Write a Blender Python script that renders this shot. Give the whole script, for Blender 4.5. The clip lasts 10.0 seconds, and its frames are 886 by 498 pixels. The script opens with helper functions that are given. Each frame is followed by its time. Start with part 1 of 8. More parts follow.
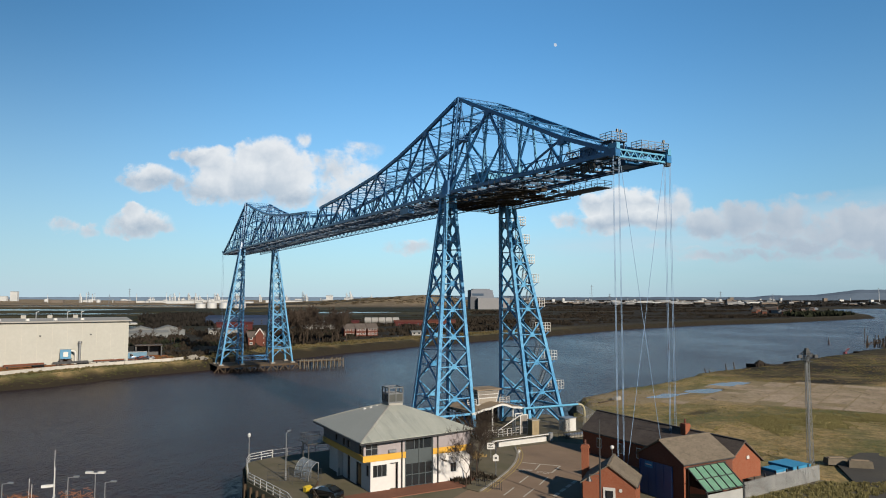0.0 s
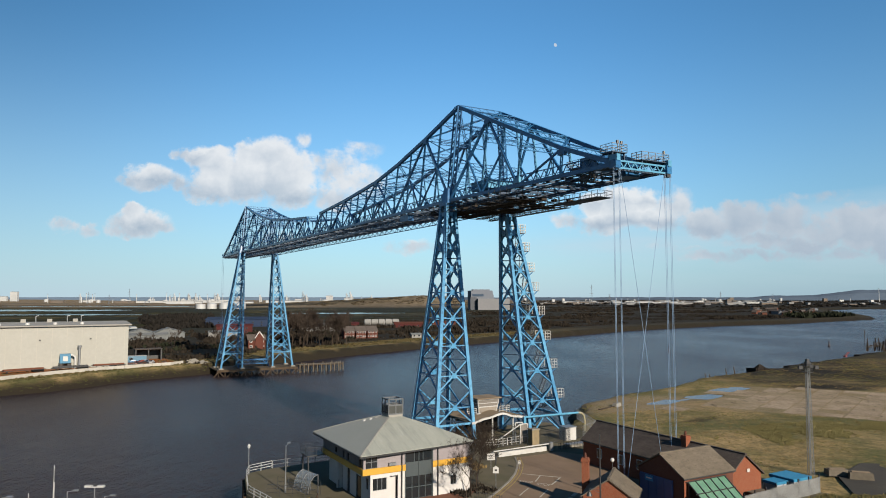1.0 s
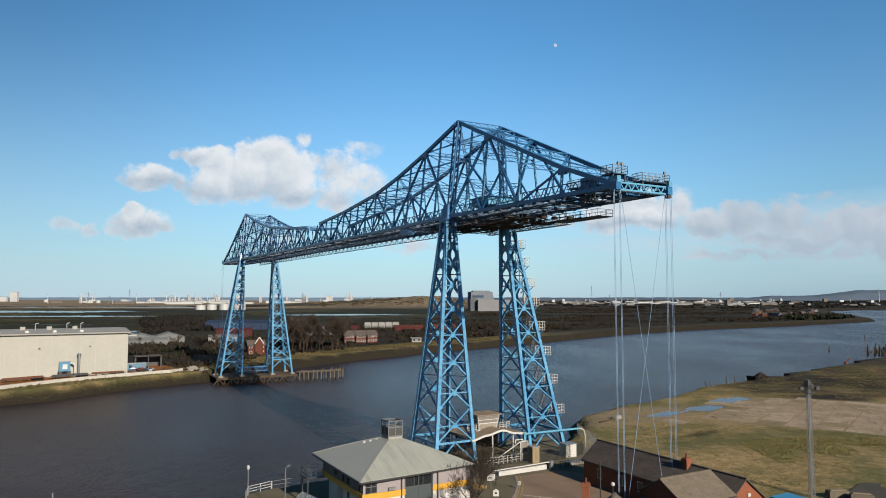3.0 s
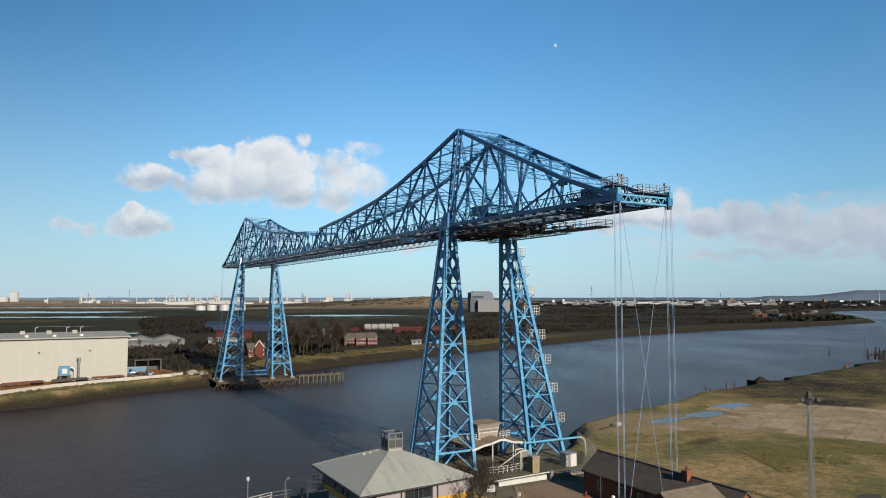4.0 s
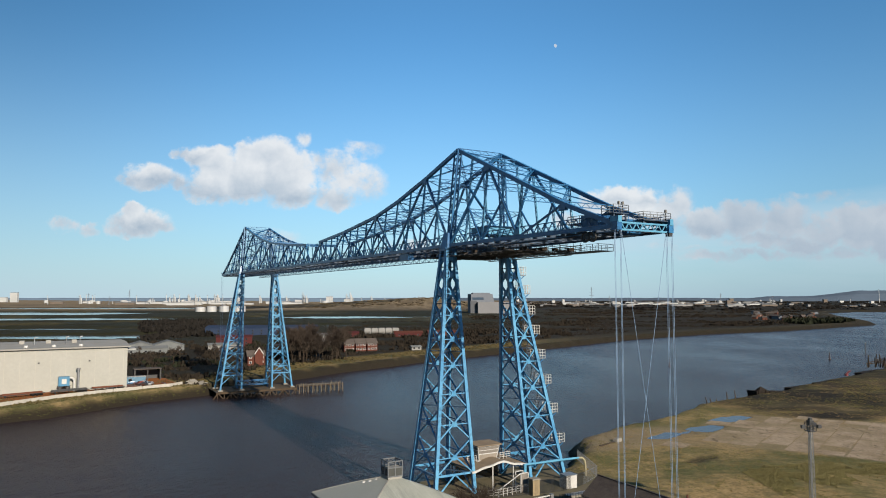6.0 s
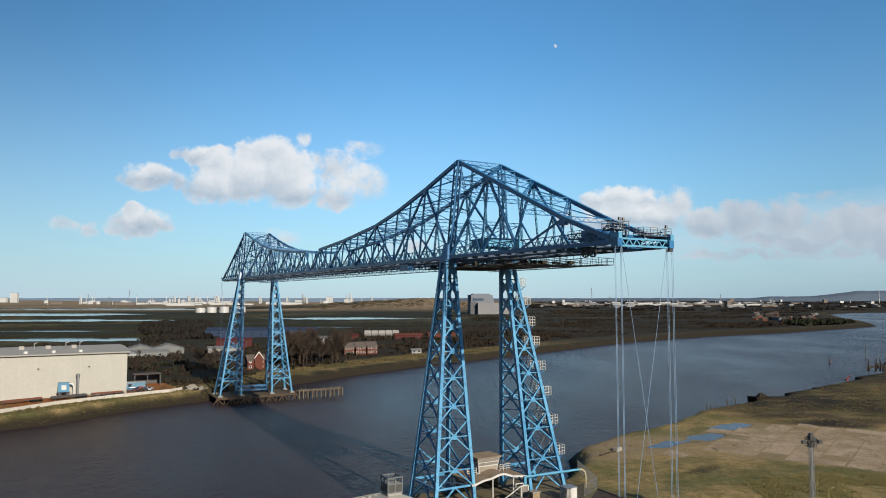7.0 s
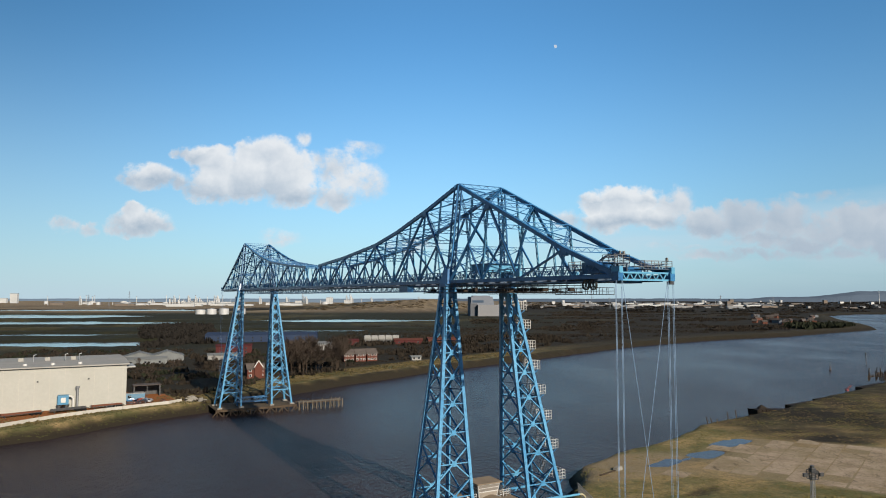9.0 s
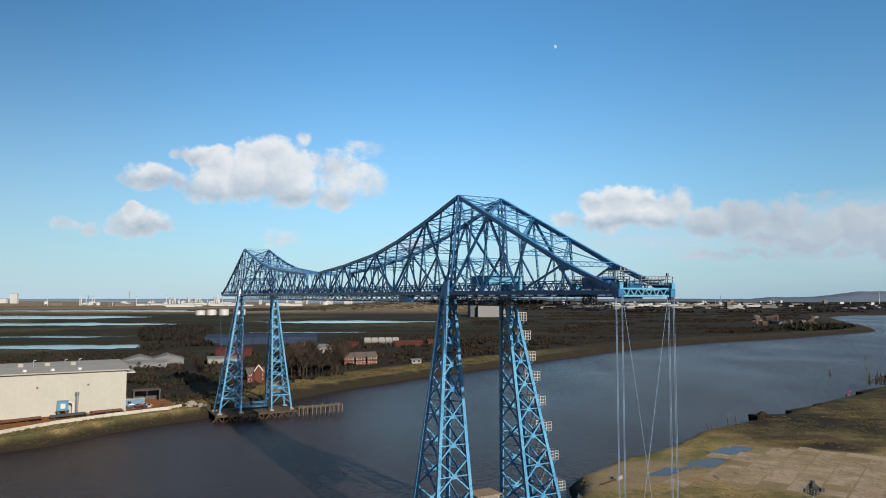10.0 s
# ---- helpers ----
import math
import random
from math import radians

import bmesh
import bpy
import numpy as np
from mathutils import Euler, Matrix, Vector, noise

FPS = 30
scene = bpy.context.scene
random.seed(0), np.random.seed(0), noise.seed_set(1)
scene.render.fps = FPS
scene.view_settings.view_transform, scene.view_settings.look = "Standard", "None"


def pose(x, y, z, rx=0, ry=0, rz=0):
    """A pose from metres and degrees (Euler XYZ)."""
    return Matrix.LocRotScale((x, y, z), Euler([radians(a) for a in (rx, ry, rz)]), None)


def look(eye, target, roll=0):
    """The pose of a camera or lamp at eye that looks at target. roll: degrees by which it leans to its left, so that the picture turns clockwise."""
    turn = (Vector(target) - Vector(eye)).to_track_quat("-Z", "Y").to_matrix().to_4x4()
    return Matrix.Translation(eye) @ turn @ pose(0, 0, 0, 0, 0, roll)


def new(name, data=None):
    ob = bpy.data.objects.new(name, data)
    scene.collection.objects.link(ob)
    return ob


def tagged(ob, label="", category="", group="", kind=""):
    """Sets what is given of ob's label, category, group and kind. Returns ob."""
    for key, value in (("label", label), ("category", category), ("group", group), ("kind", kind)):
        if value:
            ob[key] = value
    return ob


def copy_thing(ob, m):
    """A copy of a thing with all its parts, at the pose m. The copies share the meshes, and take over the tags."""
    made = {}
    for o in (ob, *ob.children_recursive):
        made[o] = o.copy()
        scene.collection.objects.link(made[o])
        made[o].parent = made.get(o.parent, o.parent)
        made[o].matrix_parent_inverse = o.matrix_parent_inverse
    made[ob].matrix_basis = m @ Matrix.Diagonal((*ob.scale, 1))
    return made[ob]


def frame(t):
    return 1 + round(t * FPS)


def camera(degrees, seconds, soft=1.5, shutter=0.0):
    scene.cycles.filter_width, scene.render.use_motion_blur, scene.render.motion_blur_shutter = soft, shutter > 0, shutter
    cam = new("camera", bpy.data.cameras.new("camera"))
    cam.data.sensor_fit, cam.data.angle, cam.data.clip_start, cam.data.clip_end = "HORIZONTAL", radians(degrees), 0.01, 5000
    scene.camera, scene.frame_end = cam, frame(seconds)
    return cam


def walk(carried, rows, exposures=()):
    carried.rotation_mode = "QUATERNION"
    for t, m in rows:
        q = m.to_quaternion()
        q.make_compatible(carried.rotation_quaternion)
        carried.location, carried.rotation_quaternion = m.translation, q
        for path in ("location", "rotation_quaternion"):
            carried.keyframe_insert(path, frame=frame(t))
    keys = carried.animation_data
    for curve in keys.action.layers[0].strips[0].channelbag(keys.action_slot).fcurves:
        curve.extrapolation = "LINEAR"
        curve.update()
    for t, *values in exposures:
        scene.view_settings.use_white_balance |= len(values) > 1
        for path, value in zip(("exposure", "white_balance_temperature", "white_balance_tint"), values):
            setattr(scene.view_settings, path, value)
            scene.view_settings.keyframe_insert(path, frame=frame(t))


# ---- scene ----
cam = camera(65.1, 10.0, soft=1.0)
PATH = [
    (0.0, pose(0.291, -0.382, 29.624, 93.971, 0.000, 0.205)),
    (0.5, pose(0.293, -0.356, 30.469, 93.966, 0.000, 0.205)),
    (1.0, pose(0.295, -0.330, 31.267, 93.961, 0.000, 0.205)),
    (1.5, pose(0.297, -0.304, 32.039, 93.957, 0.000, 0.205)),
    (2.0, pose(0.299, -0.278, 32.801, 93.952, 0.000, 0.205)),
    (2.5, pose(0.301, -0.251, 33.571, 93.947, 0.000, 0.205)),
    (3.0, pose(0.303, -0.225, 34.362, 93.943, 0.000, 0.205)),
    (3.5, pose(0.305, -0.199, 35.185, 93.938, 0.000, 0.205)),
    (4.0, pose(0.307, -0.173, 36.048, 93.933, 0.000, 0.205)),
    (4.5, pose(0.309, -0.146, 36.958, 93.929, 0.000, 0.205)),
    (5.0, pose(0.311, -0.120, 37.919, 93.924, 0.000, 0.205)),
    (5.5, pose(0.313, -0.094, 38.930, 93.919, 0.000, 0.205)),
    (6.0, pose(0.315, -0.068, 39.992, 93.915, 0.000, 0.205)),
    (6.5, pose(0.317, -0.042, 41.099, 93.910, 0.000, 0.205)),
    (7.0, pose(0.319, -0.015, 42.245, 93.906, 0.000, 0.205)),
    (7.5, pose(0.321, 0.011, 43.420, 93.901, 0.000, 0.205)),
    (8.0, pose(0.323, 0.037, 44.613, 93.896, 0.000, 0.205)),
    (8.5, pose(0.325, 0.063, 45.808, 93.892, 0.000, 0.205)),
    (9.0, pose(0.327, 0.090, 46.989, 93.887, 0.000, 0.205)),
    (9.5, pose(0.329, 0.116, 48.135, 93.882, 0.000, 0.205)),
    (10.0, pose(0.331, 0.142, 49.222, 93.878, 0.000, 0.205)),
]
walk(cam, PATH)

# ---------------------------------------------------------------- sky, sun
SUN_EL = radians(25.0)
SUN_DIR = Vector((0.535, -0.845, 0.0)).normalized() * math.cos(SUN_EL) + Vector((0, 0, math.sin(SUN_EL)))

world = bpy.data.worlds.new("sky")
scene.world = world
world.use_nodes = True
wn, wl = world.node_tree.nodes, world.node_tree.links
wn.clear()


def wnode(kind, **kw):
    n = wn.new(kind)
    for k, val in kw.items():
        n.inputs[k].default_value = val
    return n


def wmath(op, a, b=None, clamp=False):
    n = wn.new("ShaderNodeMath")
    n.operation, n.use_clamp = op, clamp
    for i, val in enumerate((a, b)):
        if val is None:
            continue
        if isinstance(val, (int, float)):
            n.inputs[i].default_value = val
        else:
            wl.new(val, n.inputs[i])
    return n.outputs[0]


def wmix(fac, a, b):
    n = wn.new("ShaderNodeMix")
    n.data_type = "RGBA"
    wl.new(fac, n.inputs["Factor"])
    for i, val in ((6, a), (7, b)):
        if isinstance(val, tuple):
            n.inputs[i].default_value = val
        else:
            wl.new(val, n.inputs[i])
    return n.outputs[2]


sky = wn.new("ShaderNodeTexSky")
sky.sky_type = "NISHITA"
sky.sun_disc = False
sky.sun_elevation = SUN_EL
sky.sun_rotation = math.atan2(SUN_DIR.x, SUN_DIR.y)
sky.altitude, sky.air_density, sky.dust_density, sky.ozone_density = 40, 1.0, 0.05, 2.0
coord = wn.new("ShaderNodeTexCoord")
sep = wn.new("ShaderNodeSeparateXYZ")
wl.new(coord.outputs["Generated"], sep.inputs[0])
# sky direction as slopes: across (x / y) and up (z / y), the part of the sky ahead
across = wmath("DIVIDE", sep.outputs[0], wmath("MAXIMUM", sep.outputs[1], 0.05))
up = wmath("DIVIDE", sep.outputs[2], wmath("MAXIMUM", sep.outputs[1], 0.05))
tint = wn.new("ShaderNodeMix")
tint.data_type, tint.blend_type = "RGBA", "MULTIPLY"
tint.inputs["Factor"].default_value = 1.0
wl.new(sky.outputs[0], tint.inputs[6])
tint.inputs[7].default_value = (0.53, 0.99, 1.21, 1)
sky_col = tint.outputs[2]

# cumulus: puffs (across, up, width, height), broken up by noise in the same slopes
flat = wn.new("ShaderNodeCombineXYZ")
wl.new(across, flat.inputs[0])
wl.new(up, flat.inputs[1])


def wnoise(scale, detail, rough, shift=0.0, stretch=(1, 1, 1)):
    m = wn.new("ShaderNodeMapping")
    m.inputs["Location"].default_value = (shift, shift * 0.7, 0)
    m.inputs["Scale"].default_value = stretch
    wl.new(flat.outputs[0], m.inputs[0])
    n = wnode("ShaderNodeTexNoise", Scale=scale, Detail=detail, Roughness=rough)
    wl.new(m.outputs[0], n.inputs["Vector"])
    return n.outputs[0]


big = wmath("SUBTRACT", wnoise(14, 6, 0.6), 0.5)
small = wmath("SUBTRACT", wnoise(46, 5, 0.62, 3.1), 0.5)
wob_x = wmath("ADD", across, wmath("MULTIPLY", big, 0.05))
wob_y = wmath("ADD", up, wmath("MULTIPLY", wmath("SUBTRACT", wnoise(16, 6, 0.6, 7.7), 0.5), 0.05))
# (across, up, half width, half height, thickness)
PUFFS = [
    (-0.352, 0.206, 0.036, 0.018, 1.2), (-0.335, 0.186, 0.040, 0.034, 1.2), (-0.344, 0.160, 0.048, 0.024, 1.1), (-0.385, 0.212, 0.020, 0.010, 0.8),
    (-0.262, 0.200, 0.048, 0.030, 1.3), (-0.240, 0.176, 0.054, 0.040, 1.3), (-0.292, 0.174, 0.050, 0.030, 1.2), (-0.222, 0.150, 0.044, 0.018, 1.0), (-0.208, 0.228, 0.014, 0.016, 0.5),
    (-0.160, 0.188, 0.042, 0.026, 0.8), (-0.132, 0.166, 0.052, 0.030, 0.8), (-0.150, 0.146, 0.044, 0.020, 0.7), (-0.128, 0.213, 0.042, 0.014, 0.4),
    (-0.425, 0.172, 0.052, 0.017, 1.0), (-0.462, 0.167, 0.026, 0.010, 0.8), (-0.390, 0.166, 0.020, 0.012, 0.8),
    (-0.441, 0.106, 0.046, 0.018, 1.0), (-0.452, 0.122, 0.022, 0.014, 1.0), (-0.420, 0.100, 0.028, 0.010, 0.8),
    (-0.553, 0.105, 0.026, 0.009, 0.6), (-0.515, 0.100, 0.022, 0.008, 0.5), (-0.240, 0.084, 0.040, 0.012, 0.35), (-0.045, 0.072, 0.050, 0.010, 0.5),
    (0.215, 0.138, 0.030, 0.018, 1.2), (0.252, 0.134, 0.046, 0.022, 1.3), (0.282, 0.140, 0.032, 0.020, 1.2), (0.240, 0.112, 0.080, 0.020, 1.1), (0.330, 0.132, 0.032, 0.028, 0.9), (0.306, 0.112, 0.060, 0.018, 0.9),
    (0.375, 0.106, 0.046, 0.022, 1.0), (0.432, 0.112, 0.044, 0.026, 1.1), (0.490, 0.110, 0.040, 0.030, 1.1), (0.545, 0.094, 0.044, 0.024, 1.1), (0.596, 0.098, 0.042, 0.032, 1.2), (0.650, 0.084, 0.050, 0.036, 1.2), (0.520, 0.078, 0.050, 0.016, 1.0),
    (0.470, 0.082, 0.080, 0.014, 0.7), (0.420, 0.060, 0.110, 0.008, 0.5), (0.560, 0.062, 0.090, 0.010, 0.5), (0.330, 0.070, 0.050, 0.006, 0.35), (0.640, 0.125, 0.050, 0.016, 0.7), (0.530, 0.142, 0.070, 0.008, 0.4),
]


def cloud_density(ox, oy):
    """Thickness of the cumulus at a small offset from the direction looked at."""
    body = None
    for cx, cy, rx, ry, thick in PUFFS:
        dx = wmath("DIVIDE", wmath("SUBTRACT", wob_x, cx + ox), rx * 1.12)
        dy = wmath("DIVIDE", wmath("SUBTRACT", wob_y, cy + oy), ry * 1.22)
        d2 = wmath("ADD", wmath("MULTIPLY", dx, dx), wmath("MULTIPLY", dy, dy))
        one = wmath("MULTIPLY", wmath("SUBTRACT", 1.0, d2, True), thick)
        body = one if body is None else wmath("MAXIMUM", body, one)
    return body


body = cloud_density(0, 0)
inside_body = wmath("MULTIPLY", body, 3.0, True)
grain = wmath("MULTIPLY", wmath("ADD", wmath("MULTIPLY", small, 1.3), wmath("MULTIPLY", big, 2.0)), inside_body)
dens = wmath("ADD", body, grain)
ramp = wn.new("ShaderNodeMapRange")
ramp.interpolation_type = "SMOOTHSTEP"
ramp.inputs[1].default_value, ramp.inputs[2].default_value = 0.02, 0.78
wl.new(dens, ramp.inputs[0])
cloud_mask = wmath("MULTIPLY", ramp.outputs[0], 0.93)
# sunlit upper right side, grey underside
lift = wmath("SUBTRACT", body, cloud_density(0.010, 0.016))
grey = wnoise(24, 5, 0.6, 1.7)
shade = wmath("ADD", wmath("ADD", 0.80, wmath("MULTIPLY", lift, -0.66)), wmath("ADD", wmath("MULTIPLY", wmath("SUBTRACT", grey, 0.5), 0.8), wmath("MULTIPLY", small, 0.3)), True)
right_bank = wn.new("ShaderNodeMapRange")
right_bank.inputs[1].default_value, right_bank.inputs[2].default_value = 0.29, 0.42
right_bank.inputs[3].default_value, right_bank.inputs[4].default_value = 1.0, 0.36
wl.new(across, right_bank.inputs[0])
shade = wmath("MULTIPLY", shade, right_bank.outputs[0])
cloud_col = wmix(shade, (0.36, 0.45, 0.56, 1), (0.82, 0.84, 0.86, 1))
# thin veil low on the right
veil_n = wnoise(9, 6, 0.6, 5.0, (0.5, 2.6, 1))
veil_r = wn.new("ShaderNodeMapRange")
veil_r.inputs[1].default_value, veil_r.inputs[2].default_value = 0.25, 0.62
wl.new(veil_n, veil_r.inputs[0])
veil_edge = wmath("SUBTRACT", wmath("ADD", 0.086, wmath("MULTIPLY", across, 0.125)), up)
veil_top = wmath("MULTIPLY", veil_edge, 28.0, True)
veil_side = wmath("MULTIPLY", wmath("ADD", across, 0.02), 4.0, True)
veil_low = wmath("MULTIPLY", up, 14.0, True)
veil_a = wmath("MULTIPLY", wmath("MULTIPLY", veil_top, wmath("MULTIPLY", veil_side, veil_low)), wmath("MULTIPLY", veil_r.outputs[0], 0.50))

SKY_STRENGTH = 0.115
bright = wn.new("ShaderNodeMix")
bright.data_type, bright.blend_type = "RGBA", "MULTIPLY"
bright.inputs["Factor"].default_value = 1.0
wl.new(sky_col, bright.inputs[6])
bright.inputs[7].default_value = (SKY_STRENGTH,) * 3 + (1,)
# the blue deepens away from the sun's side of the view
side = wn.new("ShaderNodeMapRange")
side.interpolation_type = "SMOOTHSTEP"
side.inputs[1].default_value, side.inputs[2].default_value = -0.75, 0.10
side.inputs[3].default_value, side.inputs[4].default_value = 0.62, 1.10
wl.new(across, side.inputs[0])
deep = wn.new("ShaderNodeVectorMath")
deep.operation = "SCALE"
wl.new(bright.outputs[2], deep.inputs[0])
wl.new(side.outputs[0], deep.inputs["Scale"])
haze = wmath("SUBTRACT", 1.0, wmath("DIVIDE", wmath("MAXIMUM", sep.outputs[2], 0.0), 0.40), True)
haze = wmath("MULTIPLY", wmath("POWER", haze, 2.1), 0.92)
haze_side = wn.new("ShaderNodeMapRange")
haze_side.interpolation_type = "SMOOTHSTEP"
haze_side.inputs[1].default_value, haze_side.inputs[2].default_value = -0.1, 0.6
wl.new(across, haze_side.inputs[0])
haze_col = wmix(haze_side.outputs[0], (0.49, 0.63, 0.74, 1), (0.37, 0.51, 0.63, 1))
hazed = wmix(haze, deep.outputs[0], haze_col)
dim = wn.new("ShaderNodeMapRange")
dim.interpolation_type = "SMOOTHSTEP"
dim.inputs[1].default_value, dim.inputs[2].default_value = 0.15, 0.65
dim.inputs[3].default_value, dim.inputs[4].default_value = 1.0, 0.90
wl.new(across, dim.inputs[0])
paler = wn.new("ShaderNodeVectorMath")
paler.operation = "SCALE"
wl.new(hazed, paler.inputs[0])
wl.new(dim.outputs[0], paler.inputs["Scale"])
with_veil = wmix(veil_a, paler.outputs[0], (0.57, 0.68, 0.77, 1))
final = wmix(cloud_mask, with_veil, cloud_col)
bg = wn.new("ShaderNodeBackground")
bg.inputs[1].default_value = 0.50
wl.new(final, bg.inputs[0])
wout = wn.new("ShaderNodeOutputWorld")
wl.new(bg.outputs[0], wout.inputs[0])

sun = new("sun", bpy.data.lights.new("sun", "SUN"))
sun.data.energy, sun.data.angle, sun.data.color = 5.0, radians(0.55), (1.0, 0.89, 0.74)
sun.matrix_world = look(SUN_DIR * 300, (0, 0, 0))
scene.view_settings.exposure = 1.0

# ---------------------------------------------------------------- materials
TONE = 0.45     # scales every base colour down, deepening shade against the bright sky


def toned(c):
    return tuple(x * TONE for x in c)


class Shader:
    """A small wrapper round a Principled material."""

    def __init__(self, name, colour, rough=0.7, metal=0.0):
        self.mat = bpy.data.materials.new(name)
        self.mat.use_nodes = True
        self.n, self.l = self.mat.node_tree.nodes, self.mat.node_tree.links
        self.b = self.n["Principled BSDF"]
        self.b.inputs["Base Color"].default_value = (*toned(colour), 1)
        self.b.inputs["Roughness"].default_value = rough
        self.b.inputs["Metallic"].default_value = metal
        if rough >= 0.8:
            self.b.inputs["Specular IOR Level"].default_value = 0.08
        self.col = None

    def coord(self, space="Object", scale=(1, 1, 1), rot=(0, 0, 0)):
        c = self.n.new("ShaderNodeTexCoord")
        m = self.n.new("ShaderNodeMapping")
        m.inputs["Scale"].default_value, m.inputs["Rotation"].default_value = scale, rot
        self.l.new(c.outputs[space], m.inputs[0])
        return m.outputs[0]

    def place(self, scale=(1, 1, 1), rot=(0, 0, 0)):
        g = self.n.new("ShaderNodeNewGeometry")
        m = self.n.new("ShaderNodeMapping")
        m.inputs["Scale"].default_value, m.inputs["Rotation"].default_value = scale, rot
        self.l.new(g.outputs["Position"], m.inputs[0])
        return m.outputs[0]

    def noise(self, scale, detail=5, rough=0.6, vec=None, lo=0.35, hi=0.65):
        t = self.n.new("ShaderNodeTexNoise")
        t.inputs["Scale"].default_value, t.inputs["Detail"].default_value, t.inputs["Roughness"].default_value = scale, detail, rough
        self.l.new(vec if vec is not None else self.place(), t.inputs["Vector"])
        r = self.n.new("ShaderNodeMapRange")
        r.inputs[1].default_value, r.inputs[2].default_value = lo, hi
        self.l.new(t.outputs[0], r.inputs[0])
        return r.outputs[0]

    def colour(self, fac, other, amount=1.0):
        """Mixes the colour so far with another, by a factor socket."""
        m = self.n.new("ShaderNodeMix")
        m.data_type = "RGBA"
        if amount != 1.0:
            k = self.n.new("ShaderNodeMath")
            k.operation = "MULTIPLY"
            k.inputs[1].default_value = amount
            self.l.new(fac, k.inputs[0])
            fac = k.outputs[0]
        self.l.new(fac, m.inputs["Factor"])
        if self.col is None:
            m.inputs[6].default_value = self.b.inputs["Base Color"].default_value
        else:
            self.l.new(self.col, m.inputs[6])
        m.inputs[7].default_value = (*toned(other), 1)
        self.col = m.outputs[2]
        self.l.new(self.col, self.b.inputs["Base Color"])
        return self

    def attr(self, name, channel=None):
        a = self.n.new("ShaderNodeAttribute")
        a.attribute_name = name
        if channel is None:
            return a.outputs["Fac"]
        if channel == "Alpha":
            return a.outputs["Alpha"]
        s = self.n.new("ShaderNodeSeparateColor")
        self.l.new(a.outputs["Color"], s.inputs[0])
        return s.outputs[channel]

    def math(self, op, a, b):
        k = self.n.new("ShaderNodeMath")
        k.operation = op
        for i, val in enumerate((a, b)):
            if isinstance(val, (int, float)):
                k.inputs[i].default_value = val
            else:
                self.l.new(val, k.inputs[i])
        return k.outputs[0]

    def random(self):
        return self.n.new("ShaderNodeObjectInfo").outputs["Random"]

    def island(self):
        return self.n.new("ShaderNodeNewGeometry").outputs["Random Per Island"]

    def bump(self, fac, strength=0.3, dist=0.05):
        k = self.n.new("ShaderNodeBump")
        k.inputs["Strength"].default_value, k.inputs["Distance"].default_value = strength, dist
        self.l.new(fac, k.inputs["Height"])
        self.l.new(k.outputs[0], self.b.inputs["Normal"])
        return self

    def roughness(self, fac, lo, hi):
        r = self.n.new("ShaderNodeMapRange")
        r.inputs[3].default_value, r.inputs[4].default_value = lo, hi
        self.l.new(fac, r.inputs[0])
        self.l.new(r.outputs[0], self.b.inputs["Roughness"])
        return self


def plain(name, colour, rough=0.7, metal=0.0, other=None, scale=1.5, grain=None):
    """A colour with stains at one scale and grain at another."""
    s = Shader(name, colour, rough, metal)
    other = other or tuple(c * 0.72 for c in colour)
    s.colour(s.noise(scale, 5, 0.62), other, 0.7)
    s.colour(s.noise(grain or scale * 9, 3, 0.6), tuple(c * 0.8 for c in colour), 0.35)
    s.bump(s.noise((grain or scale * 9), 3), 0.15, 0.02)
    return s.mat


def bridge_paint(name, first, second):
    s = Shader(name, first, 0.34)
    s.colour(s.noise(0.16, 4, 0.6), second, 0.75)
    s.colour(s.noise(1.4, 6, 0.7, lo=0.48, hi=0.70), (0.012, 0.06, 0.13), 0.75)
    s.colour(s.noise(2.3, 6, 0.7, lo=0.66, hi=0.78), (0.12, 0.065, 0.035), 0.55)
    s.bump(s.noise(11, 3), 0.2, 0.01)
    return s.mat


# one bridge paint twice: truss copy darkened for shade, tower copy lightened for sun
BLUE = bridge_paint("shaded_bridge_blue", (0.020, 0.130, 0.34), (0.052, 0.27, 0.56))
SUNLIT_BLUE = bridge_paint("sunlit_bridge_blue", (0.066, 0.30, 0.57), (0.165, 0.48, 0.75))
BLUE_DARK = plain("dark_blue_paint", (0.028, 0.085, 0.17), 0.55, other=(0.06, 0.06, 0.07), scale=0.8)
CYAN = plain("pale_blue_plate", (0.15, 0.47, 0.70), 0.42, other=(0.07, 0.30, 0.52), scale=0.7)
WHITE = plain("white_paint", (0.74, 0.73, 0.70), 0.5, other=(0.58, 0.55, 0.50), scale=1.2)
STEEL = plain("galvanised_steel", (0.42, 0.43, 0.44), 0.45, 0.6, other=(0.30, 0.31, 0.32))
DARK = plain("dark_steel", (0.03, 0.032, 0.036), 0.5, other=(0.05, 0.045, 0.04))
SCAFFOLD = plain("weathered_scaffold_boards", (0.055, 0.042, 0.034), 0.85, other=(0.10, 0.075, 0.05), scale=0.9)
CABLE = plain("steel_cable", (0.34, 0.50, 0.72), 0.4, 0.1, other=(0.24, 0.38, 0.56))
TIMBER = plain("wet_pier_timber", (0.12, 0.085, 0.055), 0.9, other=(0.045, 0.035, 0.028), scale=0.7)
CONCRETE = plain("weathered_concrete", (0.40, 0.37, 0.32), 0.9, other=(0.26, 0.24, 0.20), scale=0.4)
CREAM = plain("cream_cladding", (0.49, 0.48, 0.425), 0.7, other=(0.44, 0.43, 0.375), scale=0.12, grain=1.0)
ROOF_GREY = plain("grey_sheet_roof", (0.42, 0.40, 0.355), 0.75, other=(0.32, 0.305, 0.27), scale=0.2)


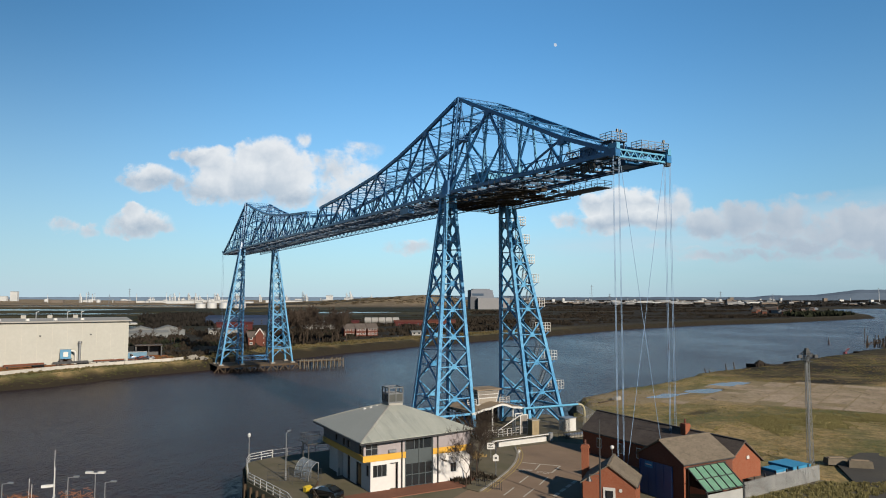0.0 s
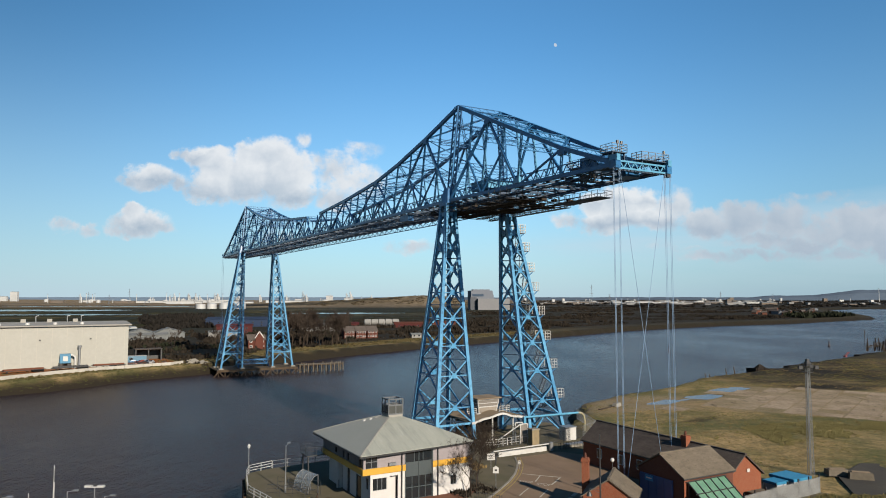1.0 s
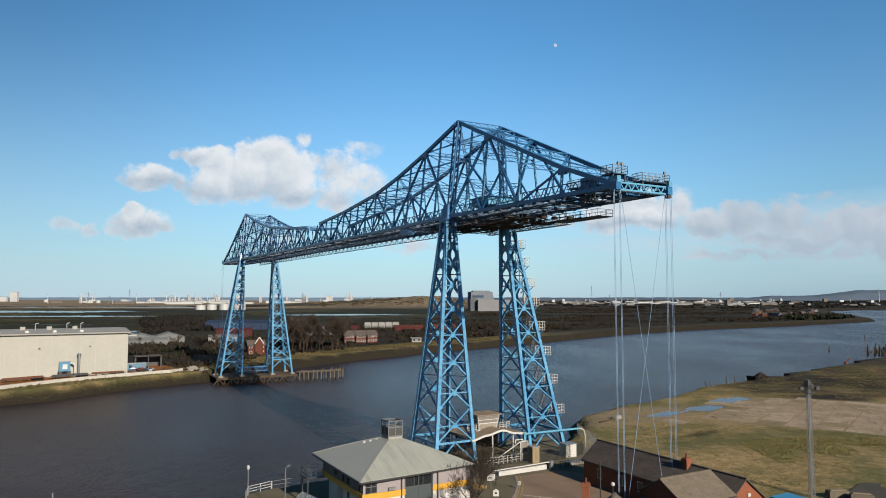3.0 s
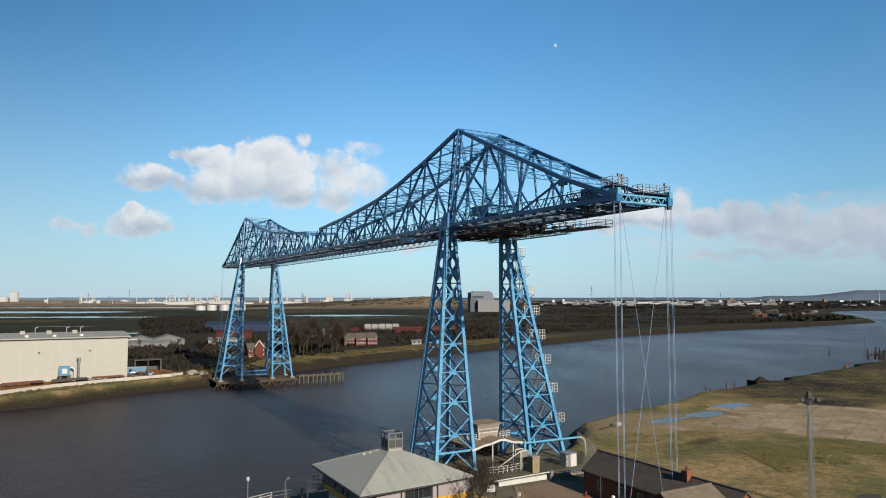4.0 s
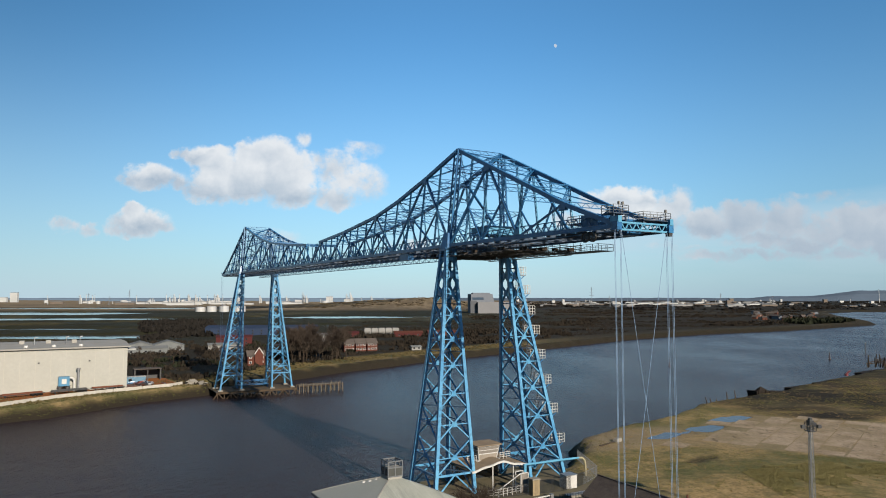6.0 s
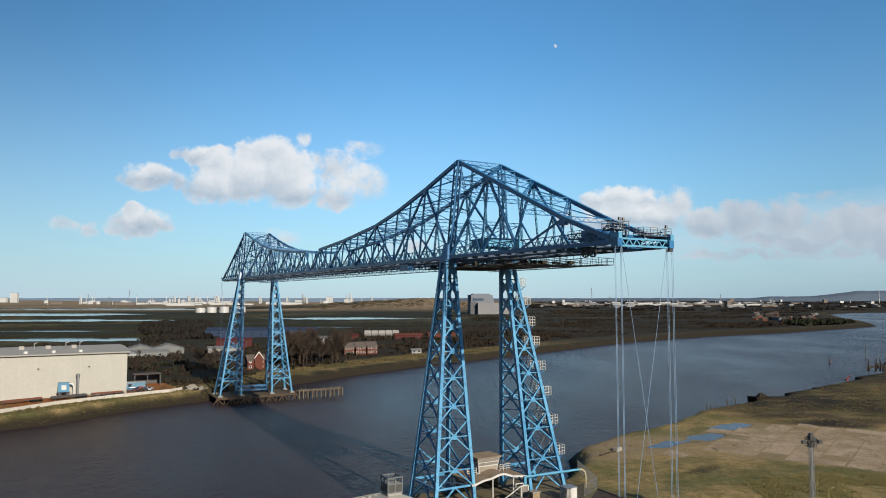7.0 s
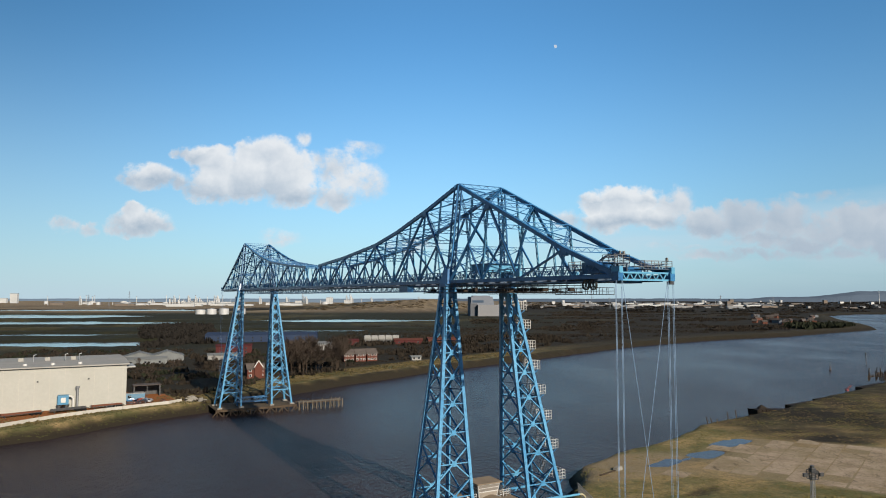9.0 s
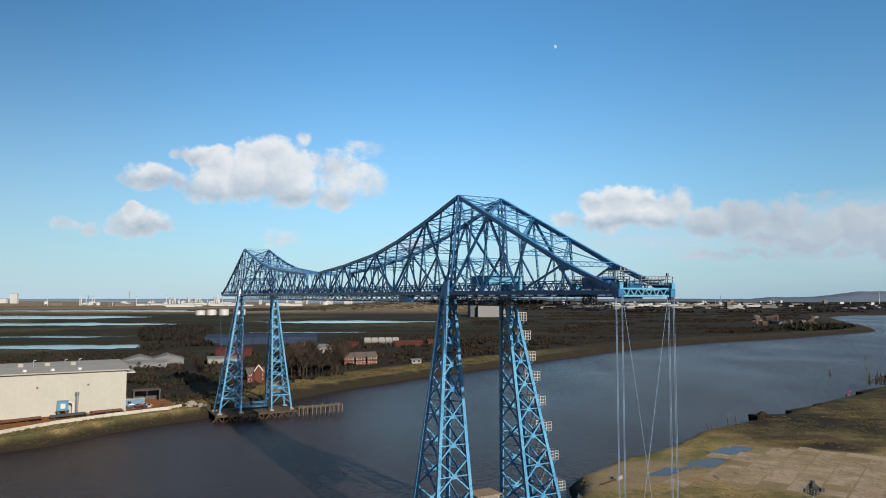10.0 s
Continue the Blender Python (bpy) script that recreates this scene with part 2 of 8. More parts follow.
def brick_mat(name, colour, mortar):
    s = Shader(name, colour, 0.88)
    s.colour(s.island(), tuple(c * 0.6 for c in colour), 0.6)
    s.colour(s.noise(0.6, 5), tuple(c * 0.7 for c in colour), 0.5)
    s.colour(s.noise(7, 4), mortar, 0.25)
    s.bump(s.noise(14, 3), 0.3, 0.02)
    return s.mat


BRICK = brick_mat("red_brick", (0.36, 0.105, 0.052), (0.40, 0.28, 0.2))
BRICK_DARK = brick_mat("dark_brick", (0.20, 0.075, 0.05), (0.22, 0.15, 0.12))


def tile_mat(name, colour):
    s = Shader(name, colour, 0.8)
    s.colour(s.island(), tuple(c * 0.62 for c in colour), 0.7)
    s.colour(s.noise(0.5, 6), tuple(c * 1.25 for c in colour), 0.6)
    s.colour(s.noise(3.5, 6, 0.7, lo=0.55, hi=0.7), (0.17, 0.16, 0.09), 0.5)
    s.colour(s.noise(1.3, 6, 0.75, s.place((2, 2, 9)), 0.5, 0.66), tuple(c * 0.45 for c in colour), 0.6)
    s.bump(s.noise(9, 3), 0.3, 0.02)
    return s.mat


TILE_BROWN = tile_mat("brown_roof_tile", (0.225, 0.185, 0.14))
TILE_DARK = tile_mat("dark_slate", (0.135, 0.112, 0.10))


def glass_mat(name, colour, rough=0.06):
    s = Shader(name, colour, rough)
    s.b.inputs["Specular IOR Level"].default_value = 0.8
    s.colour(s.random(), tuple(c * 2.0 for c in colour), 1.0)
    return s.mat


GLASS = glass_mat("dark_window_glass", (0.012, 0.015, 0.018))


def water_mat():
    s = Shader("river_water", (0.040, 0.032, 0.036), 0.10)
    s.b.inputs["Specular IOR Level"].default_value = 0.06
    s.b.inputs["IOR"].default_value = 1.33
    s.b.inputs["Specular Tint"].default_value = (0.70, 0.84, 1.0, 1)
    s.colour(s.noise(0.010, 4, 0.6), (0.060, 0.043, 0.042), 0.8)
    fine = s.noise(0.95, 4, 0.62, s.place((1, 0.45, 1), (0, 0, 0.5)), 0.2, 0.8)
    mid = s.noise(0.24, 4, 0.6, s.place((1, 0.5, 1), (0, 0, 0.9)), 0.2, 0.8)
    calm = s.noise(0.013, 3, 0.55, s.place((1, 0.5, 1), (0, 0, 0.5)), 0.38, 0.62)
    rip = s.math("MULTIPLY", s.math("ADD", s.math("MULTIPLY", fine, 0.70), s.math("MULTIPLY", mid, 0.9)), s.math("ADD", s.math("MULTIPLY", calm, 0.40), 0.60))
    s.bump(rip, 0.75, 0.7)
    s.roughness(calm, 0.19, 0.26)
    return s.mat


WATER = water_mat()
MARSH = plain("calm_marsh_water", (0.06, 0.055, 0.05), 0.10, scale=0.02)
PUDDLE = plain("still_puddle_water", (0.10, 0.085, 0.075), 0.12, scale=0.5)
bpy.data.materials["still_puddle_water"].node_tree.nodes["Principled BSDF"].inputs["Specular IOR Level"].default_value = 0.07


def ground_mat():
    # cover: red = short grass, green = bare concrete and sand, blue = mud, shingle and painted cloud shade; the rest is
    # winter scrub, darkened for cloud shade
    s = Shader("ground_cover", (0.032, 0.025, 0.017), 0.95)
    s.colour(s.noise(0.012, 6, 0.65), (0.040, 0.034, 0.021), 0.9)
    s.colour(s.noise(0.09, 6, 0.7), (0.022, 0.020, 0.014), 0.6)
    s.colour(s.noise(0.6, 5, 0.7), (0.055, 0.046, 0.03), 0.35)
    s.colour(s.attr("cover", "Alpha"), (0.034, 0.038, 0.019), 0.9)
    grass = s.attr("cover", 0)
    m = s.n.new("ShaderNodeMix")
    m.data_type = "RGBA"
    m.inputs[6].default_value, m.inputs[7].default_value = (0.096, 0.092, 0.036, 1), (0.255, 0.180, 0.086, 1)
    s.l.new(s.noise(0.06, 7, 0.68, None, 0.42, 0.60), m.inputs["Factor"])
    m2 = s.n.new("ShaderNodeMix")
    m2.data_type = "RGBA"
    s.l.new(m.outputs[2], m2.inputs[6])
    m2.inputs[7].default_value = (0.056, 0.052, 0.020, 1)
    s.l.new(s.noise(0.55, 6, 0.7, None, 0.42, 0.80), m2.inputs["Factor"])
    mix = s.n.new("ShaderNodeMix")
    mix.data_type = "RGBA"
    s.l.new(grass, mix.inputs["Factor"])
    s.l.new(s.col, mix.inputs[6])
    s.l.new(m2.outputs[2], mix.inputs[7])
    s.col = mix.outputs[2]
    sand = s.attr("cover", 1)
    c = s.n.new("ShaderNodeMix")
    c.data_type = "RGBA"
    c.inputs[6].default_value, c.inputs[7].default_value = (0.225, 0.172, 0.118, 1), (0.135, 0.102, 0.058, 1)
    s.l.new(s.noise(0.12, 7, 0.7), c.inputs["Factor"])
    mix = s.n.new("ShaderNodeMix")
    mix.data_type = "RGBA"
    s.l.new(sand, mix.inputs["Factor"])
    s.l.new(s.col, mix.inputs[6])
    s.l.new(c.outputs[2], mix.inputs[7])
    s.col = mix.outputs[2]
    mud_and_shade = s.attr("cover", 2)
    s.colour(mud_and_shade, (0.036, 0.029, 0.020), 1.0)
    s.colour(s.noise(2.2, 4, 0.7), (0.03, 0.026, 0.015), 0.3)
    s.bump(s.noise(1.2, 5, 0.7), 0.5, 0.25)
    return s.mat


GROUND = ground_mat()
ASPHALT = plain("worn_brown_paving", (0.33, 0.235, 0.165), 0.9, other=(0.25, 0.18, 0.125), scale=0.25, grain=6)
PAVING = plain("quay_paving", (0.205, 0.175, 0.125), 0.9, other=(0.115, 0.115, 0.060), scale=0.2, grain=4)

# ---------------------------------------------------------------- building helpers
class Geo:
    """Collects vertices and faces for one mesh."""

    def __init__(self):
        self.v, self.f = [], []

    def add(self, verts, faces):
        k = len(self.v)
        self.v += [tuple(p) for p in verts]
        self.f += [tuple(i + k for i in f) for f in faces]
        return self

    def box(self, x0, x1, y0, y1, z0, z1):
        return self.add([(x0, y0, z0), (x1, y0, z0), (x1, y1, z0), (x0, y1, z0), (x0, y0, z1), (x1, y0, z1), (x1, y1, z1), (x0, y1, z1)],
                        [(0, 3, 2, 1), (4, 5, 6, 7), (0, 1, 5, 4), (1, 2, 6, 5), (2, 3, 7, 6), (3, 0, 4, 7)])

    def beam(self, a, b, w, h=None, up=(0, 0, 1)):
        """A box section from a to b; w across, h along up."""
        a, b = Vector(a), Vector(b)
        h = w if h is None else h
        d = (b - a).normalized()
        s = d.cross(Vector(up))
        s = d.cross(Vector((1, 0, 0))) if s.length < 1e-3 else s
        s.normalize()
        t = s.cross(d)
        s, t = s * w / 2, t * h / 2
        return self.add([a - s - t, a + s - t, a + s + t, a - s + t, b - s - t, b + s - t, b + s + t, b - s + t],
                        [(0, 1, 2, 3), (7, 6, 5, 4), (0, 4, 5, 1), (1, 5, 6, 2), (2, 6, 7, 3), (3, 7, 4, 0)])

    def laced(self, a, b, w, t, pitch, up=(0, 0, 1), depth=None):
        """A laced member: two flanges w apart, and a zigzag of flat bars."""
        a, b = Vector(a), Vector(b)
        d = (b - a).normalized()
        s = d.cross(Vector(up))
        s = d.cross(Vector((1, 0, 0))) if s.length < 1e-3 else s
        s.normalize()
        o = s * w / 2
        dp = depth or t * 1.6
        for k in (-1, 1):
            self.beam(a + o * k, b + o * k, t, dp, s.cross(d))
        n = max(2, round((b - a).length / pitch))
        for i in range(n):
            k = 1 if i % 2 else -1
            self.beam(a.lerp(b, i / n) + o * k, a.lerp(b, (i + 1) / n) - o * k, t * 0.5, t * 0.7, s.cross(d))
        return self

    def tube(self, a, b, r, n=8, r2=None, cap=True):
        a, b = Vector(a), Vector(b)
        d = (b - a).normalized()
        s = d.orthogonal().normalized()
        t = d.cross(s)
        r2 = r if r2 is None else r2
        ring = [s * math.cos(i * 2 * math.pi / n) + t * math.sin(i * 2 * math.pi / n) for i in range(n)]
        faces = [(i, (i + 1) % n, n + (i + 1) % n, n + i) for i in range(n)]
        if cap:
            faces += [tuple(range(n))[::-1], tuple(range(n, 2 * n))]
        return self.add([a + p * r for p in ring] + [b + p * r2 for p in ring], faces)

    def prism(self, pts, z0, z1):
        """A polygon in plan (counter-clockwise), extruded."""
        n = len(pts)
        return self.add([(x, y, z0) for x, y in pts] + [(x, y, z1) for x, y in pts],
                        [tuple(range(n))[::-1], tuple(range(n, 2 * n))] + [(i, (i + 1) % n, n + (i + 1) % n, n + i) for i in range(n)])

    def rail(self, pts, height, posts, r, bars=2):
        """A post-and-bar rail along a line of points."""
        pts = [Vector(p) for p in pts]
        for a, b in zip(pts, pts[1:]):
            n = max(1, round((b - a).length / posts))
            for i in range(n + 1):
                p = a.lerp(b, i / n)
                self.beam(p, p + Vector((0, 0, height)), r)
            for k in range(bars):
                z = Vector((0, 0, height * (k + 1) / bars))
                self.beam(a + z, b + z, r * 0.9)
        return self


def part(name, geo, material, parent=None, label="", m=None):
    """Links a Geo as one mesh object under a thing or a part."""
    me = bpy.data.meshes.new(name)
    me.from_pydata(geo.v, [], geo.f)
    me.materials.append(material)
    me.update()
    ob = new(name, me)
    if parent is not None:
        ob.parent = parent
    if m is not None:
        ob.matrix_basis = m
    return tagged(ob, label)


def thing(name, label, category, m=None, group="", kind=""):
    ob = new(name)
    ob.matrix_basis = m if m is not None else Matrix.Identity(4)
    return tagged(ob, label, category, group, kind)


# the bridge's own axes: x across it, y along it to the far bank, origin below the near tower's outer truss
SITE = pose(2.736, 132.841, 0, 0, 0, 29.29)


def site(x, y, z=0.0, rz=0.0):
    """A pose on the bridge's axes."""
    return SITE @ pose(x, y, z, 0, 0, rz)


def to_world(x, y):
    p = SITE @ Vector((x, y, 0))
    return (p.x, p.y)


# ---------------------------------------------------------------- river and ground
FAR_SHORE = [(-1400, -1500), (-420, -220), (-200, 122), (-139, 221), (-128, 233), (-119, 252), (-112, 265), (-97, 282), (-84, 308), (-75, 329), (-64, 348), (-55, 366), (-42, 383), (-28, 402),
             (-13, 425), (16, 459), (45, 494), (68, 520), (95, 554), (124, 588), (159, 632), (195, 668), (232, 700), (274, 735), (315, 764), (403, 817), (462, 865), (528, 920), (568, 949), (606, 985),
             (640, 1050), (700, 1200), (780, 1392),
             (900, 1650), (1060, 1800), (1500, 1850), (2600, 1700), (4900, 1500)]
QUAY = [to_world(v, u) for v, u in ((45, 22), (30, 10), (20, 6), (-14, 5), (-15.5, -5.5), (-30.3, -5.8), (-37.5, -6.6), (-41.2, -8.0))]
QUAY_L = [(-29.2, 103), (-26.6, 94.4), (-19.3, 85), (-15, 76), (-14, 62), (-70, 25)]
NEAR_SHORE = [(4900, 900), (2200, 1150), (900, 820), (420, 520), (300, 430), (229, 367), (206, 346), (177, 319), (159, 305), (140, 287), (125, 273), (106, 259), (91, 247),
              (81, 236), (63, 214), (47, 201), (31, 182)] + [(x, y - 2) for x, y in QUAY] + QUAY_L + [(-300, -100), (-900, -1500)]
RIVER = np.array(FAR_SHORE + NEAR_SHORE, float)


def inside(poly, x, y):
    """Even-odd test of many points."""
    res = np.zeros(x.shape, bool)
    n = len(poly)
    for i in range(n):
        (x0, y0), (x1, y1) = poly[i], poly[(i + 1) % n]
        if y0 == y1:
            continue
        c = ((y0 > y) != (y1 > y)) & (x < (x1 - x0) * (y - y0) / (y1 - y0) + x0)
        res ^= c
    return res


def distance(line, x, y, closed=False):
    best = np.full(x.shape, 1e9)
    n = len(line)
    for i in range(n if closed else n - 1):
        a, b = np.array(line[i], float), np.array(line[(i + 1) % n], float)
        d = b - a
        t = np.clip(((x - a[0]) * d[0] + (y - a[1]) * d[1]) / (d @ d), 0, 1)
        best = np.minimum(best, np.hypot(x - a[0] - t * d[0], y - a[1] - t * d[1]))
    return best


def smooth(a, b, x):
    t = np.clip((x - a) / (b - a), 0, 1)
    return t * t * (3 - 2 * t)


def waves(x, y, seed, scale, n=9):
    """A cheap sum of sines, as soft noise between about -1 and 1."""
    r = np.random.RandomState(seed)
    out = np.zeros(x.shape)
    for _ in range(n):
        a, k, ph = r.uniform(0, 6.28), r.uniform(0.5, 2.2) / scale, r.uniform(0, 6.28)
        out += np.sin((x * np.cos(a) + y * np.sin(a)) * k * 6.28 + ph)
    return out / n * 1.8


def axis(lo, hi, centre, fine, grow):
    """Grid lines, close together near the centre stretch."""
    out = list(np.arange(centre[0], centre[1], fine))
    for sign in (-1, 1):
        p, s = (centre[0], fine) if sign < 0 else (out[-1], fine)
        extra = []
        while lo < p < hi:
            s *= grow
            p += sign * s
            extra.append(min(max(p, lo), hi))
        out = extra[::-1] + out if sign < 0 else out + extra
    return np.array(sorted(set(out)))


gx = axis(-4600, 4600, (-215, 260), 1.9, 1.022)
gy = axis(-900, 4900, (70, 480), 1.9, 1.016)
X, Y = np.meshgrid(gx, gy)
RIV = inside(RIVER, X, Y)
D_FAR, D_NEAR = distance(FAR_SHORE, X, Y), distance(NEAR_SHORE, X, Y)
D = np.minimum(D_FAR, D_NEAR)
NEARSIDE = D_NEAR < D_FAR
n1, n2, n3 = waves(X, Y, 3, 60), waves(X, Y, 5, 14), waves(X, Y, 8, 420)
fine_wob = waves(X, Y, 11, 9)
bank = np.where(NEARSIDE, smooth(-1.5, 5.5 + n1, D + fine_wob * 0.8), smooth(-1, 5.5 + n1, D + fine_wob * 0.9))
VV = (X - 2.736) * 0.8721 + (Y - 132.841) * 0.4893
UU = -(X - 2.736) * 0.4893 + (Y - 132.841) * 0.8721
land = np.where(NEARSIDE, 4.0 + 0.95 * smooth(5, -30, UU) * smooth(120, 60, VV), 3.9) + 0.25 * n1 * smooth(10, 60, D) + 0.08 * n2
# marsh level beyond the far bank
inland = smooth(90, 420, D_FAR) * (~NEARSIDE)
land = land * (1 - inland) + inland * (2.4 + 0.8 * n3 + 0.3 * n1)
H = -0.7 + bank * (land + 0.7)
H = np.where(RIV, -0.9 - 2.5 * smooth(0, 25, D), H)
# pools in the marsh: (x, y, half width, half depth)
POOLS = [(-1010, 1590, 330, 170), (-690, 1215, 250, 90), (-610, 1040, 150, 40), (-470, 838, 130, 40), (-372, 668, 100, 52), (-290, 722, 60, 22), (-185, 1325, 185, 88), (-155, 940, 130, 36), (-360, 1130, 80, 22),
         (-560, 930, 90, 20), (-300, 900, 60, 16), (-900, 2300, 700, 160)]
pool = np.zeros(X.shape)
for px, py, rx, ry in POOLS:
    q = ((X - px) / rx) ** 2 + ((Y - py) / ry) ** 2 + 0.30 * waves(X, Y * 3.2, int(px) % 97, 190) + 0.22 * waves(X, Y * 4, 4, 80)
    pool = np.maximum(pool, smooth(1.3, 1.0, q))
H = H * (1 - pool) - 0.6 * pool
# the hill behind the marsh, and the far rise at the horizon
hill = 26 * np.exp(-((X + 165) / 230) ** 2 - ((Y - 2350) / 260) ** 2) + 17 * np.exp(-((X + 20) / 110) ** 2 - ((Y - 2250) / 180) ** 2) + 10 * np.exp(-((X + 480) / 260) ** 2 - ((Y - 2500) / 200) ** 2)
H += hill * (1 + 0.05 * waves(X, Y, 17, 130) + 0.03 * n1)
far_rise = smooth(3300, 4800, Y)
ridge = 7 + 3 * np.sin(X / 610) + 3 * np.sin(X / 233 + 1) + 4 * smooth(1750, 2200, X)
H += far_rise * np.maximum(ridge, 2)
# waste ground beside the near tower: a slab of old concrete with shallow puddles
vv = (X - 2.736) * 0.8721 + (Y - 132.841) * 0.4893
uu = -(X - 2.736) * 0.4893 + (Y - 132.841) * 0.8721
slab_poly = np.array([(60, 9), (72, -2), (78, -7), (81, -12), (85, -20), (90, -32), (102, -55), (170, -86), (178, -44), (143, 0), (133, 13), (126, 20), (121, 29), (110, 31), (98, 27), (84, 22), (72, 19), (62, 16)])
slab_in = inside(slab_poly, vv + 2.0 * n2, uu + 2.0 * fine_wob)
slab_d = distance(slab_poly, vv, uu, True)
SLAB = np.where(slab_in, smooth(0, 4, slab_d), 0.0)
puddle = np.zeros(X.shape)
for pv, pu, rv, ru in ((87.5, 18.3, 8.5, 3.4), (110.5, 26, 9.5, 3.0), (71.5, 16.6, 6.5, 2.0), (59.5, -6, 6, 2.0)):
    c, s = math.cos(0.16), math.sin(0.16)
    a, b = (vv - pv) * c + (uu - pu) * s, -(vv - pv) * s + (uu - pu) * c
    puddle = np.maximum(puddle, smooth(1.25, 0.7, (a / rv) ** 2 + (b / ru) ** 2 + 0.75 * n2 + 0.3 * fine_wob))
NEARLAND = NEARSIDE & ~RIV
H = np.where(NEARLAND & (D > 7), H * (1 - SLAB) + SLAB * 4.05, H)
H = H - 0.28 * puddle * NEARLAND
# the built-up quay lies on its own slab
quay_zone = inside(np.array([(-45, -90), (24, -90), (23.5, -57), (14, -30), (24, -9), (20, 3), (-14, 3), (-15, -7), (-40, -9)]), vv, uu)
H = np.where(quay_zone & ~RIV, np.minimum(H, 4.0), H)

MOTTLE = smooth(72, 92, vv + 5 * n2)
grass = np.zeros(X.shape)
grass = np.where(NEARLAND, 1.0, grass)
grass = np.where(~NEARSIDE & ~RIV, smooth(4, 9, D_FAR + 2 * n2) * smooth(40, 24, D_FAR + 4 * n1) * (0.85 - 0.74 * smooth(20, 140, X)), grass)
grass = np.maximum(grass, inland * smooth(0.2, 0.8, n3 + 0.4 * n1) * 0.22 * (Y < 2100))
marsh_green = inland * smooth(250, -50, X - 0.05 * Y) * smooth(2100, 1700, Y) * np.clip(0.75 + 0.3 * n1, 0, 1)
grass = np.maximum(grass, smooth(3, 12, hill) * np.clip(0.22 + 0.4 * n1, 0, 1))
grass = np.where(~NEARSIDE & (D_FAR < 60), grass * 0.8, grass)
grass = np.where(~NEARSIDE & ~RIV & (vv < -14) & (D_FAR < 22), smooth(2, 6, D_FAR) * 0.95, grass)
sand = np.maximum(0.62 * SLAB * (MOTTLE + (1 - MOTTLE) * (0.3 + 0.45 * smooth(-0.3, 0.5, n2 + fine_wob))), smooth(7, 2, np.hypot((vv - 60) / 2.5, uu - 20) - 6) * NEARLAND * 0.7)
sand = np.maximum(sand, smooth(1750, 2050, Y) * smooth(300, -100, X) * (0.55 + 0.35 * smooth(-0.2, 0.6, n1 + n3)) * (pool < 0.2))
sand = np.maximum(sand, smooth(3000, 3500, Y) * 0.8 * smooth(900, 200, X))
sand = np.maximum(sand, smooth(4, 14, hill) * np.clip(0.15 + 0.35 * n1, 0, 1))
# the yard by the shed is bare red-brown earth
yard = inside(np.array([(-112, 184), (-24, 186), (-20, 192), (-22, 225), (-44, 240), (-112, 240)]), vv, uu)
mud_and_shade = np.where(~RIV, smooth(0.85, 0.35, bank) * 1.0, 1.0)
mud_and_shade = np.maximum(mud_and_shade, puddle * 0.7 * NEARLAND)
# cloud shadow beyond the apron, painted with the mud colour
mud_and_shade = np.maximum(mud_and_shade, NEARLAND * (1 - SLAB) * smooth(112, 135, vv) * smooth(0, 8, uu) * np.clip(0.82 + 0.35 * n1 + 0.25 * n2, 0, 1))
mud_and_shade = np.clip(mud_and_shade, 0, 1)

nv = X.size
co = np.stack([X.ravel(), Y.ravel(), H.ravel()], 1)
ny, nx = X.shape
idx = np.arange(nv).reshape(ny, nx)
quads = np.stack([idx[:-1, :-1], idx[:-1, 1:], idx[1:, 1:], idx[1:, :-1]], -1).reshape(-1, 4)
gm = bpy.data.meshes.new("ground")
gm.vertices.add(nv)
gm.vertices.foreach_set("co", co.ravel().astype(np.float32))
gm.loops.add(quads.size)
gm.loops.foreach_set("vertex_index", quads.ravel().astype(np.int32))
gm.polygons.add(len(quads))
gm.polygons.foreach_set("loop_start", (np.arange(len(quads)) * 4).astype(np.int32))
gm.polygons.foreach_set("use_smooth", np.ones(len(quads), bool))
gm.update(calc_edges=True)
ca = gm.color_attributes.new("cover", "FLOAT_COLOR", "POINT")
ca.data.foreach_set("color", np.stack([grass, sand, mud_and_shade, marsh_green], -1).ravel().astype(np.float32))
gm.materials.append(GROUND)
ground = tagged(new("ground", gm), "river banks, rough grass and dark winter scrub", "ground", kind="structure")


def ground_z(x, y):
    """Height of the ground sheet at a point of the plan."""
    i = int(np.clip(np.searchsorted(gx, x) - 1, 0, nx - 2))
    j = int(np.clip(np.searchsorted(gy, y) - 1, 0, ny - 2))
    fx, fy = (x - gx[i]) / (gx[i + 1] - gx[i]), (y - gy[j]) / (gy[j + 1] - gy[j])
    return float((H[j, i] * (1 - fx) + H[j, i + 1] * fx) * (1 - fy) + (H[j + 1, i] * (1 - fx) + H[j + 1, i + 1] * fx) * fy)


water = Geo()
water.add([(-4700, -950, 0), (4700, -950, 0), (4700, 4950, 0), (-20, 4950, 0), (-20, 620, 0), (-4700, 620, 0)], [(0, 1, 4, 5), (1, 2, 3, 4)])
marsh = Geo().add([(-4700, 620, 0), (-20, 620, 0), (-20, 4950, 0), (-4700, 4950, 0)], [(0, 1, 2, 3)])
tagged(part("marsh_water", marsh, MARSH), "still pale pools among marsh grass", "pools", kind="structure")
tagged(part("water", water, WATER), "wide brown-grey tidal river with small ripples", "river", kind="structure")
# standing water of the puddles, level with the slab
pud = Geo()
for n, (pv, pu) in enumerate(((87.5, 18.3), (110.5, 26), (71.5, 16.6), (59.5, -6))):
    pts = []
    for k in range(28):
        a = k * 2 * math.pi / 28
        pts.append((pv + 14 * math.cos(a), pu + 7 * math.sin(a)))
    w = [to_world(*p) for p in pts]
    pud.add([(x, y, 3.93 - 0.004 * n) for x, y in w], [tuple(range(28))])
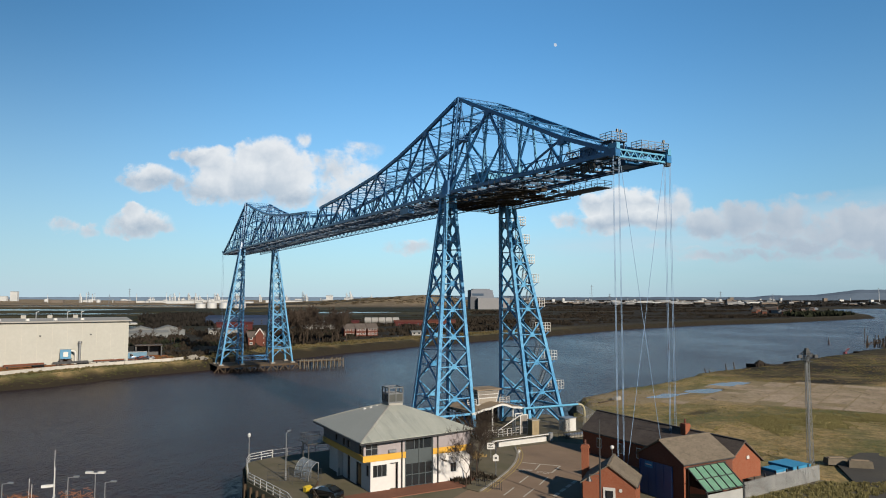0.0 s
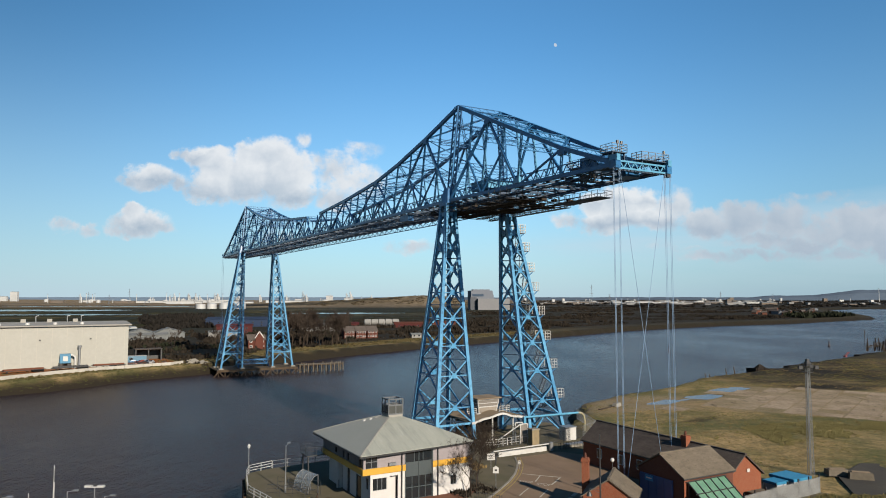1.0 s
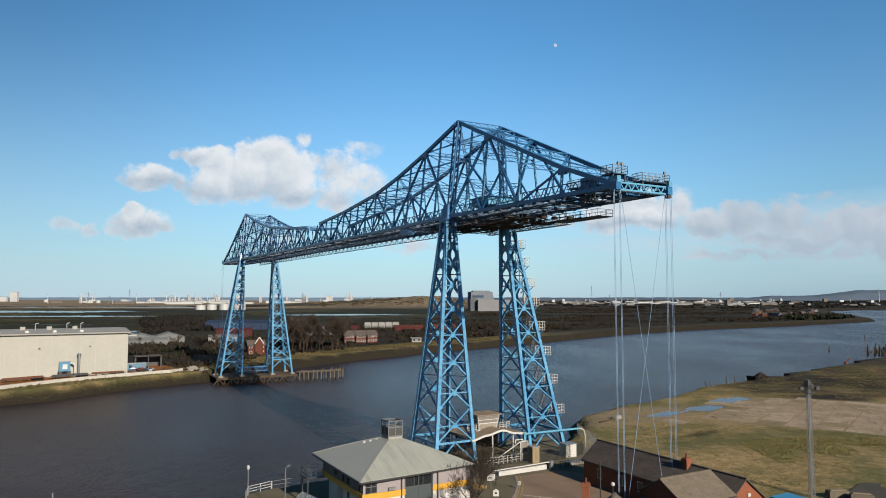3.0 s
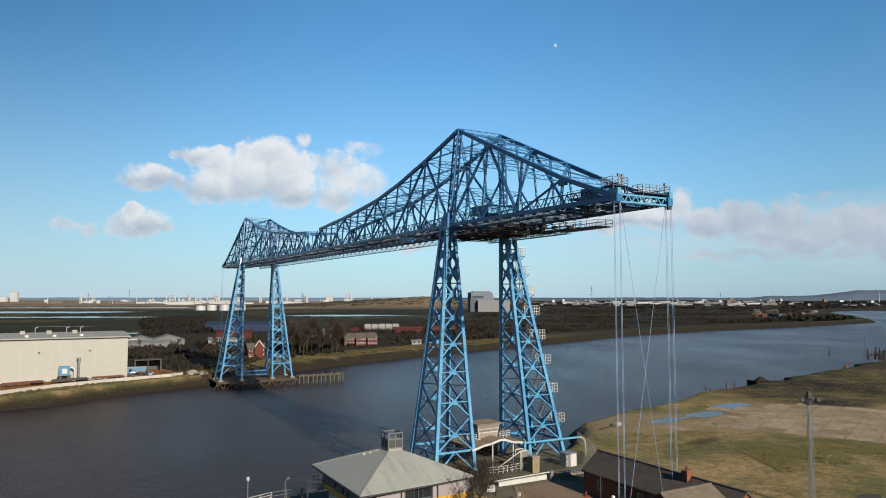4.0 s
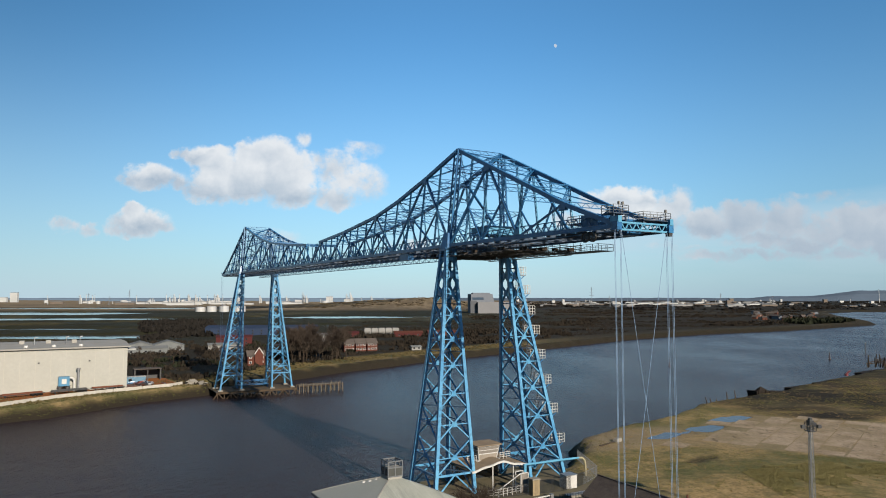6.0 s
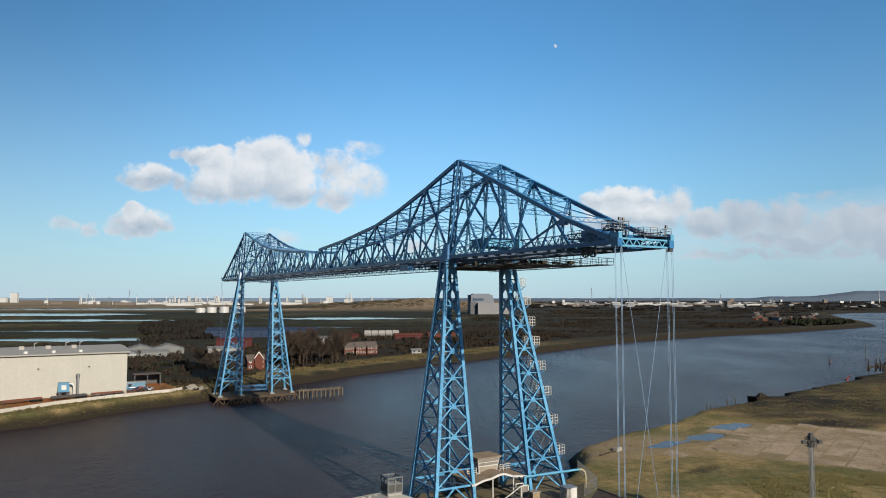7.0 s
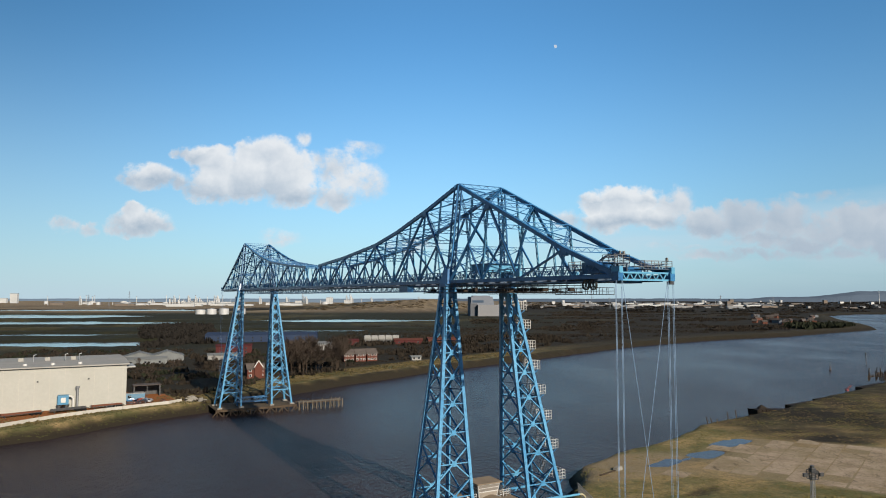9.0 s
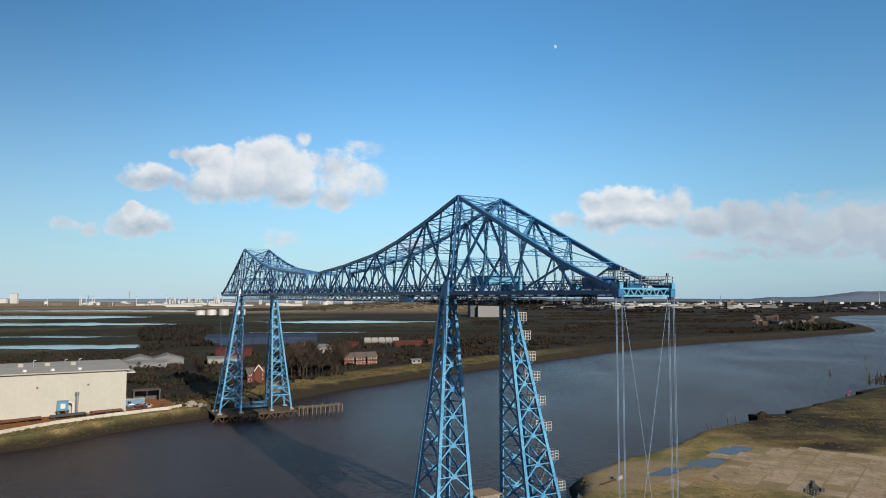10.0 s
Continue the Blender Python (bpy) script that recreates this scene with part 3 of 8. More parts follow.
tagged(part("puddle_water", pud, PUDDLE), "shallow rain puddles on old concrete", "puddle", kind="structure")

# ---------------------------------------------------------------- the transporter bridge
SPAN = 173.7
MID = 5.08          # centre line across the bridge
DECK = 49.75        # centre of the bottom chords
TOP_Z = [(-43.2, 49.9), (-40.4, 50.2), (0.0, 68.3), (13.8, 64.6), (28.4, 61.2), (40.0, 59.2), (61.0, 57.2), (81.0, 55.9), (86.85, 55.6)]


def top_z(u):
    u = SPAN - u if u > SPAN / 2 else u
    for (a, za), (b, zb) in zip(TOP_Z, TOP_Z[1:]):
        if a <= u <= b:
            return za + (zb - za) * (u - a) / (b - a)
    return TOP_Z[0][1]


def half_bottom(u):
    """Half the spacing of the bottom chords: the trusses lean out towards the towers."""
    return 4.95 + 0.104 * max(0.0, top_z(u) - DECK)


def tp(side, u):
    return Vector((MID + side * 4.95, u, top_z(u)))


def bp(side, u):
    return Vector((MID + side * half_bottom(u), u, DECK))


bridge = thing("bridge_span", "blue-painted steel lattice cantilever truss of a transporter bridge", "bridge", SITE)


def mirror(u, far):
    return SPAN - u if far else u


for far in (False, True):
    B_MAIN, T_MAIN = [0.0, 27.2, 51.0, 70.4, 86.85], [13.7, 39.6, 61.0, 79.6]
    B_CANT, T_CANT = [0.0, -21.0, -43.0], [-10.5, -31.6]
    for side in (-1, 1):
        U = lambda u: mirror(u, far)
        # chords, one piece to a panel
        tops = [-43.0, -31.6, -21, -10.5, 0.0, 13.7, 27.2, 39.6, 51.0, 61.0, 70.4, 81.0]
        for a, b in zip(tops, tops[1:]):
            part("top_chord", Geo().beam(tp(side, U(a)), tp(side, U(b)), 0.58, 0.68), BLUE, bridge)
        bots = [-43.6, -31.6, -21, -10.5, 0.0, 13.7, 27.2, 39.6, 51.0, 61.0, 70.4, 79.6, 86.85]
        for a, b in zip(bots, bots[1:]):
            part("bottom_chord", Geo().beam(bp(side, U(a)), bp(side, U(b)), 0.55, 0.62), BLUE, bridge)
        # main diagonals with their sub-diagonals and posts
        for bl, tl in ((B_MAIN, T_MAIN), (B_CANT, T_CANT)):
            for i, t in enumerate(tl):
                b0, b1 = bl[i], bl[i + 1]
                foot = bp(side, U(t))
                for b in (b0, b1):
                    if bl is B_MAIN and b > 86:
                        b = 86.6
                    a, c = tp(side, U(t)), bp(side, U(b))
                    if abs(top_z(U(t)) - DECK) < 5:
                        part("diagonal", Geo().beam(a, c, 0.26, 0.3), BLUE, bridge)
                        continue
                    part("diagonal", Geo().beam(a, c, 0.32, 0.46 if top_z(U(t)) > 60 else 0.36), BLUE, bridge)
                    mid = a.lerp(c, 0.5)
                    part("sub_diagonal", Geo().beam(mid, foot, 0.24, 0.30), BLUE, bridge)
                    part("post", Geo().laced(tp(side, mid.y), bp(side, mid.y), 0.44, 0.10, 0.9, (1, 0, 0)), CYAN, bridge)
                part("post", Geo().laced(tp(side, U(t)), foot, 0.44, 0.11, 0.9, (1, 0, 0)), CYAN, bridge)
            for b in bl[1:-1]:
                part("post", Geo().laced(tp(side, U(b)), bp(side, U(b)), 0.44, 0.11, 0.9, (1, 0, 0)), CYAN, bridge)
        # tower post: a box column with crossed lacing on both faces
        apex, sgn = tp(side, U(0.0)), (-1 if far else 1)
        foot = bp(side, U(0.0)) + Vector((-0.6 * side, sgn * 0.8, 0.8))
        g = Geo()
        for dx in (-0.42, 0.42):
            k = Vector((dx, 0, 0))
            g.laced(apex + k, foot + k, 1.25, 0.17, 1.3, (1, 0, 0)).laced(foot + k, apex + k, 1.25, 0.15, 1.3, (1, 0, 0))
        part("tower_post", g, BLUE, bridge)
        # plated shoe over the tower
        x, y = bp(side, U(0.0)).x, U(1.2)
        g = Geo()
        g.add([(x - 0.75, y - 1.5, DECK - 0.5), (x + 0.75, y - 1.5, DECK - 0.5), (x + 0.75, y + 1.5, DECK - 0.5), (x - 0.75, y + 1.5, DECK - 0.5),
               (x - 0.5 - 0.25 * side, y - 0.8, DECK + 2.4), (x + 0.5 - 0.25 * side, y - 0.8, DECK + 2.4), (x + 0.5 - 0.25 * side, y + 0.8, DECK + 2.4), (x - 0.5 - 0.25 * side, y + 0.8, DECK + 2.4)],
              [(0, 3, 2, 1), (4, 5, 6, 7), (0, 1, 5, 4), (1, 2, 6, 5), (2, 3, 7, 6), (3, 0, 4, 7)])
        part("shoe", g, BLUE, bridge)
        # gusset plates where members meet
        for u in T_MAIN + T_CANT + B_MAIN[1:-1] + B_CANT[1:]:
            p = tp(side, U(u)) if u in T_MAIN + T_CANT else bp(side, U(u))
            dz = -0.6 if u in T_MAIN + T_CANT else 0.9
            part("gusset", Geo().beam(p + Vector((0, -0.8, dz)), p + Vector((0, 0.8, dz)), 0.66, 0.9), CYAN if dz > 0 else BLUE, bridge)
    # cross frames between the trusses
    for u in (-31.6, -21, -10.5, -5.2, 0.0, 6.8, 13.7, 20.4, 27.2, 33.4, 39.6, 45, 51.0, 56, 61.0, 70.4, 81.0):
        y = mirror(u, far)
        a, b = tp(-1, y), tp(1, y)
        part("top_strut", Geo().laced(a, b, 0.7, 0.12, 0.9, (0, 1, 0)), BLUE, bridge)
        if top_z(y) > 58.5:
            lo = top_z(y) - (2.6 if top_z(y) < 63 else 4.0)
            c, d = Vector((a.x, y, lo)), Vector((b.x, y, lo))
            k = 0.104 * (top_z(y) - lo)
            c.x, d.x = c.x - k, d.x + k
            g = Geo().laced(c, d, 0.7, 0.12, 0.9, (0, 1, 0))
            g.beam(a, d, 0.13).beam(b, c, 0.13)
            part("sway_frame", g, BLUE, bridge)
        if top_z(y) > 64:
            g = Geo()
            lo = DECK + 6.2
            g.laced(Vector((bp(-1, y).x + 0.7, y, lo)), Vector((bp(1, y).x - 0.7, y, lo)), 0.6, 0.1, 0.9, (0, 1, 0))
            g.beam(bp(-1, y) + Vector((0.8, 0, 6.2)), bp(1, y) + Vector((0, 0, 0.8)), 0.14).beam(bp(1, y) + Vector((-0.8, 0, 6.2)), bp(-1, y) + Vector((0, 0, 0.8)), 0.14)
            part("lower_sway_frame", g, BLUE, bridge)
    # top lateral bracing
    us = [-31.6, -21, -10.5, 0.0, 13.7, 27.2, 39.6, 51.0, 61.0, 70.4, 81.0]
    for a, b in zip(us, us[1:]):
        a, b = mirror(a, far), mirror(b, far)
        g = Geo().laced(tp(-1, a), tp(1, b), 0.5, 0.1, 0.8).laced(tp(1, a), tp(-1, b), 0.5, 0.1, 0.8)
        part("lateral_bracing", g, BLUE, bridge)
    # floor: cross girders, stringers, trolley rails, walkway
    u = -42.0
    while u < 86.0:
        y = mirror(u, far)
        a, b = bp(-1, y), bp(1, y)
        lo = Vector((0, 0, -0.35))
        g = Geo().beam(a + lo, b + lo, 0.24, 0.42)
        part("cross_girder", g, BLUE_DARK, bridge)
        u += 3.42
    g = Geo()
    y0, y1 = mirror(-42.5, far), mirror(86.85, far)
    # lattice rail girders that carry the trolley, hung below the floor
    for x in (-4.2, -3.0, 3.0, 4.2):
        out = abs(x) > 4
        g = Geo().beam((MID + x, y0, DECK - 0.62), (MID + x, y1, DECK - 0.62), 0.18, 0.16)
        z0 = mirror(-12.0, far)
        if out:
            g.beam((MID + x, z0, DECK - 1.78), (MID + x, y1, DECK - 1.78), 0.2, 0.16)
            n = 62
            for i in range(n):
                a, b = z0 + (y1 - z0) * i / n, z0 + (y1 - z0) * (i + 1) / n
                za, zb = (DECK - 0.7, DECK - 1.7) if i % 2 else (DECK - 1.7, DECK - 0.7)
                g.beam((MID + x, a, za), (MID + x, b, zb), 0.08, 0.12, (1, 0, 0))
                if i % 2:
                    g.beam((MID + x, a, DECK - 0.7), (MID + x, a, DECK - 1.7), 0.1, 0.1, (1, 0, 0))
        part("trolley_rail", g, BLUE if out else BLUE_DARK, bridge, "riveted lattice rail girder for the trolley")
    g = Geo()
    for x in (-3.0, 3.0):
        n = 46
        for i in range(n):
            a, b = y0 + (y1 - y0) * i / n, y0 + (y1 - y0) * (i + 1) / n
            g.beam((MID - 3.6 if x < 0 else MID + 3.6, a, DECK - 0.5), (MID - 3.6 + (0 if x > 0 else 7.2) if i % 2 else MID + x * 0.8, b, DECK - 0.5), 0.12, 0.12)
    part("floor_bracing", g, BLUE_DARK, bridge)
    g = Geo()
    for x in (-1.6, 1.6):
        g.beam((MID + x, y0, DECK + 0.45), (MID + x, y1, DECK + 0.45), 0.7, 0.06)
    part("walkway", g, BLUE_DARK, bridge, "narrow steel plate maintenance walkways")
    g = Geo()
    for x in (-2.2, 2.2):
        g.rail([(MID + x, y0, DECK + 0.45), (MID + x, y1, DECK + 0.45)], 1.1, 2.6, 0.07, 2)
    part("railing", g, BLUE, bridge)
    for side in (-1, 1):
        # shallow lattice fascia along the bottom chord
        g = Geo()
        us = [-42.5, -31.6, -21, -10.5, 0.0, 13.7, 27.2, 39.6, 51.0, 61.0, 70.4, 79.6, 86.85]
        for a, b in zip(us, us[1:]):
            a, b = bp(side, mirror(a, far)), bp(side, mirror(b, far))
            n = max(2, round((b - a).length / 1.7))
            k = Vector((-side * 0.5, 0, 0))
            up = Vector((0, 0, 1.75))
            g.beam(a + k + up, b + k + up, 0.14, 0.14)
            for i in range(n):
                p, q = a.lerp(b, i / n) + k, a.lerp(b, (i + 1) / n) + k
                m = p.lerp(q, 0.5) + up
                g.beam(p + Vector((0, 0, 0.5)), m, 0.11).beam(m, q + Vector((0, 0, 0.5)), 0.11)
        part("lattice_fascia", g, BLUE, bridge)

# ---- the four towers
BAYS = [5.0, 8.6, 14.3, 19.8, 24.9, 29.8, 34.4, 38.6, 42.4, 45.6, 48.9]


def tower_corner(z, iu, iv, side):
    """Corner of a near tower: iu -1 land side, 1 river side; iv -1 inner, 1 outer; side -1 or 1 across the bridge."""
    t = (z - 5.0) / 43.0
    u = (-7.16 + t * 7.44) if iu < 0 else (2.64 - t * 0.42)
    h = (6.16 - t * 0.15) if iv < 0 else (14.18 - t * 6.41)
    return Vector((5.35 + side * h, u, z))


def build_tower(side, far):
    tower = thing("bridge_tower", "tapering blue lattice bridge tower on " + ("a timber wharf" if far else "the near quay"), "tower", SITE, "bridge towers")

    def C(z, iu, iv):
        p = tower_corner(z, iu, iv, side)
        return Vector((p.x, SPAN - p.y, p.z)) if far else p

    base = 2.6 if far else 4.6
    for iu in (-1, 1):
        for iv in (-1, 1):
            g = Geo().beam(C(base, iu, iv), C(48.9, iu, iv), 0.62, 0.62, (0, 1, 0))
            leg = part("leg", g, SUNLIT_BLUE, tower)
            p = C(base, iu, iv)
            part("footing", Geo().box(p.x - 0.9, p.x + 0.9, p.y - 0.9, p.y + 0.9, base - 0.4, base + 0.35), CONCRETE, leg, "concrete pad footing")
    faces = (((-1, -1), (-1, 1)), ((1, -1), (1, 1)), ((-1, 1), (1, 1)), ((-1, -1), (1, -1)))
    for z0, z1 in zip(BAYS, BAYS[1:]):
        for (a, b) in faces:
            p0, q0, p1, q1 = C(z0, *a), C(z0, *b), C(z1, *a), C(z1, *b)
            w = 0.26 if z0 > 8 else 0.24
            g = Geo()
            out = (p1 - p0).cross(q0 - p0).normalized()
            if z0 > 8.0:
                g.beam(p0, q1, w * 0.9, w, out).beam(q0, p1, w * 0.9, w, out)
                m0, m1 = p0.lerp(p1, 0.5), q0.lerp(q1, 0.5)
                g.beam(m0, m1, w * 0.7, w * 0.7, out)
                cx = (p0 + q0 + p1 + q1) / 4
                d = (q0 - p0).normalized()
                g.beam(cx - d * 0.45, cx + d * 0.45, 0.34, 0.9, (0, 0, 1))
            else:
                m = p1.lerp(q1, 0.5)
                g.beam(p0, m, w, w, out).beam(q0, m, w, w, out)
                g.beam(p1, q1, w * 1.5, w * 1.5, out)
            part("cross_brace", g, SUNLIT_BLUE, tower)
    # horizontal diaphragms inside
    for z in BAYS[1:-1:2]:
        g = Geo().beam(C(z, -1, -1), C(z, 1, 1), 0.2).beam(C(z, -1, 1), C(z, 1, -1), 0.2)
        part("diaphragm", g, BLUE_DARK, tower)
    # head
    top = sum((C(48.9, a, b) for a in (-1, 1) for b in (-1, 1)), Vector()) / 4
    part("head", Geo().box(top.x - 1.3, top.x + 1.3, top.y - 1.3, top.y + 1.3, 48.7, 49.3), BLUE, tower)
    return tower, C


towers = {}
for far in (False, True):
    for side in (-1, 1):
        towers[(side, far)] = build_tower(side, far)

# ---- stair with caged landings up the outer face of one near tower
tower, C = towers[(1, False)]
LEVELS = [8.8, 11.6, 17.3, 22.8, 27.7, 32.5, 36.4, 40.5, 44.2]
stair = thing("tower_stair", "steel access stair with caged landings on the tower's outer face", "stair", SITE)
for i, z in enumerate(LEVELS[1:]):
    p = C(z, -1, 1)
    x0, y0 = p.x + 0.25, p.y + 0.3
    landing = part("landing", Geo().box(x0, x0 + 1.9, y0, y0 + 2.4, z, z + 0.12), STEEL, stair)
    ring = [(x0, y0), (x0 + 1.9, y0), (x0 + 1.9, y0 + 2.4), (x0, y0 + 2.4)]
    for (xa, ya), (xb, yb) in zip(ring, ring[1:]):
        for k in range(3):
            part("cage_post", Geo().beam((xa + (xb - xa) * k / 3, ya + (yb - ya) * k / 3, z), (xa + (xb - xa) * k / 3, ya + (yb - ya) * k / 3, z + 1.75), 0.08), WHITE, landing)
        for k in (0.6, 1.2, 1.75):
            part("cage_rail", Geo().beam((xa, ya, z + k), (xb, yb, z + k), 0.07), WHITE, landing)
    part("cage_post", Geo().beam((x0, y0 + 2.4, z), (x0, y0 + 2.4, z + 1.75), 0.08), WHITE, landing)
    part("bracket", Geo().beam((x0, y0 + 0.2, z - 1.3), (x0 + 1.7, y0 + 0.2, z), 0.14).beam((x0, y0 + 2.2, z - 1.3), (x0 + 1.7, y0 + 2.2, z), 0.14), BLUE, landing)
for i in range(len(LEVELS) - 1):
    a, b = C(LEVELS[i], -1, 1), C(LEVELS[i + 1], -1, 1)
    a2, b2 = C(LEVELS[i], 1, 1), C(LEVELS[i + 1], -1, 1)
    lo, hi = a2.lerp(a, 0.25), b2 + Vector((0.2, 0.9, 0))
    lo = lo + Vector((0.35, 0, 0))
    g = Geo()
    for o in (-0.1, 0.75):
        k = Vector((o, 0, 0))
        g.beam(lo + k, hi + k, 0.07, 0.24)
        g.beam(lo + k + Vector((0, 0, 1)), hi + k + Vector((0, 0, 1)), 0.05)
    n = 14
    for j in range(n + 1):
        p = lo.lerp(hi, j / n)
        g.beam(p + Vector((-0.1, 0, 0)), p + Vector((0.75, 0, 0)), 0.22, 0.04)
        if j % 3 == 0:
            for o in (-0.1, 0.75):
                g.beam(p + Vector((o, 0, 0)), p + Vector((o, 0, 1)), 0.045)
    part("stair_flight", g, STEEL, stair)

# ---- scaffold hung below the deck round the near towers
scaf = thing("hanging_scaffold", "dark timber and tube scaffold hung under the bridge deck", "scaffold", SITE)
rs = random.Random(4)
for x0, x1 in ((-2.6, 0.3), (0.7, 4.9), (5.2, 9.4), (9.8, 12.6)):
    g = Geo()
    y = -20.0
    while y < 8.5:
        ln = rs.uniform(2.4, 4.2)
        z = 47.75 + rs.uniform(-0.06, 0.10)
        if rs.random() < 0.62:
            part("boarding", Geo().box(x0 + rs.uniform(0, 0.9), x1 - rs.uniform(0, 0.9), y, y + ln - 0.12, z, z + 0.07), SCAFFOLD, scaf)
        y += ln
for x in (-2.7, 0.5, 5.0, 9.6, 12.8):
    g = Geo()
    for z in (47.65, 48.25, 48.85):
        g.tube((x, -21.0, z), (x, 9.0, z), 0.06, 5)
    for k in range(17):
        y = -20.5 + k * 1.82
        g.tube((x, y, 47.5), (x, y, 49.4), 0.05, 5)
    part("tube_frame", g, DARK, scaf)
for k in range(17):
    y = -20.5 + k * 1.82
    part("transom", Geo().tube((-3.0, y, 47.6), (13.1, y, 47.6), 0.06, 5), DARK, scaf)
for k in range(60):
    x, y = rs.uniform(-2.5, 12.0), rs.uniform(-20, 7)
    w, d, h = rs.uniform(0.3, 1.3), rs.uniform(0.3, 1.6), rs.uniform(0.15, 0.7)
    part("scaffold_board", Geo().box(x, x + w, y, y + d, 47.85, 47.85 + h), SCAFFOLD, scaf)
# long outer walkway on the downstream side
g = Geo().box(12.6, 13.7, -17, 9, 47.35, 47.45).rail([(13.7, -17, 47.4), (13.7, 9, 47.4)], 1.1, 1.9, 0.06, 2)
part("outer_walkway", g, DARK, scaf)

# ---- end girder, platforms and sheaves at the near tip
tip = thing("bridge_end_platform", "pale blue end girder with service platforms, rails and cable sheaves", "platform", SITE)
g = Geo()
a, b = bp(-1, -43.2), bp(1, -43.2)
g.beam(a + Vector((0, 0, 0.5)), b + Vector((0, 0, 0.5)), 0.24, 0.24).beam(a + Vector((0, 0, -0.5)), b + Vector((0, 0, -0.5)), 0.24, 0.24)
for i in range(14):
    p, q = a.lerp(b, i / 14), a.lerp(b, (i + 1) / 14)
    k = 1 if i % 2 else -1
    g.beam(p + Vector((0, 0, 0.5 * k)), q + Vector((0, 0, -0.5 * k)), 0.14)
part("end_girder", g, CYAN, tip, "pale blue lattice end girder")
for side in (-1, 1):
    p = bp(side, -43.2)
    part("end_block", Geo().box(p.x - 0.45, p.x + 0.45, -43.7, -42.4, DECK - 0.6, DECK + 0.6), BLUE, tip)
    if side > 0:
        part("cable_clamp", Geo().box(p.x - 0.4, p.x + 0.4, -43.6, -42.9, DECK - 1.1, DECK - 0.62), DARK, tip)
    for k, yy in ((0, -37.8), (1, -36.2)) if side < 0 else ():
        g = Geo()
        n, c = 20, Vector((p.x + 0.3, yy, DECK - 1.15))
        for i in range(n):
            t0, t1 = i * 2 * math.pi / n, (i + 1) * 2 * math.pi / n
            g.beam(c + Vector((0, 0.68 * math.cos(t0), 0.68 * math.sin(t0))), c + Vector((0, 0.68 * math.cos(t1), 0.68 * math.sin(t1))), 0.3, 0.14)
        for i in range(4):
            t0 = i * math.pi / 4
            d = Vector((0, 0.68 * math.cos(t0), 0.68 * math.sin(t0)))
            g.beam(c - d, c + d, 0.1, 0.1)
        part("sheave", g, DARK, tip)
for x0, x1, y0, y1, z in ((MID - 5.4, MID - 2.6, -43.0, -40.6, 51.5), (MID - 0.2, MID + 5.2, -43.4, -41.4, 50.75), (MID - 3.6, MID + 3.6, -36.5, -31.0, 50.9)):
    deck = part("platform", Geo().box(x0, x1, y0, y1, z, z + 0.12).box(x0 + 0.2, x0 + 0.4, y0 + 0.2, y0 + 0.4, DECK, z).box(x1 - 0.4, x1 - 0.2, y1 - 0.4, y1 - 0.2, DECK, z).box(x1 - 0.4, x1 - 0.2, y0 + 0.2, y0 + 0.4, DECK, z), BLUE_DARK, tip)
    part("guard_rail", Geo().rail([(x0, y0, z + 0.1), (x1, y0, z + 0.1), (x1, y1, z + 0.1), (x0, y1, z + 0.1), (x0, y0, z + 0.1)], 1.15, 1.3, 0.07, 3), STEEL, deck)
for x, y, z in ((MID - 4.2, -42.8, 51.6), (MID - 3.3, -42.6, 51.6), (MID + 4.4, -43.2, 50.85)):
    g = Geo().tube((x, y, z), (x, y, z + 1.2), 0.06, 6).tube((x, y, z + 1.2), (x, y, z + 1.65), 0.22, 8, 0.18)
    part("lamp", g, DARK, tip)
g = Geo().box(MID - 4.4, MID - 1.2, -38.6, -35.0, DECK + 0.5, DECK + 2.2).box(MID - 0.5, MID + 2.2, -40.5, -37.5, DECK - 0.9, DECK + 1.4)
part("winch_housing", g, BLUE, tip)
g = Geo().box(MID + 2.5, MID + 5.6, -31.0, -20.0, 47.2, 47.3)
part("lower_platform", g, DARK, tip)
part("lower_rail", Geo().rail([(MID + 2.5, -20, 47.25), (MID + 2.5, -31.0, 47.25), (MID + 5.6, -31.0, 47.25), (MID + 5.6, -20, 47.25)], 1.1, 1.3, 0.06, 2), DARK, tip)

# ---- machinery cabin between the trusses over the near tower
cabin = thing("winch_cabin", "pale blue machinery cabin inside the bridge truss", "cabin", SITE)
part("cabin_wall", Geo().box(MID - 3.6, MID + 3.4, -8.5, -2.5, DECK + 1.6, DECK + 3.0), CYAN, cabin)
part("cabin_roof", Geo().box(MID - 3.8, MID + 3.6, -8.7, -2.3, DECK + 3.02, DECK + 3.2), BLUE, cabin)
part("cabin_frame", Geo().box(MID - 3.4, MID - 3.2, -8.2, -8.0, DECK, DECK + 1.6).box(MID + 3.0, MID + 3.2, -8.2, -8.0, DECK, DECK + 1.6).box(MID - 3.4, MID - 3.2, -3, -2.8, DECK, DECK + 1.6).box(MID + 3.0, MID + 3.2, -3, -2.8, DECK, DECK + 1.6), BLUE, cabin)
for x, y in ((MID - 4.7, 22.0),):
    pod = thing("inspection_cradle", "small blue cradle hung from the bottom chord", "cradle", site(x - 0.6, y, DECK))
    part("cradle_box", Geo().box(-0.7, 0.7, -2.0, 2.0, -1.9, -0.55), BLUE, pod)
    part("hanger", Geo().box(-0.6, -0.45, -1.8, -1.6, -0.6, 0.4).box(-0.6, -0.45, 1.6, 1.8, -0.6, 0.4), BLUE_DARK, pod)

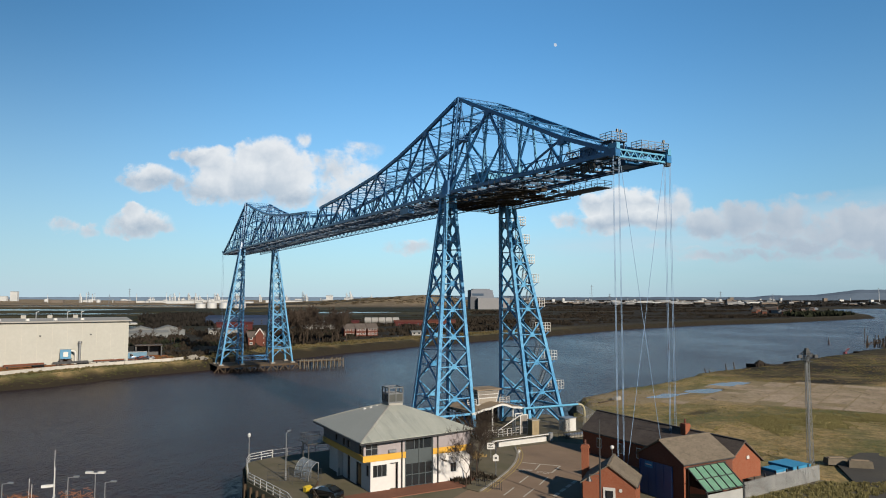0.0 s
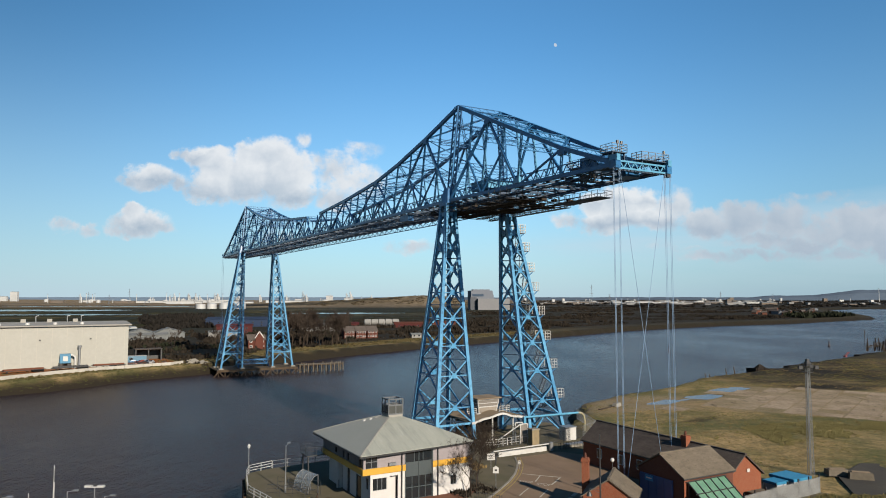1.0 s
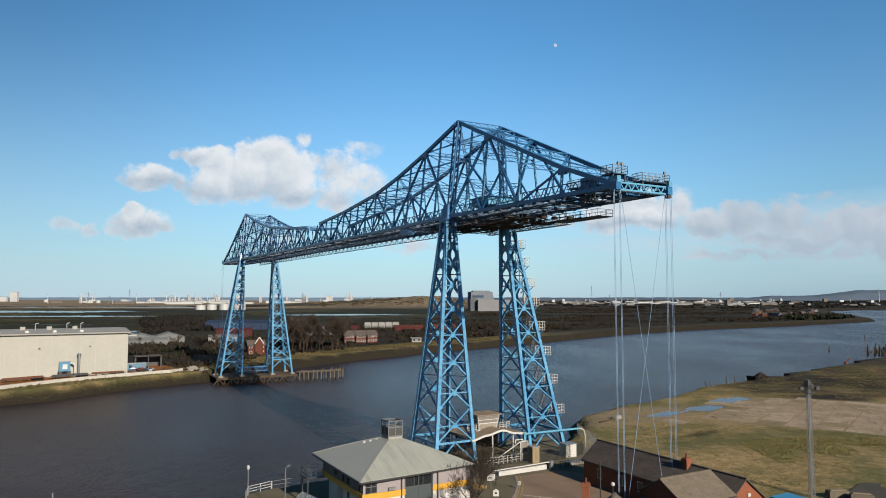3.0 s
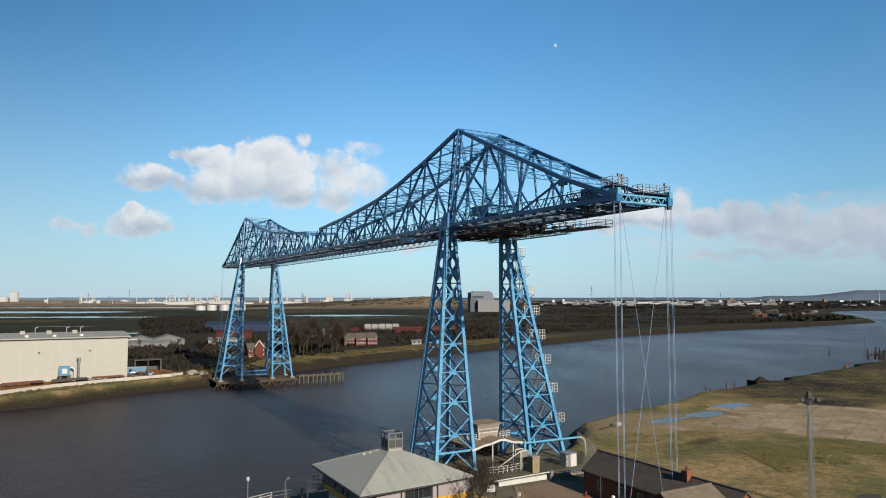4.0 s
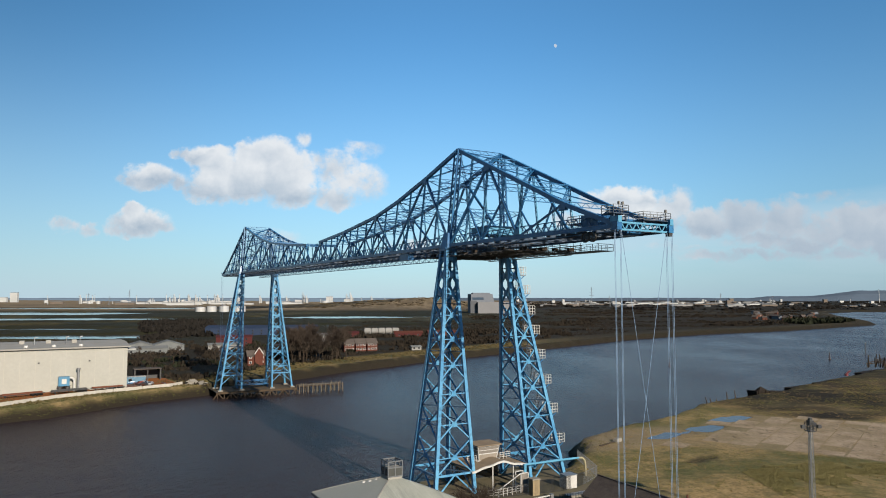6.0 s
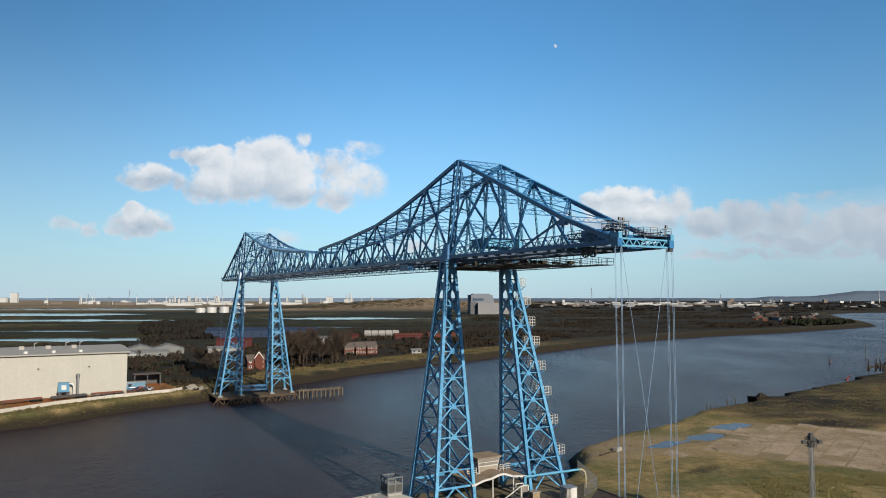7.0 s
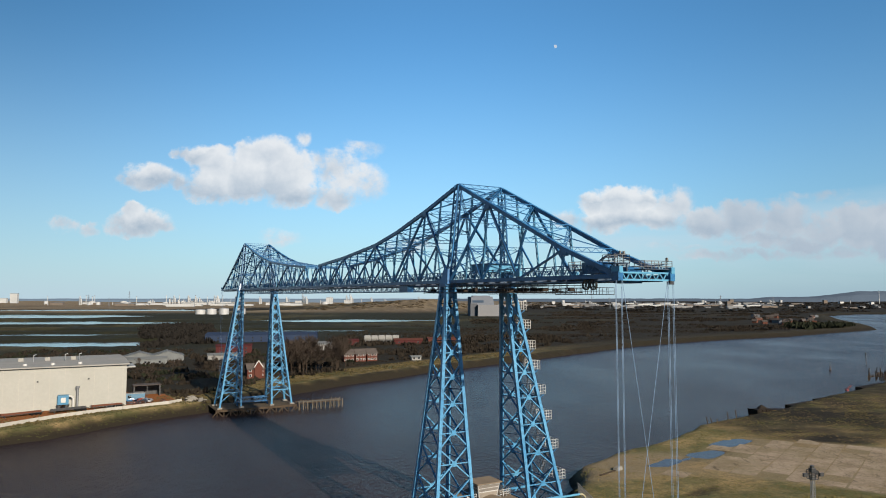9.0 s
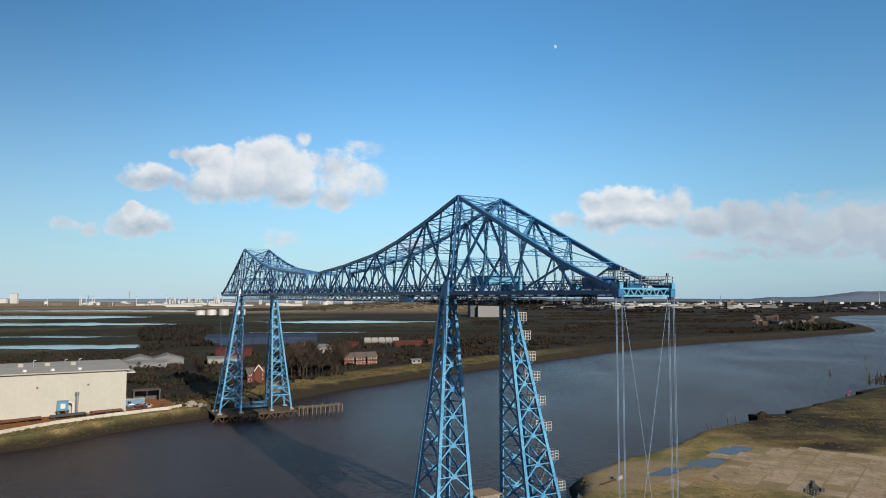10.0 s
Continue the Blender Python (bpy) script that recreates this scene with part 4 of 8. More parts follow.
# ---- anchor cables
for side, far in ((-1, False), (1, False), (-1, True), (1, True)):
    y = mirror(-43.3, far)
    x = MID + side * 4.95
    rope = thing("anchor_cables", "bundle of taut steel anchor cables from bridge tip to ground", "cables", SITE, "anchor cables")
    for dx, dy in ((-0.75, -0.3), (-0.35, 0.3), (0.3, -0.3), (0.7, 0.3)) if not far else ((-0.3, 0), (0.3, 0)):
        part("cable", Geo().tube((x + dx, y + dy, DECK - 0.6), (x + dx, y + dy, 3.5), 0.029 if not far else 0.036, 5), CABLE, rope)
# slack lines between the two bundles
lines = thing("guide_lines", "thin slanting steel lines between the anchor cables", "cables", SITE)
for xa, xb in ((MID - 4.4, MID + 3.3), (MID + 4.2, MID - 4.5)):
    part("line", Geo().tube((xa, -43.4, DECK - 0.6), (xb, -43.4, 4.0), 0.032, 5), CABLE, lines)
# ---------------------------------------------------------------- near quay and its buildings
Q = 5.0      # level of the quay
quay_pts = [to_world(v, u) for v, u in ((24.5, -9), (24, 4), (20, 5.5), (-14, 4.5), (-15.2, -6.3), (-30.3, -6.4), (-37.5, -7.0), (-41.2, -8.2))] + [(-28.9, 102.6), (-26.3, 94.4), (-19.0, 85), (-14.7, 76), (-13.6, 60), (40, 52)] + [to_world(24.2, -75), to_world(24.2, -57), to_world(14.2, -30)]
quay_pts = quay_pts[::-1]


def cw_area(p):
    return sum(a[0] * b[1] - b[0] * a[1] for a, b in zip(p, p[1:] + p[:1]))


if cw_area(quay_pts) < 0:
    quay_pts = quay_pts[::-1]
tagged(part("quay", Geo().prism(quay_pts, -3.0, Q - 0.02), PAVING), "concrete and stone quay with worn mossy paving", "quay", kind="structure")
# timber fenders and piles along the dock wall
fend = thing("dock_fender", "dark timber piles against the quay wall", "fender")
edge = [(-29.2, 103.2), (-26.6, 94.6), (-19.3, 85.1), (-15.0, 76)]
for (x0, y0), (x1, y1) in zip(edge, edge[1:]):
    for i in range(6):
        t = i / 6
        part("timber_post", Geo().tube((x0 + (x1 - x0) * t, y0 + (y1 - y0) * t, -2), (x0 + (x1 - x0) * t, y0 + (y1 - y0) * t, Q - 0.4), 0.22, 7), TIMBER, fend)

# road surface of the car park
road_pts = [to_world(v, u) for v, u in ((-20, -37), (-14, -31), (-7.5, -23.5), (-2.5, -19.5), (8.5, -19.5), (12, -26), (6.8, -33), (6.8, -47), (-2, -47.5), (-9, -52), (-16, -62), (-32, -56), (-28, -42))]
road_pts = road_pts if cw_area(road_pts) > 0 else road_pts[::-1]
tagged(part("road", Geo().prism(road_pts, Q - 0.3, Q + 0.02), ASPHALT), "worn brown car park surface with faded markings", "road", kind="structure")
yard_pts = [(52, 86), (92, 88), (96, 108), (66, 112), (58, 104)]
YARD = plain("dark_yard_asphalt", (0.085, 0.08, 0.072), 0.92, other=(0.13, 0.115, 0.09), scale=0.15, grain=3)
tagged(part("yard", Geo().prism(yard_pts, 3.6, 5.03), YARD), "dark tarmac yard edged with scrub", "yard", kind="structure")
RED_PAVE = plain("red_block_paving", (0.27, 0.12, 0.075), 0.9, other=(0.2, 0.1, 0.07), scale=0.5, grain=8)
pave_l = [to_world(v, u) for v, u in ((-35.5, -35.8), (-17.2, -35.8), (-16.2, -32.3), (-35.5, -32.3))]
tagged(part("pavement", Geo().prism(pave_l if cw_area(pave_l) > 0 else pave_l[::-1], Q - 0.2, Q + 0.08), RED_PAVE), "red block pavement along the building", "pavement", kind="structure")
walk_pts = [to_world(v, u) for v, u in ((-19.8, -38.9), (-15.5, -35.8), (-10.4, -31.7), (-4.7, -25.7), (-3.1, -23.5), (-1.0, -19.6), (-5, -18), (-9, -22), (-13.5, -28.5), (-16.5, -33), (-20.5, -36.5))]
tagged(part("pavement", Geo().prism(walk_pts if cw_area(walk_pts) > 0 else walk_pts[::-1], Q - 0.2, Q + 0.12), PAVING), "raised concrete pavement with a kerb", "pavement", kind="structure")

# painted road markings
PAINT = plain("road_paint", (0.62, 0.58, 0.50), 0.8, other=(0.4, 0.35, 0.28), scale=1.2)
YELLOW_LINE = plain("yellow_line_paint", (0.52, 0.40, 0.14), 0.8, other=(0.36, 0.27, 0.12), scale=1.2)


def marking(pts, width, mat, name="road_marking", label="faded white line painted on the car park"):
    g = Geo()
    for a, b in zip(pts, pts[1:]):
        g.beam((a[0], a[1], Q + 0.026), (b[0], b[1], Q + 0.026), width, 0.012)
    return tagged(part(name, g, mat, None, "", SITE), label, "road marking", "road markings")


marking([(-5.7, -28.6), (-2.1, -33.0), (-5.6, -35.5)], 0.24, PAINT)
marking([(-4.0, -30.7), (-6.7, -33.1)], 0.2, PAINT)
for a, b in (((-9.6, -35.4), (-12.7, -37.7)), ((-7.6, -37.2), (-10.9, -39.7)), ((-14.6, -39.2), (-17.8, -41.5)), ((-12.7, -40.9), (-16.1, -43.3))):
    marking([a, b], 0.2, PAINT)
KERB = [(-19.4, -38.6), (-15.3, -35.6), (-10.2, -31.5), (-6.8, -28.2), (-4.5, -25.5), (-2.9, -23.4), (-0.6, -19.4)]
for off in (0.25, 0.6):
    marking([(x + off, y - off) for x, y in KERB], 0.13, YELLOW_LINE, label="double yellow line along the kerb")
g = Geo()
for p, q in zip(KERB, KERB[1:]):
    g.beam((p[0], p[1], Q + 0.07), (q[0], q[1], Q + 0.07), 0.28, 0.16)
tagged(part("kerb", g, CONCRETE, None, "", SITE), "pale concrete kerb", "kerb", kind="structure")


def lettering(text, size, m, mat, name, label, category):
    cu = bpy.data.curves.new(name, "FONT")
    cu.body, cu.size, cu.extrude, cu.align_x = text, size, 0.004, "CENTER"
    tmp = bpy.data.objects.new(name, cu)
    me = bpy.data.meshes.new_from_object(tmp)
    bpy.data.objects.remove(tmp)
    me.materials.clear()
    me.materials.append(mat)
    ob = new(name, me)
    ob.matrix_basis = m
    return tagged(ob, label, category)


for x, y in ((-8.35, -32.9), (-6.95, -35.3)):
    tagged(lettering("STOP", 1.25, site(x, y, Q + 0.03, -46) @ Matrix.Diagonal((0.68, 1.25, 1, 1)), PAINT, "road_lettering", "faded white road letters reading STOP", "road marking"), group="road markings")
for k in range(4):
    marking([(-5.4 - 1.9 * k, -40.5 - 1.15 * k), (-6.7 - 1.9 * k, -41.3 - 1.15 * k)], 0.5, PAINT, label="worn unreadable lettering painted on the car park")

# ---- visitor centre
LILAC = plain("pale_grey_render", (0.42, 0.37, 0.38), 0.8, other=(0.36, 0.32, 0.32), scale=0.3)
RENDER_W = plain("white_render", (0.78, 0.75, 0.72), 0.75, other=(0.68, 0.64, 0.60), scale=0.25)
YELLOW = plain("yellow_fascia_band", (0.78, 0.42, 0.025), 0.6, other=(0.66, 0.34, 0.02), scale=0.3)
GREENGREY = plain("grey_green_panel", (0.075, 0.095, 0.10), 0.45, other=(0.06, 0.075, 0.08), scale=0.4)
FRAME_GREY = plain("grey_window_frame", (0.16, 0.17, 0.18), 0.5)


def roof_sheet():
    s = Shader("grey_metal_roof", (0.44, 0.455, 0.39), 0.55)
    s.colour(s.noise(0.25, 4), (0.52, 0.53, 0.45), 0.7)
    s.colour(s.noise(0.9, 6, 0.75, s.coord("Object", (1.0, 0.10, 0.10), (0, 0, 0.25)), 0.48, 0.66), (0.24, 0.25, 0.23), 0.7)
    s.colour(s.noise(1.1, 6, 0.75, s.coord("Object", (1.0, 0.08, 0.08), (0, 0, -0.5)), 0.56, 0.68), (0.74, 0.76, 0.68), 0.6)
    s.colour(s.noise(6, 4), (0.24, 0.24, 0.21), 0.25)
    s.bump(s.noise(2.0, 3), 0.15, 0.03)
    return s.mat


ROOF_SHEET = roof_sheet()
vc = thing("visitor_centre", "two-storey white and grey visitor centre with a yellow band", "building", SITE)
X0, X1, Y0, Y1 = -32.8, -17.2, -32.4, -17.4
corners = [(-33.7, -33.6), (-24.5, -33.0), (-16.3, -32.2), (-16.8, -25.5), (-18.8, -19.0), (-26, -16.6), (-33.6, -15.2), (-33.7, -24)]
apex = (-24.5, -23.1)
rings = 7
g = Geo()
vs = []
for k in range(rings + 1):
    s = k / rings
    for cx, cy in corners:
        vs.append((apex[0] + (cx - apex[0]) * s, apex[1] + (cy - apex[1]) * s, 14.55 - (14.55 - 11.55) * s ** 1.18))
n = len(corners)
fs = []
for k in range(rings):
    for i in range(n):
        a, b = k * n + i, k * n + (i + 1) % n
        fs.append((a, a + n, b + n, b))
under = len(vs)
vs += [(cx, cy, 11.33) for cx, cy in corners]
fs += [((rings * n + i), under + i, under + (i + 1) % n, rings * n + (i + 1) % n) for i in range(n)] + [tuple(under + i for i in range(n))[::-1]]
g.add(vs, fs)
roof = part("roof", g, ROOF_SHEET, vc, "shallow hipped grey metal roof, streaked by weather")
g = Geo()
for i, (cx, cy) in enumerate(corners):
    nx_, ny_ = corners[(i + 1) % n]
    g.beam((cx, cy, 11.38), (nx_, ny_, 11.38), 0.22, 0.2)
part("gutter", g, DARK, roof)
roof.data.materials.append(plain("smooth_grey_metal_roof", (0.40, 0.41, 0.36), 0.55, other=(0.36, 0.37, 0.32), scale=0.3))
for poly in roof.data.polygons:
    if poly.index < rings * n and poly.index % n in (5, 6, 7):
        poly.material_index = 1
for c in (0, 6):
    for k in range(rings):
        a, b = vs[k * n + c], vs[(k + 1) * n + c]
        part("hip_capping", Geo().beam(Vector(a) + Vector((0, 0, 0.03)), Vector(b) + Vector((0, 0, 0.03)), 0.22, 0.08), ROOF_GREY, roof)


def cut_wall(g, solid, us, zs, put):
    """One welded wall out of the solid cells of a grid, two faces deep, closed at every edge."""
    ids = {}

    def vid(i, j, k):
        if (i, j, k) not in ids:
            ids[(i, j, k)] = len(g.v)
            g.v.append(put(us[i], k, zs[j]))
        return ids[(i, j, k)]
    for i, j in solid:
        g.f.append((vid(i, j, 0), vid(i + 1, j, 0), vid(i + 1, j + 1, 0), vid(i, j + 1, 0)))
        g.f.append((vid(i, j + 1, 1), vid(i + 1, j + 1, 1), vid(i + 1, j, 1), vid(i, j, 1)))
        for (di, dj), (p, q) in (((-1, 0), ((i, j + 1), (i, j))), ((1, 0), ((i + 1, j), (i + 1, j + 1))), ((0, -1), ((i, j), (i + 1, j))), ((0, 1), ((i + 1, j + 1), (i, j + 1)))):
            if (i + di, j + dj) not in solid:
                g.f.append((vid(*q, 0), vid(*p, 0), vid(*p, 1), vid(*q, 1)))


def wall_front(name, segs, y, z0, z1, mat, holes=(), t=0.3):
    """A wall along x at y (facing -y), cut by openings (x0, x1, z0, z1)."""
    (x0, x1), g = segs, Geo()
    xs = sorted({x0, x1, *[h[0] for h in holes], *[h[1] for h in holes]})
    zs = sorted({z0, z1, *[h[2] for h in holes], *[h[3] for h in holes]})
    solid = {(i, j) for i in range(len(xs) - 1) for j in range(len(zs) - 1)
             if not any(h[0] < (xs[i] + xs[i + 1]) / 2 < h[1] and h[2] < (zs[j] + zs[j + 1]) / 2 < h[3] for h in holes)}
    cut_wall(g, solid, xs, zs, lambda a, k, z: (a, y + t * k, z))
    return part(name, g, mat, vc)


def window_front(x0, x1, z0, z1, y, cols, rows, parent, mat=None, axis="x"):
    """A framed window in a wall along x (or along y with axis='y'): frame, then panes."""
    g = Geo()
    w = 0.09
    d = 0.12

    def B(a0, a1, b0, b1, c0, c1):
        return (a0, a1, b0, b1, c0, c1) if axis == "x" else (b0, b1, a0, a1, c0, c1)
    for i in range(cols + 1):
        x = x0 + (x1 - x0) * i / cols
        g.box(*B(max(x0, x - w / 2), min(x1, x + w / 2), y, y + d, z0, z1))
    for j in range(rows + 1):
        z = z0 + (z1 - z0) * j / rows
        g.box(*B(x0, x1, y + 0.005, y + d - 0.005, max(z0, z - w / 2), min(z1, z + w / 2)))
    win = part("window", g, mat or FRAME_GREY, parent)
    for i in range(cols):
        for j in range(rows):
            a, b = x0 + (x1 - x0) * i / cols, x0 + (x1 - x0) * (i + 1) / cols
            c, e = z0 + (z1 - z0) * j / rows, z0 + (z1 - z0) * (j + 1) / rows
            part("pane", Geo().box(*B(a + w / 2, b - w / 2, y + 0.05, y + 0.07, c + w / 2, e - w / 2)), GLASS, win)
    return win


# front: lower white wall, band, upper render
low_holes = [(-31.5, -29.6, 6.8, 8.3), (-29.1, -28.0, 5.0, 8.4), (-26.9, -23.0, 5.0, 8.85), (-20.2, -19.3, 6.2, 7.4)]
wall_front("wall", (X0 + 0.95, X1), Y0, Q, 8.85, RENDER_W, low_holes)
part("soffit", Geo().box(X0 + 0.02, X0 + 1.2, Y0 + 0.31, Y1, 8.76, 8.846), RENDER_W, vc)
up_holes = [(-32.5, -30.9, 9.62, 11.2), (-26.9, -23.0, 9.62, 11.3)]
wall_front("wall", (X0, X1), Y0, 9.62, 11.35, LILAC, up_holes)
for x0, x1 in ((X0 - 0.15, -26.95), (-22.95, X1 + 0.3)):
    part("band", Geo().box(x0, x1, Y0 - 0.13, Y0 + 0.3, 8.85, 9.62), YELLOW, vc, "bright yellow fascia band")
window_front(-31.5, -29.6, 6.8, 8.3, Y0 + 0.08, 3, 1, vc)
window_front(-32.5, -30.9, 9.62, 11.2, Y0 + 0.05, 2, 2, vc)
window_front(-20.2, -19.3, 6.2, 7.4, Y0 + 0.08, 2, 1, vc)
# tall glazed bay
part("bay_panel", Geo().box(-26.9, -23.0, Y0 + 0.12, Y0 + 0.3, 8.0, 9.75), GREENGREY, vc, "grey-green spandrel panel")
window_front(-26.9, -23.0, 5.1, 8.0, Y0 + 0.1, 4, 2, vc, GREENGREY)
window_front(-26.9, -23.0, 9.75, 11.3, Y0 + 0.1, 3, 1, vc, GREENGREY)
part("bay_frame", Geo().box(-27.02, -26.9, Y0 - 0.05, Y0 + 0.3, Q, 11.35).box(-23.0, -22.88, Y0 - 0.05, Y0 + 0.3, Q, 11.35).box(-25.0, -24.88, Y0 + 0.05, Y0 + 0.3, Q, 11.3), GREENGREY, vc)
for x in (-27.5, -22.2):
    part("drainpipe", Geo().tube((x, Y0 - 0.12, Q), (x, Y0 - 0.12, 11.3), 0.09, 8), DARK, vc)
part("doorway_recess", Geo().box(-29.1, -28.0, Y0 + 0.7, Y0 + 0.8, Q, 8.3), RENDER_W, vc)
part("vent_unit", Geo().box(-29.4, -28.4, Y0 - 0.35, Y0 - 0.005, 9.75, 10.1), STEEL, vc)
# side facing the river mouth: shaded
SIDE_GREY = plain("dark_grey_cladding", (0.17, 0.16, 0.165), 0.7, other=(0.08, 0.08, 0.085), scale=0.4)


def wall_side(x, y0, y1, z0, z1, mat, holes=(), t=0.3, parent=None):
    g = Geo()
    ys = sorted({y0, y1, *[h[0] for h in holes], *[h[1] for h in holes]})
    zs = sorted({z0, z1, *[h[2] for h in holes], *[h[3] for h in holes]})
    solid = {(i, j) for i in range(len(ys) - 1) for j in range(len(zs) - 1)
             if not any(h[0] < (ys[i] + ys[i + 1]) / 2 < h[1] and h[2] < (zs[j] + zs[j + 1]) / 2 < h[3] for h in holes)}
    cut_wall(g, solid, ys, zs, lambda a, k, z: (x + t * (1 - k), a, z))
    return part("wall", g, mat, parent or vc)


side_up = [(-23.0, -22.2, 9.9, 11.1), (-25.8, -25.1, 9.7, 11.1), (-27.6, -26.8, 9.7, 11.1), (-32.3, -30.9, 9.62, 11.2)]
wall_side(X0, Y0 + 0.3, Y1, 9.62, 11.35, SIDE_GREY, side_up)
for a, b, c, d in side_up:
    window_front(a, b, c, d, X0 + 0.08, 1, 1, vc, DARK, "y")
part("band", Geo().box(X0 - 0.13, X0 + 0.3, Y0 + 0.32, Y1, 8.85, 9.62), YELLOW, vc, "yellow fascia band in shade")
side_low = [(-31.8, -31.0, 6.8, 8.2), (-29.4, -27.6, 5.0, 8.0), (-25.4, -24.4, 5.0, 8.2), (-22.8, -21.8, 5.0, 8.2)]
wall_side(X0 + 0.95, Y0 + 0.3, Y1, Q, 8.75, RENDER_W, side_low)
for a, b, c, d in side_low:
    window_front(a, b, c, d, X0 + 1.03, 1, 1, vc, DARK, "y")
wall_side(X1 - 0.3, Y0 + 0.3, Y1 - 5, Q, 11.35, RENDER_W)
part("wall", Geo().box(X0 + 0.3, X1 - 0.3, Y1 - 5, Y1 - 4.7, Q, 11.35), RENDER_W, vc)
part("floor", Geo().box(X0 + 0.35, X1 - 0.35, Y0 + 0.85, Y1 - 5.05, 8.9, 9.1), CONCRETE, vc)
# balcony at the river corner
bal = part("balcony", Geo().box(-35.6, -32.8, -18.6, -15.6, 8.75, 8.9).box(-35.4, -35.25, -18.4, -18.25, Q, 8.75).box(-35.4, -35.25, -15.9, -15.75, Q, 8.75), DARK, vc)
part("balcony_rail", Geo().rail([(-32.8, -18.6, 8.9), (-35.6, -18.6, 8.9), (-35.6, -15.6, 8.9), (-32.8, -15.6, 8.9)], 1.1, 0.7, 0.05, 2), DARK, bal)
# roof lantern
PANE_GREY = plain("grey_lantern_glazing", (0.085, 0.09, 0.085), 0.25, other=(0.12, 0.12, 0.11), scale=0.8)
lx0, lx1, ly0, ly1 = -25.6, -23.4, -24.2, -22.0
lant = part("roof_lantern", Geo().box(lx0, lx1, ly0, ly1, 13.9, 14.6), ROOF_GREY, vc, "glazed roof lantern with an open frame on top")
g = Geo()
for x in (lx0, (lx0 + lx1) / 2, lx1):
    for y in (ly0, ly1):
        g.box(x - 0.07, x + 0.07, y - 0.07, y + 0.07, 14.6, 16.75)
for y in ((ly0 + ly1) / 2,):
    for x in (lx0, lx1):
        g.box(x - 0.07, x + 0.07, y - 0.07, y + 0.07, 14.6, 16.75)
for z in (14.7, 15.9, 16.75):
    g.beam((lx0, ly0, z), (lx1, ly0, z), 0.16).beam((lx1, ly0, z), (lx1, ly1, z), 0.16).beam((lx1, ly1, z), (lx0, ly1, z), 0.16).beam((lx0, ly1, z), (lx0, ly0, z), 0.16)
g.beam((lx0, ly0, 16.75), (lx1, ly1, 16.75), 0.08)
part("lantern_frame", g, FRAME_GREY, lant)
part("lantern_cap", Geo().box(lx0 + 0.1, lx1 - 0.1, ly0 + 0.1, ly1 - 0.1, 15.8, 15.9), ROOF_GREY, lant)
for y in (ly0, ly1):
    for x0, x1 in ((lx0 + 0.07, (lx0 + lx1) / 2 - 0.07), ((lx0 + lx1) / 2 + 0.07, lx1 - 0.07)):
        part("lantern_pane", Geo().box(x0, x1, y - 0.02, y + 0.02, 14.62, 15.84), PANE_GREY, lant)
for x in (lx0, lx1):
    for y0, y1 in ((ly0 + 0.07, (ly0 + ly1) / 2 - 0.07), ((ly0 + ly1) / 2 + 0.07, ly1 - 0.07)):
        part("lantern_pane", Geo().box(x - 0.02, x + 0.02, y0, y1, 14.62, 15.84), PANE_GREY, lant)
for k, (x, y) in enumerate(((-27.2, -21.6), (-27.9, -21.0), (-26.4, -22.0))):
    z = 13.72 - 0.2 * k if k < 2 else 13.9
    part("roof_dome", Geo().tube((x, y, z - 0.4), (x, y, z), 0.34, 10).tube((x, y, z), (x, y, z + 0.16), 0.34, 10, 0.24).tube((x, y, z + 0.16), (x, y, z + 0.24), 0.24, 10, 0.06), WHITE, roof)

# ---- quay rails, shelter, car and clutter on the quay
rail = thing("quay_railing", "white tubular railing round the quay edge", "railing")
path = [(-26.4, 108.4, Q), (-29.0, 105.4, Q), (-28.7, 102.6, Q), (-26.1, 94.4, Q), (-18.8, 85, Q), (-14.6, 76, Q)]
for a, b in zip(path, path[1:]):
    part("rail_panel", Geo().rail([a, b], 1.15, 2.0, 0.085, 3), WHITE, rail)
rail2 = thing("quay_railing", "grey tubular railing along the river edge", "railing", SITE)
part("rail_panel", Geo().rail([(-37.3, -7.2, Q), (-30.3, -6.6, Q), (-15.4, -6.5, Q)], 1.15, 2.2, 0.06, 2), STEEL, rail2)

sh = thing("cycle_shelter", "curved clear plastic cycle shelter on a steel frame", "shelter", site(-36.0, -21.5, Q, 10))
CLEAR = Shader("clear_plastic", (0.5, 0.55, 0.58), 0.15)
CLEAR.b.inputs["Alpha"].default_value = 0.35
g = Geo()
arc = [(-1.5 + 1.5 * (1 - math.cos(k * math.pi / 16)) * 1.0, 2.4 * math.sin(k * math.pi / 16)) for k in range(9)]
for (xa, za), (xb, zb) in zip(arc, arc[1:]):
    g.add([(xa, -2, za), (xb, -2, zb), (xb, 2, zb), (xa, 2, za), (xa + 0.02, -2, za - 0.02), (xb + 0.02, -2, zb - 0.02), (xb + 0.02, 2, zb - 0.02), (xa + 0.02, 2, za - 0.02)],
          [(0, 1, 2, 3), (7, 6, 5, 4), (0, 4, 5, 1), (2, 6, 7, 3)])
part("shelter_skin", g, CLEAR.mat, sh)
for y in (-2, 0, 2):
    g = Geo()
    for (xa, za), (xb, zb) in zip(arc, arc[1:]):
        g.beam((xa, y, za), (xb, y, zb), 0.09)
    g.beam((arc[-1][0], y, arc[-1][1]), (arc[-1][0], y, 0), 0.09)
    part("hoop", g, STEEL, sh)

